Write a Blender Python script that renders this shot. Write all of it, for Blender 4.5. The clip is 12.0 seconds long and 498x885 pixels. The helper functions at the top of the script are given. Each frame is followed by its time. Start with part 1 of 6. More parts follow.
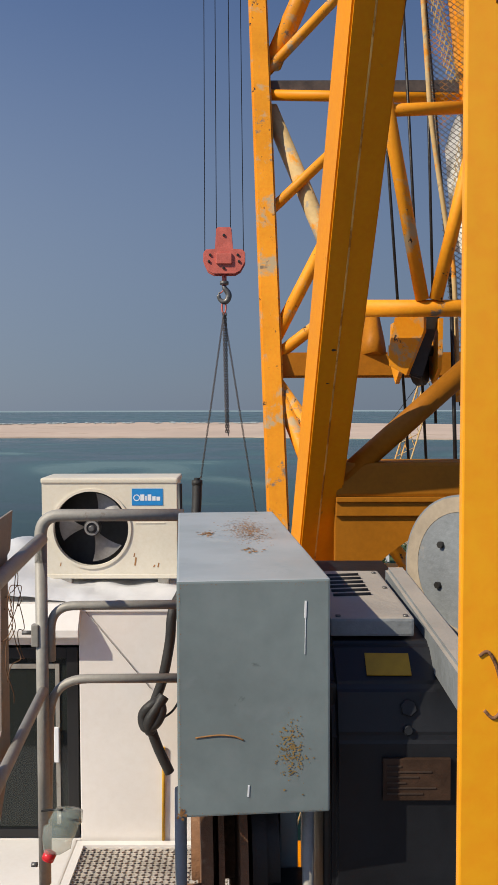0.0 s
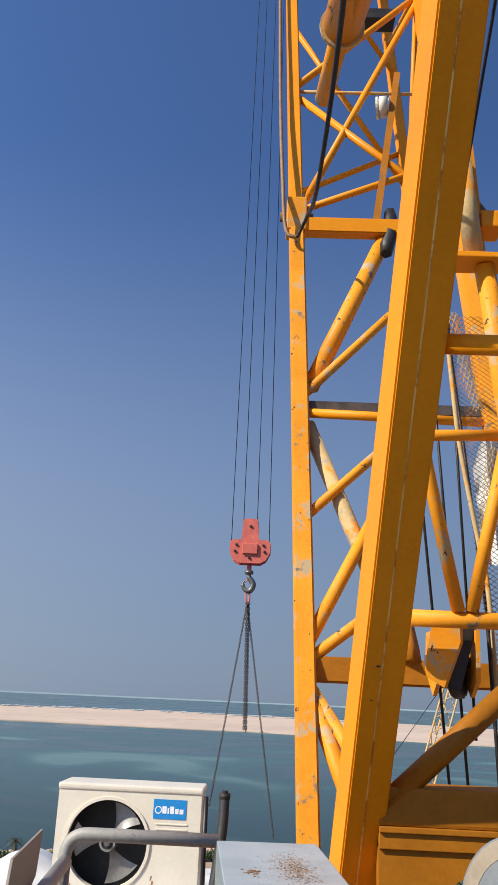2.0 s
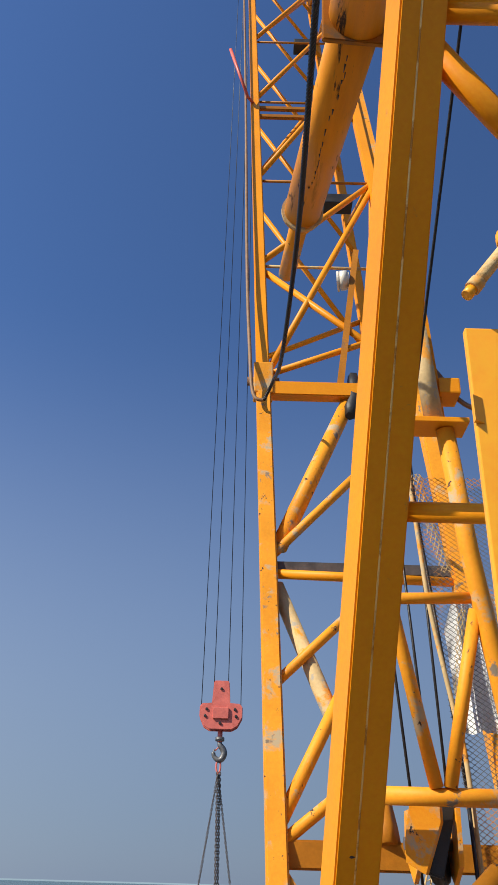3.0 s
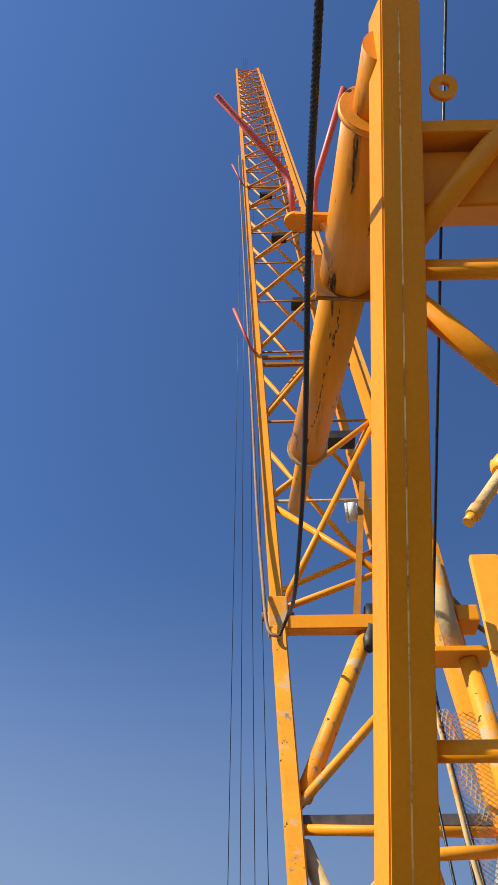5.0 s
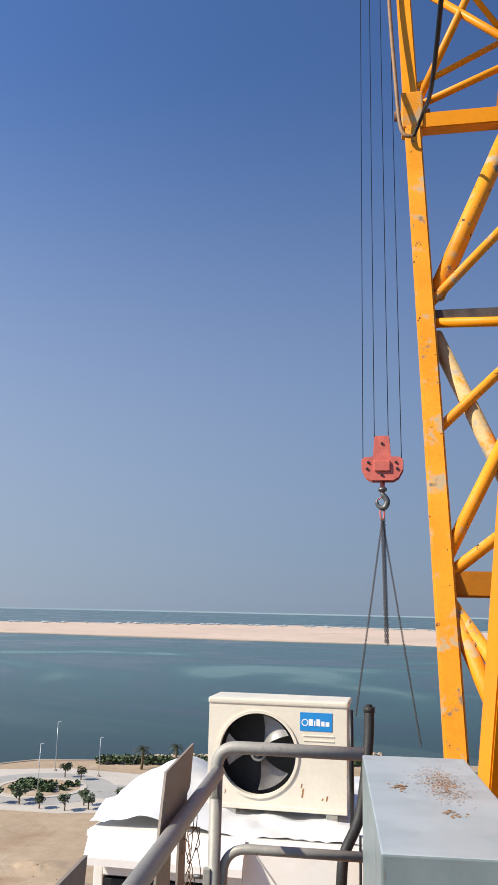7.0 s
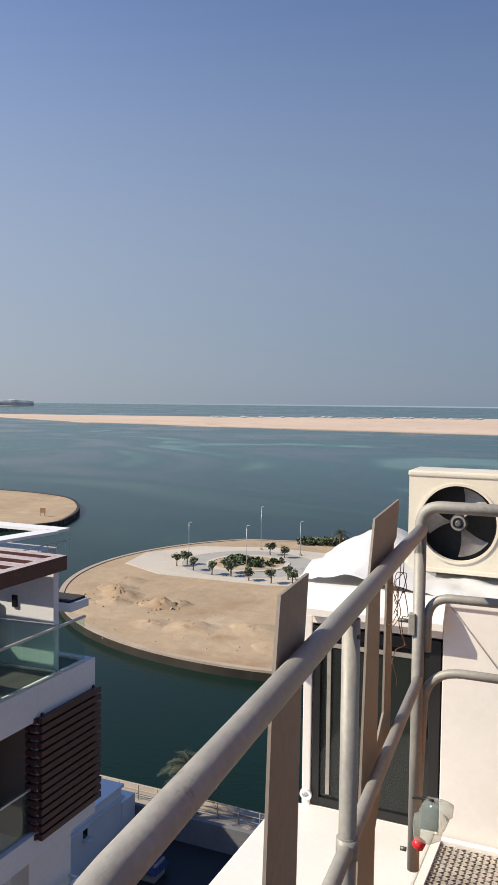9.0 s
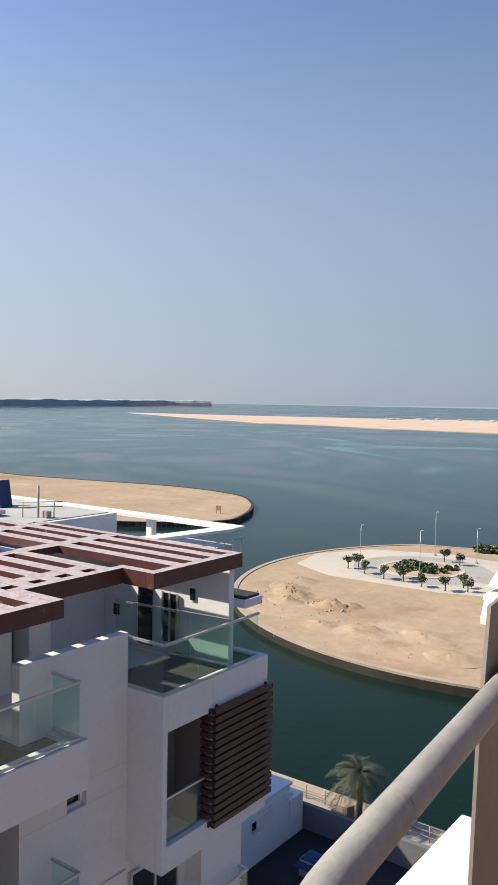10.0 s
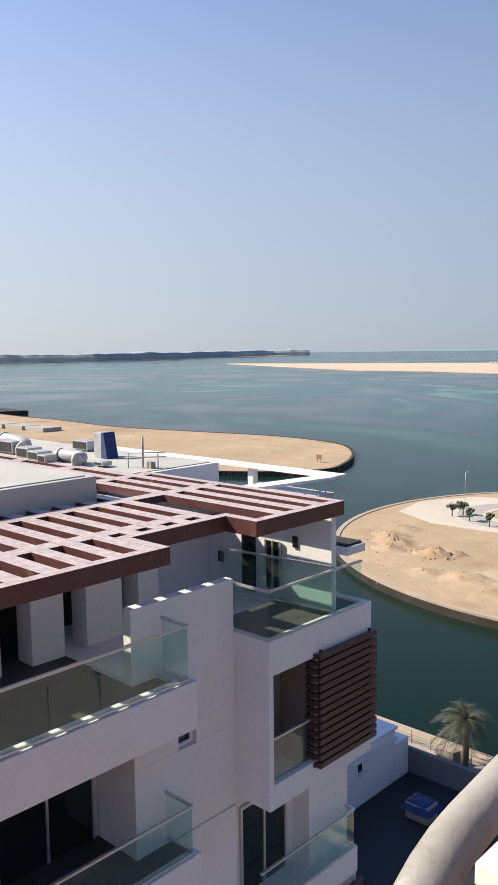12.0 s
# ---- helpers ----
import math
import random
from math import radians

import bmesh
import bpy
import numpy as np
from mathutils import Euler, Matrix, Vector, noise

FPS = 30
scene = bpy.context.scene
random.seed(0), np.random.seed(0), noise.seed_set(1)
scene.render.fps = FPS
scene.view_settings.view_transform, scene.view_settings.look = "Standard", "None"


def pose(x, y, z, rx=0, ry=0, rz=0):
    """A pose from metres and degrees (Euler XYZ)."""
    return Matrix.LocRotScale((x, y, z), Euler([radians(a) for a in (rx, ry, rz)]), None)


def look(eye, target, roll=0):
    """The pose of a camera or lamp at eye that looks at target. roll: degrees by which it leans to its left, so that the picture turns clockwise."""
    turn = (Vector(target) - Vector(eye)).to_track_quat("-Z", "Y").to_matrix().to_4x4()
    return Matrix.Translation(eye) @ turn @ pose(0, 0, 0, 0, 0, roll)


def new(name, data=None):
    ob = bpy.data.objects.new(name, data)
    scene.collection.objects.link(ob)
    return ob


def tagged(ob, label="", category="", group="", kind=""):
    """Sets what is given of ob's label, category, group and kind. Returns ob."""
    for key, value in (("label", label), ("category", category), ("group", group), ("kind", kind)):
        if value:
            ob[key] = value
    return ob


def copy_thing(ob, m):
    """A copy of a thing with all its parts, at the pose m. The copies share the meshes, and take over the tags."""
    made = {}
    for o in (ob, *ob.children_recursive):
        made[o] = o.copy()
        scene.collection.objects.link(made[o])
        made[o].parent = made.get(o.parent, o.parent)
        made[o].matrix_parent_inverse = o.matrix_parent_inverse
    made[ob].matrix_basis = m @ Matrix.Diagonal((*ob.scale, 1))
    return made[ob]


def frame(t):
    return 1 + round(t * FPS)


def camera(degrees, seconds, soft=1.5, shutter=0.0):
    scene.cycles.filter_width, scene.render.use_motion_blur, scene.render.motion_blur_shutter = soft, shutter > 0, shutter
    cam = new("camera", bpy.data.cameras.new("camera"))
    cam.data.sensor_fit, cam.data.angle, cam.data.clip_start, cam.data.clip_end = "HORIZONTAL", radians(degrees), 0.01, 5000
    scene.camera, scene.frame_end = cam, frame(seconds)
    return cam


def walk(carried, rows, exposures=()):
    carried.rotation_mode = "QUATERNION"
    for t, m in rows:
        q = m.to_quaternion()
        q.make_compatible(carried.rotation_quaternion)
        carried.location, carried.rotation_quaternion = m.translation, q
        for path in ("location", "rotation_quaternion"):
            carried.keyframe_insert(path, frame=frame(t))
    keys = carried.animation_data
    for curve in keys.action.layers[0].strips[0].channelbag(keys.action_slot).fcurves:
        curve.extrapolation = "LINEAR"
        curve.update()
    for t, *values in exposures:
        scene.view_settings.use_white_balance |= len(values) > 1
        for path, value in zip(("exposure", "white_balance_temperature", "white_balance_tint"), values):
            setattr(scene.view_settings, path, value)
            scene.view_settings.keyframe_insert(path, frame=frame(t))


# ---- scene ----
cam = camera(34.03, 12.0)
PATH = [
    (0.0, pose(0.0000, -0.0000, -0.0000, 87.443, 0.126, 0.004)),
    (0.5, pose(-0.0567, 0.0031, -0.0214, 86.447, -1.016, 2.744)),
    (1.0, pose(-0.0994, -0.0220, -0.0086, 91.361, -2.271, 3.239)),
    (1.5, pose(-0.0968, -0.0623, 0.0339, 99.732, -2.691, 2.073)),
    (2.0, pose(-0.0912, -0.0932, 0.0702, 107.381, -2.533, 1.082)),
    (2.5, pose(-0.0865, -0.0991, 0.0778, 113.145, -2.129, -0.192)),
    (3.0, pose(-0.0669, -0.1012, 0.1177, 118.260, -1.476, -0.642)),
    (3.5, pose(-0.0607, -0.0888, 0.1317, 124.355, -0.371, -0.628)),
    (3.7, pose(-0.0591, -0.0868, 0.1347, 126.972, 0.036, -0.548)),
    (4.5, pose(-0.0596, -0.1001, 0.1230, 135.346, 0.370, 0.147)),
    (5.3, pose(-0.0603, -0.1121, 0.1091, 132.390, -0.683, 2.853)),
    (5.5, pose(-0.0591, -0.1081, 0.1084, 129.343, -0.968, 3.938)),
    (6.0, pose(-0.0513, -0.0921, 0.1201, 120.957, -1.371, 6.653)),
    (6.5, pose(-0.0696, -0.0556, 0.0851, 111.230, -1.759, 9.199)),
    (6.7, pose(-0.0767, -0.0478, 0.0919, 106.911, -1.505, 9.689)),
    (7.5, pose(-0.0951, -0.0262, 0.0481, 95.465, -1.228, 13.349)),
    (8.3, pose(-0.1088, -0.0138, -0.0003, 90.572, -0.964, 18.762)),
    (8.5, pose(-0.1079, -0.0213, -0.0010, 89.530, -0.717, 20.129)),
    (9.0, pose(-0.1185, -0.0231, -0.0120, 86.996, -0.655, 24.091)),
    (9.5, pose(-0.1421, -0.0236, -0.0197, 86.275, -0.881, 29.985)),
    (10.0, pose(-0.1645, -0.0535, -0.0103, 86.935, -0.996, 36.267)),
    (10.5, pose(-0.1668, -0.0676, -0.0243, 87.144, -1.024, 40.010)),
    (11.0, pose(-0.1699, -0.0771, -0.0378, 85.964, -0.856, 43.305)),
    (11.5, pose(-0.1940, -0.0640, -0.0401, 84.357, 0.337, 43.733)),
    (12.0, pose(-0.2069, -0.0106, -0.0379, 83.347, 0.709, 43.156)),
]
walk(cam, PATH, [(0,-0.12,6900,9),(0.5,0.12,6800,9),(1.5,0.10,6600,9),(2,0.25,6550,9),(3,0.24,6500,8),(5.5,0.40,6400,7),(6.5,0.40,6500,8),(8.5,0.12,6900,9),(9.5,0.36,7000,9),(12,0.62,7200,10)])

# ---------- world, sun ----------
world = bpy.data.worlds.new("sky")
scene.world = world
world.use_nodes = True
wn = world.node_tree
bg = wn.nodes["Background"]
sky = wn.nodes.new("ShaderNodeTexSky")
sky.sky_type = "NISHITA"
sky.sun_disc = False
sky.altitude = 0
sky.air_density, sky.dust_density, sky.ozone_density = 1.0, 0.35, 6.0
SUN_DIR = Vector((-0.665, -0.41, 0.63)).normalized()
sky.sun_elevation = math.asin(SUN_DIR.z)
sky.sun_rotation = math.atan2(SUN_DIR.x, SUN_DIR.y)
# pale sea haze that thickens towards the horizon
wg = wn.nodes.new("ShaderNodeNewGeometry")
wsep = wn.nodes.new("ShaderNodeSeparateXYZ")
wneg = wn.nodes.new("ShaderNodeMath")
wneg.operation, wneg.inputs[1].default_value = "ABSOLUTE", 0
wn.links.new(wg.outputs["Position"], wsep.inputs[0])
wn.links.new(wsep.outputs[2], wneg.inputs[0])
whz = wn.nodes.new("ShaderNodeValToRGB")
whz.color_ramp.interpolation = "EASE"
whz.color_ramp.elements[0].position, whz.color_ramp.elements[0].color = 0.0, (0.86, 0.86, 0.86, 1)
whz.color_ramp.elements[1].position, whz.color_ramp.elements[1].color = 0.62, (0, 0, 0, 1)
wn.links.new(wneg.outputs[0], whz.inputs[0])
wmix = wn.nodes.new("ShaderNodeMix")
wmix.data_type = "RGBA"
whue = wn.nodes.new("ShaderNodeMix")
whue.data_type = "RGBA"
whue.inputs[6].default_value, whue.inputs[7].default_value = (2.72, 3.5, 4.95, 1), (3.8, 4.1, 4.65, 1)
wn.links.new(whue.outputs[2], wmix.inputs[7])
wn.links.new(whz.outputs[0], wmix.inputs[0])
wblue = wn.nodes.new("ShaderNodeMix")
wblue.data_type, wblue.blend_type = "RGBA", "MULTIPLY"
wblue.inputs[0].default_value = 1.0
wblue.inputs[7].default_value = (0.88, 0.99, 1.20, 1)
wn.links.new(sky.outputs[0], wblue.inputs[6])
wn.links.new(wblue.outputs[2], wmix.inputs[6])
# the hazy air scatters more light towards the sun's side
wdot = wn.nodes.new("ShaderNodeVectorMath")
wdot.operation = "DOT_PRODUCT"
wdot.inputs[1].default_value = SUN_DIR
wn.links.new(wg.outputs["Position"], wdot.inputs[0])
wglow = wn.nodes.new("ShaderNodeMapRange")
wglow.inputs["From Min"].default_value, wglow.inputs["From Max"].default_value = -0.6, 1.0
wglow.inputs["To Min"].default_value, wglow.inputs["To Max"].default_value = 0.72, 1.75
wn.links.new(wdot.outputs["Value"], wglow.inputs[0])
wwarm = wn.nodes.new("ShaderNodeMapRange")
wwarm.inputs["From Min"].default_value, wwarm.inputs["From Max"].default_value = -0.3, 0.55
wn.links.new(wdot.outputs["Value"], wwarm.inputs[0])
wn.links.new(wwarm.outputs[0], whue.inputs[0])
wscale = wn.nodes.new("ShaderNodeVectorMath")
wscale.operation = "SCALE"
wn.links.new(wmix.outputs[2], wscale.inputs[0])
wn.links.new(wglow.outputs[0], wscale.inputs["Scale"])
wn.links.new(wscale.outputs[0], bg.inputs[0])
bg.inputs[1].default_value = 0.078
sun = new("sun", bpy.data.lights.new("sun", "SUN"))
sun.data.energy, sun.data.angle, sun.data.color = 5.0, radians(0.53), (1.0, 0.93, 0.79)
sun.matrix_world = look(SUN_DIR * 100, (0, 0, 0))

# ---------- materials ----------


def nd(tree, kind, **sets):
    n = tree.nodes.new("ShaderNode" + kind)
    for k, v in sets.items():
        n.inputs[k.replace("_", " ")].default_value = v
    return n


def ramp(tree, fac, stops):
    n = tree.nodes.new("ShaderNodeValToRGB")
    el = n.color_ramp.elements
    el[0].position, el[0].color = stops[0][0], (*stops[0][1], 1)
    el[1].position, el[1].color = stops[-1][0], (*stops[-1][1], 1)
    for p, c in stops[1:-1]:
        e = el.new(p)
        e.color = (*c, 1)
    tree.links.new(fac, n.inputs[0])
    return n.outputs[0]


def grey(a):
    return (a, a, a)


def mix(tree, fac, a, b):
    n = tree.nodes.new("ShaderNodeMix")
    n.data_type = "RGBA"
    for sock, v in ((n.inputs[0], fac), (n.inputs[6], a), (n.inputs[7], b)):
        if isinstance(v, bpy.types.NodeSocket):
            tree.links.new(v, sock)
        elif isinstance(v, tuple):
            sock.default_value = (*v, 1)
        else:
            sock.default_value = v
    return n.outputs[2]


def coords(tree, stretch=(1, 1, 1)):
    geo = tree.nodes.new("ShaderNodeNewGeometry")
    m = tree.nodes.new("ShaderNodeMapping")
    m.inputs["Scale"].default_value = stretch
    tree.links.new(geo.outputs["Position"], m.inputs[0])
    return m.outputs[0]


def noise_tex(tree, co, scale, detail=4.0, rough=0.55, dist=0.0):
    n = nd(tree, "TexNoise", Scale=scale, Detail=detail, Roughness=rough, Distortion=dist)
    tree.links.new(co, n.inputs["Vector"])
    return n.outputs[0]


def surface(name, base, rough=0.5, metal=0.0, var=0.15, scale=3.0, fine=40.0, bump=0.05, bump_size=0.01, wear=None, spec=0.5, stretch=(1, 1, 1), top_tint=None):
    """A painted or raw surface: broad and fine variation, bump, and patches of wear = (colour, scale, threshold, softness)."""
    mat = bpy.data.materials.new(name)
    mat.use_nodes = True
    t = mat.node_tree
    bs = t.nodes["Principled BSDF"]
    co = coords(t, stretch)
    broad = noise_tex(t, co, scale, 5.0, 0.6)
    small = noise_tex(t, co, fine, 4.0, 0.6)
    dark = tuple(c * (1 - var) for c in base)
    light = tuple(min(1, c * (1 + var)) for c in base)
    col = ramp(t, broad, [(0.3, dark), (0.7, light)])
    sm = ramp(t, small, [(0.3, grey(0.45)), (0.7, grey(0.55))])
    ov = t.nodes.new("ShaderNodeMix")
    ov.data_type, ov.blend_type = "RGBA", "OVERLAY"
    ov.inputs[0].default_value = 0.8
    t.links.new(col, ov.inputs[6])
    t.links.new(sm, ov.inputs[7])
    col = ov.outputs[2]
    rsock = ramp(t, broad, [(0.3, grey(max(0, rough - 0.08))), (0.7, grey(min(1, rough + 0.1)))])
    for w in (wear or []):
        wc, ws, th, soft = w
        wn_ = noise_tex(t, co, ws, 7.0, 0.68, 0.3)
        fac = ramp(t, wn_, [(th, grey(0)), (th + soft, grey(1))])
        col = mix(t, fac, col, wc)
        rsock = mix(t, fac, rsock, grey(0.8))
    # Mixes a given tint into the faces that look up.
    if top_tint:
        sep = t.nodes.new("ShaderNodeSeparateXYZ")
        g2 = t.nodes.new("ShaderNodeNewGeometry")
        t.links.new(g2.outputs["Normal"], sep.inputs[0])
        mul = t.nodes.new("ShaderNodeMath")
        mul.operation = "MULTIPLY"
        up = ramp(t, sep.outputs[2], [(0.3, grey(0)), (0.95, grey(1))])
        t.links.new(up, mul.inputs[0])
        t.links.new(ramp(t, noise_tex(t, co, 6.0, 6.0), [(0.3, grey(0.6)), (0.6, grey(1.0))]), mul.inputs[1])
        col = mix(t, mul.outputs[0], col, top_tint)
    t.links.new(col, bs.inputs["Base Color"])
    t.links.new(rsock, bs.inputs["Roughness"])
    bs.inputs["Metallic"].default_value = metal
    bs.inputs["Specular IOR Level"].default_value = spec
    if bump:
        b = nd(t, "Bump", Strength=bump, Distance=bump_size)
        t.links.new(small, b.inputs["Height"])
        t.links.new(b.outputs[0], bs.inputs["Normal"])
    return mat


DIRT = (0.30, 0.25, 0.19)
RUST = (0.23, 0.09, 0.03)
M_YEL = surface("crane_yellow_paint", (0.82, 0.285, 0.004), 0.45, spec=0.25, var=0.07, scale=2.0, fine=60, bump=0.04, wear=[((0.50, 0.22, 0.05), 9.0, 0.66, 0.06), ((0.10, 0.055, 0.03), 26.0, 0.75, 0.02)])
M_YELOLD = surface("weathered_yellow_paint", (0.80, 0.30, 0.015), 0.5, spec=0.25, var=0.12, scale=2.5, fine=50, bump=0.1, wear=[((0.48, 0.36, 0.21), 4.5, 0.555, 0.08), ((0.22, 0.17, 0.12), 7.0, 0.605, 0.05), ((0.06, 0.045, 0.035), 16.0, 0.64, 0.02)])
M_YELSTREAK = surface("grease_streaked_yellow", (0.80, 0.28, 0.008), 0.45, spec=0.25, var=0.12, scale=2.0, fine=60, bump=0.05, stretch=(7, 0.7, 0.7), wear=[((0.42, 0.17, 0.02), 1.6, 0.56, 0.10), ((0.06, 0.03, 0.015), 3.2, 0.61, 0.04)])
# Brighter copy of the crane yellow; puts the post's sunlight into the paint.
M_YELSUN = surface("sun_bright_yellow_paint", (0.95, 0.39, 0.014), 0.4, var=0.05, scale=3.0, fine=60, bump=0.04)
# Base darkened to hold the slewing frame's shade; the blotches are grime.
M_SHADEGRIME = surface("grimy_shade_dark_yellow", (0.38, 0.135, 0.007), 0.55, spec=0.25, var=0.2, scale=2.5, fine=50, bump=0.1, wear=[((0.13, 0.10, 0.075), 3.0, 0.60, 0.10), ((0.05, 0.04, 0.03), 20.0, 0.70, 0.03)])
M_TAN = surface("tan_sunlit_rim", (0.36, 0.29, 0.21), 0.75, var=0.15, scale=9, fine=60, bump=0.1)
M_YELDIRT = surface("cement_stained_yellow", (0.55, 0.38, 0.17), 0.75, var=0.2, scale=4.0, fine=40, bump=0.3, wear=[((0.72, 0.28, 0.02), 4.0, 0.53, 0.06), ((0.36, 0.31, 0.24), 7.0, 0.57, 0.06), ((0.06, 0.045, 0.04), 8.0, 0.62, 0.04)])
# Paler top tint puts the lid's sun and sky gloss into the colour.
M_GREYBOX = surface("grey_blue_enamel", (0.20, 0.245, 0.25), 0.42, var=0.10, scale=4.0, fine=18, bump=0.05, wear=[((0.22, 0.26, 0.268), 7.0, 0.60, 0.12), ((0.12, 0.15, 0.155), 12.0, 0.66, 0.06)], top_tint=(0.40, 0.44, 0.455))
M_RUSTSPOT = surface("rust_bloom", (0.35, 0.17, 0.06), 0.85, var=0.4, scale=20, fine=90, bump=0.3)
M_RAIL = surface("dusty_galvanised_tube", (0.33, 0.31, 0.275), 0.55, metal=0.15, var=0.16, scale=7.0, fine=70, bump=0.12, wear=[((0.22, 0.18, 0.14), 9.0, 0.62, 0.08), ((0.42, 0.39, 0.35), 15.0, 0.64, 0.1)])
M_PLATE = surface("grey_brown_flat_bar", (0.27, 0.225, 0.185), 0.6, var=0.12, scale=5.0, fine=50, bump=0.08, wear=[((0.16, 0.11, 0.08), 12.0, 0.67, 0.05)])
M_WHITE = surface("white_cab_paint", (0.80, 0.76, 0.71), 0.4, var=0.04, scale=2.0, fine=30, bump=0.03, wear=[((0.55, 0.48, 0.40), 8.0, 0.70, 0.08)])
M_SHEET = surface("white_plastic_sheet", (0.68, 0.68, 0.68), 0.4, var=0.05, scale=6.0, fine=9, bump=0.18, bump_size=0.02)
M_CREAM = surface("cream_plastic", (0.74, 0.68, 0.56), 0.4, var=0.05, scale=4.0, fine=60, bump=0.02, wear=[((0.32, 0.2, 0.1), 16.0, 0.76, 0.03)])
M_BLACK = surface("black_plastic", (0.012, 0.012, 0.013), 0.45, var=0.2, bump=0.02)
M_RUBBER = surface("black_rubber_sleeve", (0.02, 0.019, 0.018), 0.6, var=0.3, scale=12, fine=80, bump=0.4, bump_size=0.006)
M_FAN = surface("grey_fan_blade", (0.26, 0.25, 0.24), 0.35, var=0.2, scale=10)
M_COIL = surface("dark_coil_fins", (0.03, 0.03, 0.032), 0.5, var=0.3, scale=30)
M_BLUE = surface("blue_sticker", (0.02, 0.25, 0.62), 0.35, var=0.03)
M_PALE = surface("white_print", (0.82, 0.84, 0.86), 0.4, var=0.02)
M_MOTOR = surface("dark_motor_paint", (0.009, 0.010, 0.013), 0.5, var=0.25, scale=6, fine=40, bump=0.1, wear=[((0.05, 0.05, 0.055), 10, 0.66, 0.08)])
M_MOTORTOP = surface("grey_cast_housing", (0.21, 0.225, 0.235), 0.55, var=0.15, scale=6, fine=60, bump=0.25, wear=[((0.36, 0.31, 0.25), 8, 0.62, 0.1)], top_tint=(0.42, 0.37, 0.31))
M_RUST = surface("rusty_steel", (0.20, 0.095, 0.045), 0.85, var=0.35, scale=8, fine=60, bump=0.5, wear=[((0.34, 0.2, 0.11), 11, 0.58, 0.1), ((0.05, 0.035, 0.03), 9, 0.62, 0.1)])
M_BLACKSTEEL = surface("greasy_black_steel", (0.02, 0.018, 0.016), 0.5, var=0.3, scale=9, bump=0.2)
M_STICKER = surface("yellow_warning_sticker", (0.50, 0.27, 0.015), 0.5, var=0.1, scale=14)
M_BADGE = surface("tarnished_brass_plate", (0.065, 0.034, 0.02), 0.6, metal=0.4, var=0.35, scale=18, bump=0.2)
M_DARKPRINT = surface("dark_print", (0.05, 0.03, 0.02), 0.6, var=0.1)
M_ROPE = surface("greased_wire_rope", (0.028, 0.025, 0.023), 0.4, metal=0.5, var=0.3, scale=30, bump=0.4)
M_HEMP = surface("brown_hose", (0.24, 0.13, 0.06), 0.6, var=0.3, scale=14, bump=0.2)
M_RED = surface("red_hook_paint", (0.60, 0.135, 0.10), 0.5, var=0.15, scale=5, fine=30, bump=0.1, wear=[((0.3, 0.13, 0.1), 9, 0.64, 0.06)])
M_REDTUBE = surface("red_tube_paint", (0.60, 0.10, 0.06), 0.45, var=0.12, scale=6)
# Pale colour paints the sun that the raised bead catches.
M_WELD = surface("sunlit_weld_bead", (0.85, 0.50, 0.15), 0.5, var=0.3, scale=9, wear=[((0.5, 0.2, 0.02), 7, 0.5, 0.08)])
M_STEEL = surface("dull_steel", (0.16, 0.155, 0.15), 0.45, metal=0.6, var=0.25, scale=8, bump=0.2)
M_CHAIN = surface("rusty_chain", (0.09, 0.07, 0.06), 0.6, metal=0.3, var=0.3, scale=10)
M_MESH = surface("orange_mesh_steel", (0.13, 0.125, 0.12), 0.7, var=0.3, scale=3, wear=[((0.62, 0.25, 0.03), 1.5, 0.53, 0.04)])
M_SACK = surface("white_sacking", (0.78, 0.77, 0.75), 0.7, var=0.06, scale=8, bump=0.4, bump_size=0.02)
M_GRATE = surface("grating_steel", (0.50, 0.45, 0.39), 0.6, metal=0.3, var=0.25, scale=8, wear=[(RUST, 9, 0.68, 0.06)])
M_CAP = surface("red_bottle_cap", (0.70, 0.03, 0.04), 0.35, var=0.05)
M_STUCCO = surface("white_stucco", (0.72, 0.715, 0.72), 0.75, var=0.035, scale=0.5, fine=8, bump=0.08, wear=[((0.60, 0.58, 0.56), 0.9, 0.64, 0.12)])
# Pink top tint paints the sunlit upper faces of the slats.
M_PERG = surface("maroon_aluminium", (0.095, 0.034, 0.031), 0.45, var=0.14, scale=1.2, fine=9, bump=0.04, wear=[((0.24, 0.13, 0.11), 1.8, 0.60, 0.16)], top_tint=(0.54, 0.45, 0.43))
M_LOUV = surface("dark_maroon_louvre", (0.068, 0.028, 0.026), 0.45, var=0.15, scale=2.0, bump=0.03)
M_FLOORT = surface("grey_terrace_tile", (0.055, 0.052, 0.048), 0.6, var=0.2, scale=1.5, fine=6, wear=[((0.17, 0.155, 0.12), 1.4, 0.6, 0.08)])
M_ALU = surface("satin_aluminium", (0.55, 0.56, 0.58), 0.35, metal=0.7, var=0.05)
M_SCREEN = surface("taupe_blind", (0.20, 0.18, 0.17), 0.7, var=0.06, scale=3)
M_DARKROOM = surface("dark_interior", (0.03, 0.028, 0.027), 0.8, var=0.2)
M_ROOFW = surface("roof_membrane", (0.45, 0.44, 0.41), 0.7, var=0.1, scale=0.6, wear=[((0.42, 0.40, 0.36), 1.1, 0.58, 0.12)])
M_DUCT = surface("galvanised_duct", (0.47, 0.47, 0.46), 0.4, metal=0.4, var=0.15, scale=2)
M_TARP = surface("blue_tarpaulin", (0.010, 0.035, 0.14), 0.5, var=0.2, scale=2, bump=0.5, bump_size=0.1)
M_DECK = surface("dark_oily_deck", (0.09, 0.08, 0.07), 0.7, var=0.3, scale=4, wear=[(RUST, 5, 0.62, 0.1)])
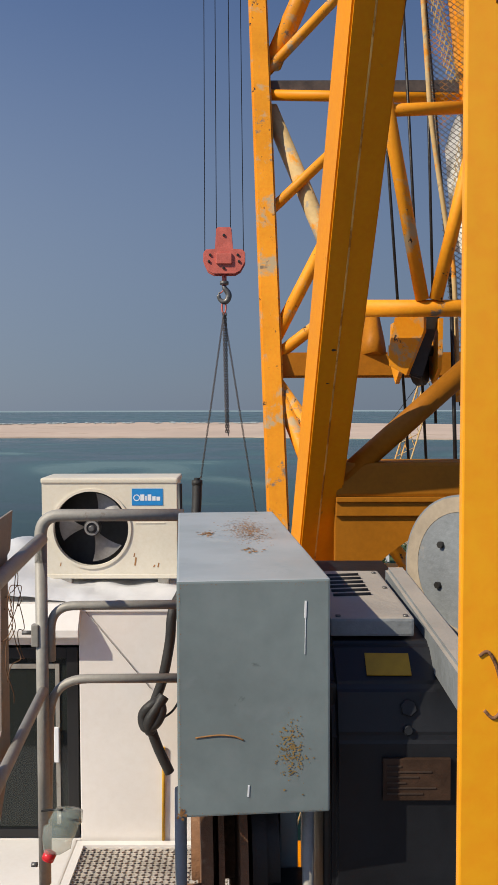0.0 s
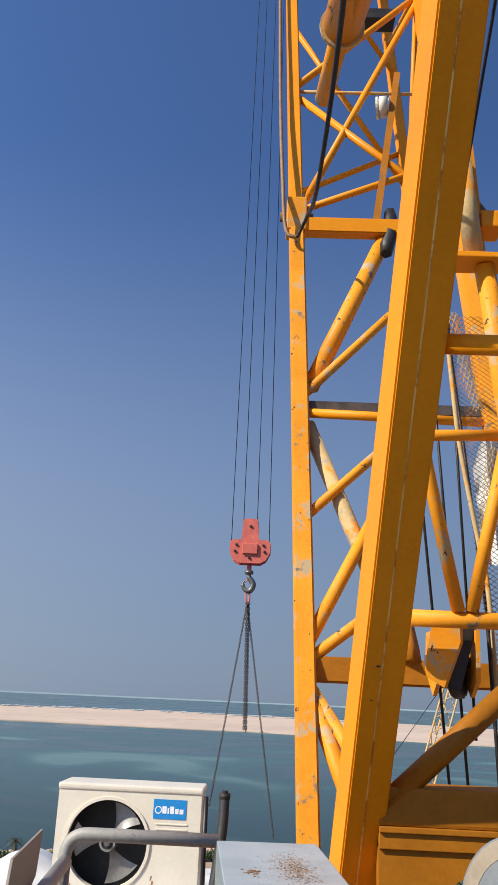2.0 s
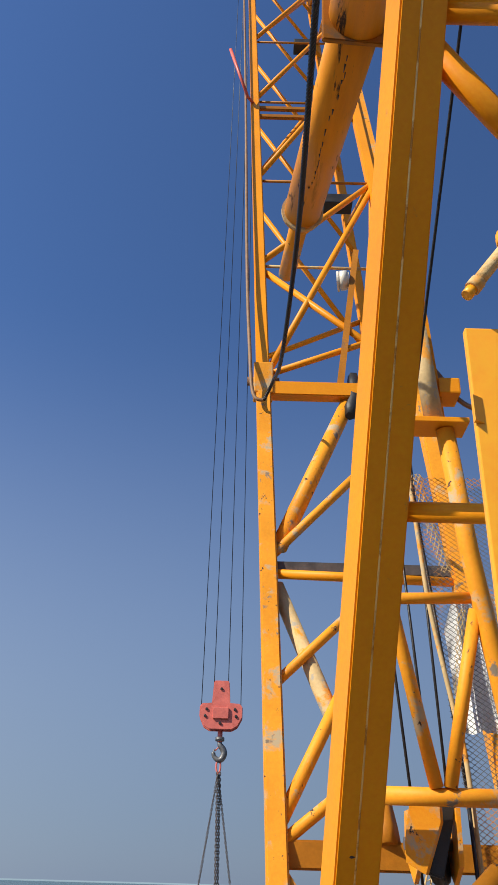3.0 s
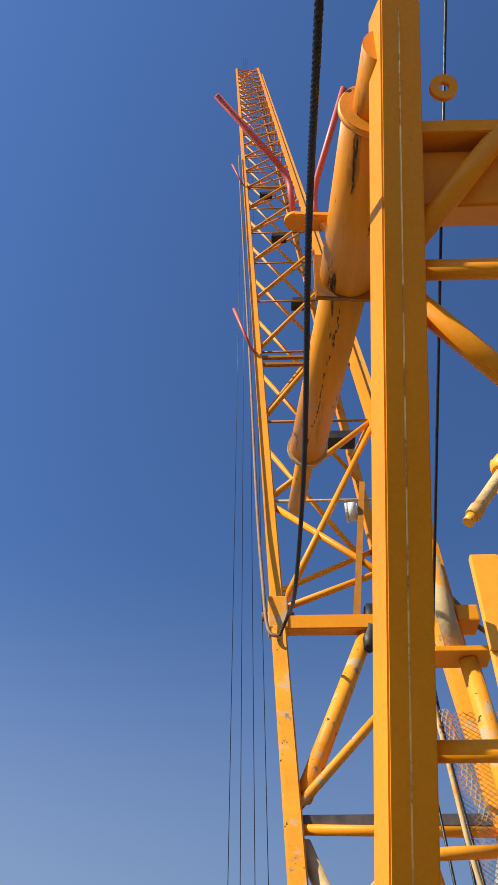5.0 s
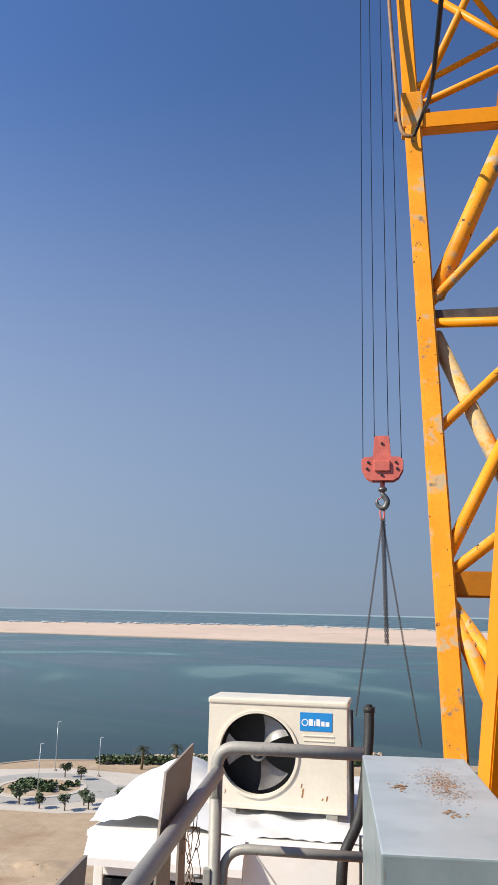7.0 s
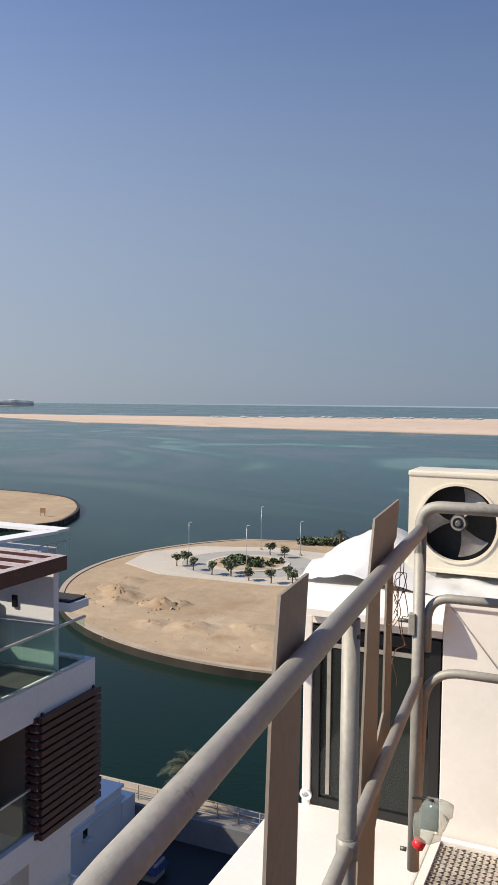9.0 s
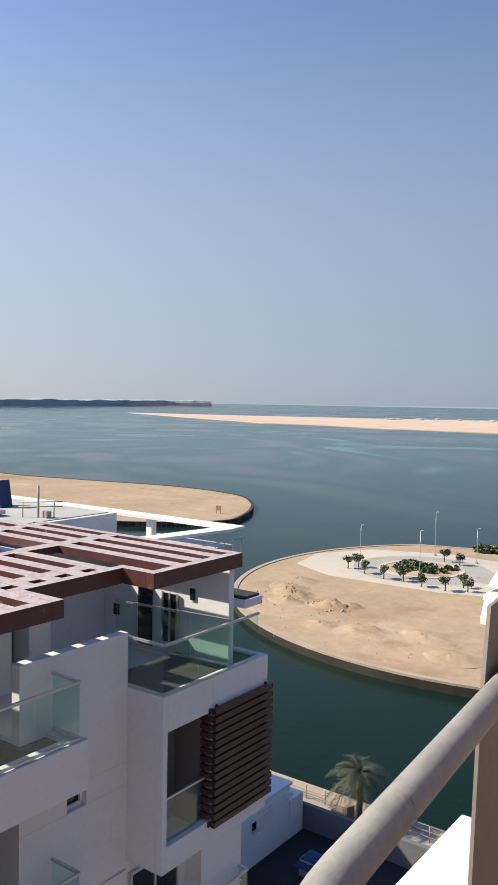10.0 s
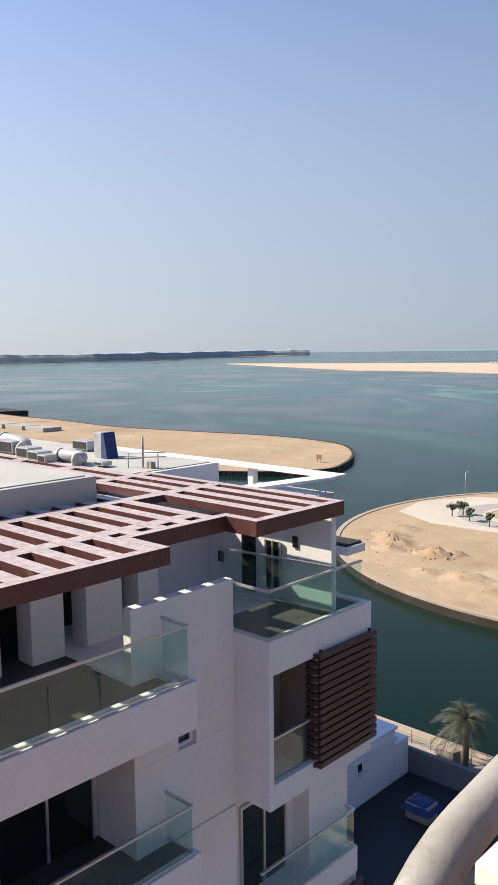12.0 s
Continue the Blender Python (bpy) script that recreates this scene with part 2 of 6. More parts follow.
M_WALLG = surface("grey_render", (0.15, 0.15, 0.16), 0.8, var=0.1, scale=0.5, fine=6, bump=0.1)
M_CONC = surface("pale_concrete", (0.34, 0.29, 0.24), 0.8, var=0.12, scale=0.3, fine=4, bump=0.1)
M_YARD = surface("low_bounce_dark_yard", (0.075, 0.07, 0.062), 0.85, var=0.2, scale=0.2, fine=4, bump=0.1, wear=[((0.13, 0.115, 0.095), 0.3, 0.58, 0.12)])
M_KERB = surface("sandy_concrete_kerb", (0.38, 0.30, 0.23), 0.8, var=0.12, scale=0.3, fine=4)
# Near-black also holds the dark reflection below the kerb in its colour.
M_KERBFOOT = surface("darkened_wall_foot", (0.032, 0.026, 0.018), 0.6, var=0.3, scale=0.2)
# Near-black base puts the courtyard's shade into the asphalt colour.
M_ASPH = surface("shade_dark_courtyard_asphalt", (0.017, 0.017, 0.020), 0.7, var=0.3, scale=0.4, fine=5, wear=[((0.035, 0.034, 0.034), 0.7, 0.6, 0.1)])
M_ROADG = surface("grey_road", (0.36, 0.34, 0.31), 0.85, var=0.1, scale=0.15, fine=3)
M_PAVE = surface("pale_paving", (0.52, 0.46, 0.39), 0.8, var=0.08, scale=0.12, fine=3)
M_SAND = surface("desert_sand", (0.40, 0.30, 0.205), 0.95, var=0.12, scale=0.06, fine=0.5, bump=0.5, bump_size=0.25, spec=0.1, wear=[((0.31, 0.205, 0.125), 0.055, 0.54, 0.14), ((0.48, 0.385, 0.285), 0.09, 0.58, 0.12), ((0.30, 0.20, 0.13), 0.22, 0.67, 0.06)])
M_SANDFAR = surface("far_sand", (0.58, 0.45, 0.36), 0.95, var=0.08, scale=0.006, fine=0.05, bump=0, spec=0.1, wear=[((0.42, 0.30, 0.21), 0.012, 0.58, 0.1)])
M_ROCK = surface("island_rubble", (0.42, 0.32, 0.22), 0.9, var=0.25, scale=0.7, bump=0.4, bump_size=0.1)
M_TRUNK = surface("bark", (0.15, 0.10, 0.065), 0.9, var=0.25, scale=6, bump=0.5)
M_LEAF = surface("dusty_leaf", (0.075, 0.095, 0.045), 0.6, var=0.35, scale=1.3, fine=8)
M_PALM = surface("palm_leaf", (0.055, 0.062, 0.034), 0.55, var=0.3, scale=1.2, fine=8, wear=[((0.25, 0.2, 0.1), 1.0, 0.64, 0.08)])
M_HEDGE = surface("hedge_green", (0.05, 0.075, 0.025), 0.7, var=0.4, scale=0.4)
# Aerial haze is painted into this pale blue-grey base colour.
M_HAZEGREEN = surface("far_mangrove_hazed", (0.33, 0.38, 0.40), 0.9, var=0.2, scale=0.02, fine=0.2, bump=0)
M_LAWN = surface("lawn", (0.06, 0.10, 0.03), 0.9, var=0.3, scale=0.2)


def glass(name, tint, rough=0.02, dusty=0.02):
    """Thin pane: see-through with gloss by Fresnel."""
    mat = bpy.data.materials.new(name)
    mat.use_nodes = True
    t = mat.node_tree
    t.nodes.remove(t.nodes["Principled BSDF"])
    out = t.nodes["Material Output"]
    tr = t.nodes.new("ShaderNodeBsdfTransparent")
    tr.inputs[0].default_value = (*tint, 1)
    gl = nd(t, "BsdfGlossy", Roughness=rough)
    lw_ = nd(t, "LayerWeight", Blend=0.5)
    fr = t.nodes.new("ShaderNodeMath")
    fr.operation = "POWER"
    t.links.new(lw_.outputs["Facing"], fr.inputs[0])
    fr.inputs[1].default_value = 3.0
    f2 = t.nodes.new("ShaderNodeMath")
    f2.operation = "MULTIPLY_ADD"
    f2.inputs[1].default_value, f2.inputs[2].default_value = 0.5, 0.035
    t.links.new(fr.outputs[0], f2.inputs[0])
    fr = f2
    mx = t.nodes.new("ShaderNodeMixShader")
    t.links.new(fr.outputs[0], mx.inputs[0])
    t.links.new(tr.outputs[0], mx.inputs[1])
    t.links.new(gl.outputs[0], mx.inputs[2])
    df = nd(t, "BsdfDiffuse")
    df.inputs[0].default_value = (0.52, 0.62, 0.57, 1)
    m2 = t.nodes.new("ShaderNodeMixShader")
    m2.inputs[0].default_value = dusty
    t.links.new(mx.outputs[0], m2.inputs[1])
    t.links.new(df.outputs[0], m2.inputs[2])
    t.links.new(m2.outputs[0], out.inputs[0])
    return mat


M_GLASS = glass("green_balustrade_glass", (0.87, 0.955, 0.93), 0.01, 0.022)
M_PET = glass("clear_bottle_plastic", (0.90, 0.89, 0.86), 0.12, 0.22)
M_CABGLASS = glass("dusty_cab_glass", (0.30, 0.31, 0.31), 0.05, 0.035)
M_WINGLASS = surface("dark_window_glass", (0.012, 0.014, 0.016), 0.04, var=0.2, bump=0, scale=0.5)


def water_material():
    mat = bpy.data.materials.new("sea_water")
    mat.use_nodes = True
    t = mat.node_tree
    bs = t.nodes["Principled BSDF"]
    geo = t.nodes.new("ShaderNodeNewGeometry")
    co = coords(t, (0.0045, 0.0050, 1))
    streak = noise_tex(t, co, 1.0, 2.0, 0.45, 2.8)
    co2 = coords(t, (0.012, 0.012, 1))
    broad = noise_tex(t, co2, 0.6, 3.0, 0.5, 0.4)
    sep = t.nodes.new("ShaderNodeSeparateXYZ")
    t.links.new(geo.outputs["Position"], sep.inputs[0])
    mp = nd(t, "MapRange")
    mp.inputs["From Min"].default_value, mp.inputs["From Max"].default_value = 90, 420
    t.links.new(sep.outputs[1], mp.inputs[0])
    # Sky sheen put into the base colour: paler far out and in streaks.
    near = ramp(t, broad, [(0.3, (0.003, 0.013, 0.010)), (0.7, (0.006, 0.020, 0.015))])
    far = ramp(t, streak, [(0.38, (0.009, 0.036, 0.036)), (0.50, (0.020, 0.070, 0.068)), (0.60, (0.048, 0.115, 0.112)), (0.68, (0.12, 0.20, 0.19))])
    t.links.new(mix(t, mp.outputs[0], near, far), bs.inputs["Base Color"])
    t.links.new(ramp(t, streak, [(0.35, grey(0.10)), (0.65, grey(0.26))]), bs.inputs["Roughness"])
    bs.inputs["IOR"].default_value = 1.33
    bs.inputs["Specular IOR Level"].default_value = 0.12
    w = noise_tex(t, coords(t, (0.9, 1.4, 1)), 1.0, 4.0, 0.6)
    b = nd(t, "Bump", Strength=0.16, Distance=0.2)
    t.links.new(w, b.inputs["Height"])
    t.links.new(b.outputs[0], bs.inputs["Normal"])
    return mat


M_WATER = water_material()
# Horizon haze is added as emission; the far shore itself gives no light.
M_HAZE = bpy.data.materials.new("glowing_far_haze")
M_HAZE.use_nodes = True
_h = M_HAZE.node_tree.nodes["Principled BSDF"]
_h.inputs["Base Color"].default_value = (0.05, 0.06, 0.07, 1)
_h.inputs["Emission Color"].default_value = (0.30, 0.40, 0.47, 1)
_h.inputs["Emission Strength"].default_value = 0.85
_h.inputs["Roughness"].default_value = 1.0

# ---------- helpers for meshes ----------


def V(*a):
    return Vector(a)


def add_box(bm, x0, x1, y0, y1, z0, z1, bev=0.0):
    vs = [bm.verts.new((x, y, z)) for x in (x0, x1) for y in (y0, y1) for z in (z0, z1)]
    fs = [bm.faces.new([vs[i] for i in f]) for f in ((0, 1, 3, 2), (4, 6, 7, 5), (0, 4, 5, 1), (2, 3, 7, 6), (0, 2, 6, 4), (1, 5, 7, 3))]
    if bev:
        es = list({e for f in fs for e in f.edges})
        bmesh.ops.bevel(bm, geom=es, offset=bev, segments=2, affect="EDGES", profile=0.6)
    return bm


def box(x0, x1, y0, y1, z0, z1, bev=0.0):
    return add_box(bmesh.new(), x0, x1, y0, y1, z0, z1, bev)


def add_beam(bm, p, q, w, h, side=(1, 0, 0), bev=0.0):
    """A bar of rectangular section from p to q; w along side, h across it."""
    p, q = Vector(p), Vector(q)
    d = (q - p).normalized()
    s = Vector(side)
    s = (s - d * s.dot(d)).normalized()
    u = d.cross(s)
    vs = [bm.verts.new(a + s * (w / 2 * i) + u * (h / 2 * j)) for a in (p, q) for i, j in ((-1, -1), (1, -1), (1, 1), (-1, 1))]
    fs = [bm.faces.new([vs[i] for i in f]) for f in ((3, 2, 1, 0), (4, 5, 6, 7), (0, 1, 5, 4), (1, 2, 6, 5), (2, 3, 7, 6), (3, 0, 4, 7))]
    if bev:
        bmesh.ops.bevel(bm, geom=list({e for f in fs for e in f.edges}), offset=bev, segments=2, affect="EDGES")
    return bm


def beam(p, q, w, h, side=(1, 0, 0), bev=0.0):
    return add_beam(bmesh.new(), p, q, w, h, side, bev)


def add_tube(bm, pts, r, n=12, cap=True):
    pts = [Vector(p) for p in pts]
    rs = r if isinstance(r, (list, tuple)) else [r] * len(pts)
    rings, s = [], None
    for i, p in enumerate(pts):
        d = (pts[min(i + 1, len(pts) - 1)] - pts[max(i - 1, 0)]).normalized()
        if s is None:
            s = d.cross(Vector((0.31, 0.17, 0.93)) if abs(d.z) < 0.9 else Vector((1, 0.1, 0))).normalized()
        s = (s - d * s.dot(d)).normalized()
        u = d.cross(s)
        rings.append([bm.verts.new(p + (s * math.cos(k * math.tau / n) + u * math.sin(k * math.tau / n)) * rs[i]) for k in range(n)])
    for a, b in zip(rings, rings[1:]):
        for k in range(n):
            f = bm.faces.new((a[k], a[(k + 1) % n], b[(k + 1) % n], b[k]))
            f.smooth = True
    if cap:
        bm.faces.new(rings[0][::-1])
        bm.faces.new(rings[-1])
    return bm


def tube(pts, r, n=12, cap=True):
    return add_tube(bmesh.new(), pts, r, n, cap)


def bend(pts, radius, steps=5):
    """Rounds the inner corners of a line of points."""
    pts = [Vector(p) for p in pts]
    out = [pts[0]]
    for a, b, c in zip(pts, pts[1:], pts[2:]):
        u, w = (a - b), (c - b)
        r = min(radius, u.length * 0.45, w.length * 0.45)
        p0, p1 = b + u.normalized() * r, b + w.normalized() * r
        for i in range(steps + 1):
            k = i / steps
            out.append(p0 * (1 - k) ** 2 + b * 2 * k * (1 - k) + p1 * k * k)
    out.append(pts[-1])
    return out


def curve_pts(pts, n=8):
    """A smooth line through the points."""
    pts = [Vector(p) for p in pts]
    out = []
    for i in range(len(pts) - 1):
        p0, p1, p2, p3 = pts[max(i - 1, 0)], pts[i], pts[i + 1], pts[min(i + 2, len(pts) - 1)]
        for k in range(n):
            t = k / n
            out.append(0.5 * ((2 * p1) + (p2 - p0) * t + (2 * p0 - 5 * p1 + 4 * p2 - p3) * t * t + (3 * p1 - p0 - 3 * p2 + p3) * t ** 3))
    out.append(pts[-1])
    return out


def disc(c, axis, r, depth, n=32, bev=0.0):
    c, axis = Vector(c), Vector(axis).normalized()
    bm = tube([c - axis * depth / 2, c + axis * depth / 2], r, n)
    if bev:
        es = [e for e in bm.edges if any(not f.smooth for f in e.link_faces)]
        bmesh.ops.bevel(bm, geom=es, offset=bev, segments=2, affect="EDGES")
    return bm


def ring(c, axis, r0, r1, depth, n=40):
    """A flat ring with thickness."""
    c, ax = Vector(c), Vector(axis).normalized()
    s = ax.cross(Vector((0.2, 0.3, 0.93))).normalized()
    u = ax.cross(s)
    bm = bmesh.new()
    rows = []
    for r, h in ((r0, 0), (r1, 0), (r1, depth), (r0, depth)):
        rows.append([bm.verts.new(c + ax * h + (s * math.cos(k * math.tau / n) + u * math.sin(k * math.tau / n)) * r) for k in range(n)])
    for a, b in zip(rows, rows[1:] + rows[:1]):
        for k in range(n):
            bm.faces.new((a[k], a[(k + 1) % n], b[(k + 1) % n], b[k]))
    return bm


def prism(poly, z0, z1):
    """An outline of (x, y) pulled from z0 up to z1."""
    bm = bmesh.new()
    lo = [bm.verts.new((x, y, z0)) for x, y in poly]
    hi = [bm.verts.new((x, y, z1)) for x, y in poly]
    bm.faces.new(lo[::-1])
    bm.faces.new(hi)
    n = len(poly)
    for i in range(n):
        bm.faces.new((lo[i], lo[(i + 1) % n], hi[(i + 1) % n], hi[i]))
    bmesh.ops.recalc_face_normals(bm, faces=bm.faces[:])
    return bm


def thing(name, at, label, category, group="", kind=""):
    ob = new(name)
    ob.location = at
    ob.empty_display_size = 0.1
    return tagged(ob, label, category, group, kind)


def part(name, bm, material, parent, label=""):
    """Links a bmesh, in world places, as one mesh under a thing or a part."""
    bmesh.ops.recalc_face_normals(bm, faces=bm.faces[:])
    me = bpy.data.meshes.new(name)
    bm.to_mesh(me)
    bm.free()
    top = parent
    while top.parent:
        top = top.parent
    me.transform(Matrix.Translation(-top.location))
    me.materials.append(material)
    ob = new(name, me)
    ob.parent = parent
    return tagged(ob, label)


def solo(name, bm, material, label, category, group="", kind=""):
    """A thing that is one mesh, in world places."""
    bmesh.ops.recalc_face_normals(bm, faces=bm.faces[:])
    me = bpy.data.meshes.new(name)
    bm.to_mesh(me)
    bm.free()
    xs = [v.co for v in me.vertices]
    base = Vector((sum(v.x for v in xs) / len(xs), sum(v.y for v in xs) / len(xs), min(v.z for v in xs)))
    me.transform(Matrix.Translation(-base))
    me.materials.append(material)
    ob = new(name, me)
    ob.location = base
    return tagged(ob, label, category, group, kind)


def turn_about(ob, pivot, degrees):
    """Turns a whole thing about an upright axis through pivot."""
    m = Matrix.Translation(Vector(pivot)) @ Matrix.Rotation(radians(degrees), 4, "Z") @ Matrix.Translation(-Vector(pivot))
    ob.matrix_basis = m @ Matrix.Translation(ob.location)

# ---------- sea, land, distance ----------
SEA, QUAY, LAND = -31.0, -29.0, -29.9
solo("water", prism([(-9000, -3000), (9000, -3000), (9000, 4990), (-9000, 4990)], SEA - 1, SEA), M_WATER, "calm teal sea, painted paler far out and in streaks", "water", kind="structure")


def backdrop():
    bm = bmesh.new()
    n, r = 60, 4650
    prev = None
    for i in range(n + 1):
        a = radians(-75 + 150 * i / n)
        x, y = r * math.sin(a), r * math.cos(a)
        top = -24 + 2.5 * noise.noise((i * 0.35, 0, 0))
        cur = (bm.verts.new((x, y, SEA)), bm.verts.new((x, y, top)))
        if prev:
            bm.faces.new((prev[0], cur[0], cur[1], prev[1]))
        prev = cur
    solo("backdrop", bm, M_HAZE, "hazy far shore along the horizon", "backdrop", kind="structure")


backdrop()


def smooth_outline(pts, n=6):
    c = curve_pts([(x, y, 0) for x, y in pts] + [(*pts[0], 0)], n)[:-1]
    return [(p.x, p.y) for p in c]


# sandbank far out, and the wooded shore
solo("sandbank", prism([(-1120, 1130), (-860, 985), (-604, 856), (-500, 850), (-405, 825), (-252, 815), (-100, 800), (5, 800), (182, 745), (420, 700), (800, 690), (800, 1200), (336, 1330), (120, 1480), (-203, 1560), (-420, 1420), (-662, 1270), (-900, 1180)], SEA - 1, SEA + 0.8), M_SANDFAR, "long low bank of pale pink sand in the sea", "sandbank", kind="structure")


def scrub():
    bm = bmesh.new()
    rnd = random.Random(5)
    for i in range(110):
        t = rnd.random()
        x, y = -620 + 760 * t + rnd.uniform(-15, 15), 1240 + 220 * math.sin(t * 2.6) + rnd.uniform(-25, 25)
        r = rnd.uniform(1.2, 3.2)
        bmesh.ops.create_icosphere(bm, subdivisions=1, radius=r, matrix=Matrix.Translation((x, y, SEA + 0.8 + r * 0.4)) @ Matrix.Diagonal((2.2, 1.2, 0.55, 1)))
    solo("far_scrub", bm, M_HAZEGREEN, "scrub dotted along the sandbank, paled by painted haze", "scrub", kind="stuff")


scrub()


def mangroves():
    """A continuous belt with an uneven canopy line."""
    bm = bmesh.new()
    line = [(-3300, 800), (-2500, 900), (-1900, 1000), (-1780, 1300), (-1800, 1600), (-1930, 1950), (-2030, 2300), (-1940, 2420)]
    prev, run = None, 0.0
    for a, b in zip(line, line[1:]):
        n = int(math.dist(a, b) / 9)
        nx, ny = (a[1] - b[1]) / math.dist(a, b), (b[0] - a[0]) / math.dist(a, b)
        if nx * a[0] + ny * a[1] < 0:
            nx, ny = -nx, -ny
        for i in range(n):
            t = i / n
            run += 9
            x, y = a[0] + (b[0] - a[0]) * t, a[1] + (b[1] - a[1]) * t
            h = 21 + 4.0 * noise.noise((run / 90, 0, 0)) + 2.0 * noise.noise((run / 22, 3, 0))
            w = 3 * noise.noise((run / 30, 7, 0))
            cur = [bm.verts.new((x + nx * d, y + ny * d, SEA + z)) for d, z in ((w, 0), (w + 1, h * 0.55), (w + 8, h * 0.9), (w + 22, h), (w + 60, h + 2 * noise.noise((run / 18, 9, 0))), (w + 110, 0))]
            if prev:
                for k in range(5):
                    bm.faces.new((prev[k], cur[k], cur[k + 1], prev[k + 1]))
            prev = cur
    bmesh.ops.recalc_face_normals(bm, faces=bm.faces[:])
    solo("far_woods", bm, M_HAZEGREEN, "mangrove belt on the far shore, paled by painted haze", "woods", kind="stuff")
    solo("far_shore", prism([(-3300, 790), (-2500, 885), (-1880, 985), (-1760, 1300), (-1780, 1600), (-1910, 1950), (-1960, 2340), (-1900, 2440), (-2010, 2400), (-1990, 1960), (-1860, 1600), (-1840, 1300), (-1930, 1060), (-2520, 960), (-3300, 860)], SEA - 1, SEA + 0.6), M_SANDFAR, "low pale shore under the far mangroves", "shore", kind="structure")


mangroves()

# left headland of bare sand
HEAD = smooth_outline([(-420, 215), (-347, 200), (-298, 198), (-253, 194), (-214, 200), (-181, 206), (-153, 202), (-136, 188), (-124, 168), (-123, 153), (-147, 134), (-215, 118), (-330, 110), (-430, 130)])
solo("headland", prism(HEAD, LAND - 1.6, LAND), M_SAND, "flat bare sand headland with a rounded end", "headland", kind="structure")


def rim(outline, closed, w, z0, z1):
    bm = bmesh.new()
    pts = [Vector((x, y, 0)) for x, y in outline]
    n = len(pts)
    rows = []
    for i, p in enumerate(pts):
        a, b = (pts[(i - 1) % n], pts[(i + 1) % n]) if closed else (pts[max(i - 1, 0)], pts[min(i + 1, n - 1)])
        d = (b - a).normalized()
        nn = Vector((d.y, -d.x, 0))
        rows.append([bm.verts.new(p + nn * k + Vector((0, 0, z))) for k, z in ((0, z0), (w, z0), (w, z1), (0, z1))])
    for i in range(n if closed else n - 1):
        a, b = rows[i], rows[(i + 1) % n]
        for k in range(4):
            bm.faces.new((a[k], b[k], b[(k + 1) % 4], a[(k + 1) % 4]))
    return bm


solo("headland_wall", rim(HEAD, True, 0.8, SEA - 1, LAND + 0.15), M_KERBFOOT, "dark retaining wall round the headland", "retaining wall", kind="structure")

# round island with the roundabout
CX, CY, CR = -39.5, 126.0, 45.0


def island_outline(k):
    pts = [(CX + (CR + k) * math.cos(a), CY + (CR + k) * math.sin(a)) for a in [radians(291 - i * 4) for i in range(40)]]
    return pts + [(-52, 163 + k), (-20, 172 + k), (60, 185 + k), (140, 190), (140, 120), (70, 96 - k), (20, 88 - k), (-8, 84.5 - k)]


ISL = island_outline(0)


def island():
    tl = prism(island_outline(-0.06), LAND - 1.2, LAND)
    solo("island", tl, M_SAND, "sandy reclaimed island, bare and rutted", "island", kind="structure")
    k = rim(ISL, True, 0.8, LAND - 0.14, LAND + 0.12)
    solo("island_kerb", k, M_KERB, "pale concrete edge beam round the island", "kerb", kind="structure")
    # Dark band of the foot includes the kerb's reflection, painted in.
    f = rim(island_outline(0.05), True, 0.68, SEA - 1, LAND - 0.14)
    solo("island_wall_foot", f, M_KERBFOOT, "foot of the island's sea wall, darkened for its reflection", "retaining wall", kind="structure")


island()
RX, RY = -60.0, 134.5
PAVE = [(-80, 124.5), (-70, 119.3), (-50, 119.8), (-30, 126), (-25, 146), (-48, 150), (-62, 151.5), (-76, 146), (-82, 135)]
solo("paved_square", prism(PAVE, LAND - 0.2, LAND + 0.06), M_PAVE, "pale paved square on the island", "pavement", kind="structure")


def circle(x, y, r, n=48, sq=1.0):
    return [(x + r * math.cos(i * math.tau / n), y + r * sq * math.sin(i * math.tau / n)) for i in range(n)]


solo("roundabout_road", prism(circle(RX, RY, 12.2), LAND, LAND + 0.075), M_ROADG, "grey ring road of a small roundabout", "road", kind="structure")
solo("approach_road", prism([(RX + 9, RY - 4), (-20, 128), (-20, 139), (RX + 9, RY + 6)], LAND, LAND + 0.070), M_ROADG, "grey approach road to the roundabout", "road", kind="structure")
solo("roundabout_kerb", ring((RX, RY, LAND + 0.04), (0, 0, 1), 6.6, 7.6, 0.14, 48), M_PAVE, "pale kerb ring of the roundabout", "kerb", kind="structure")
solo("roundabout_bed", prism(circle(RX, RY, 6.6), LAND, LAND + 0.12), M_SAND, "sandy bed in the roundabout", "planting bed", kind="structure")


def leaf_clump(bm, c, r, n, size, rnd, flat=0.8):
    for _ in range(n):
        d = Vector((rnd.gauss(0, 1), rnd.gauss(0, 1), rnd.gauss(0, 1) * flat)).normalized() * r * rnd.uniform(0.45, 1.05)
        d.z *= flat
        p = Vector(c) + d
        a = Vector((rnd.uniform(-1, 1), rnd.uniform(-1, 1), rnd.uniform(-1, 1))).normalized() * size * rnd.uniform(0.6, 1.3)
        b = a.orthogonal().normalized() * size * rnd.uniform(0.4, 0.8)
        bm.faces.new([bm.verts.new(q) for q in (p - a, p + b * 0.9, p + a, p - b)])


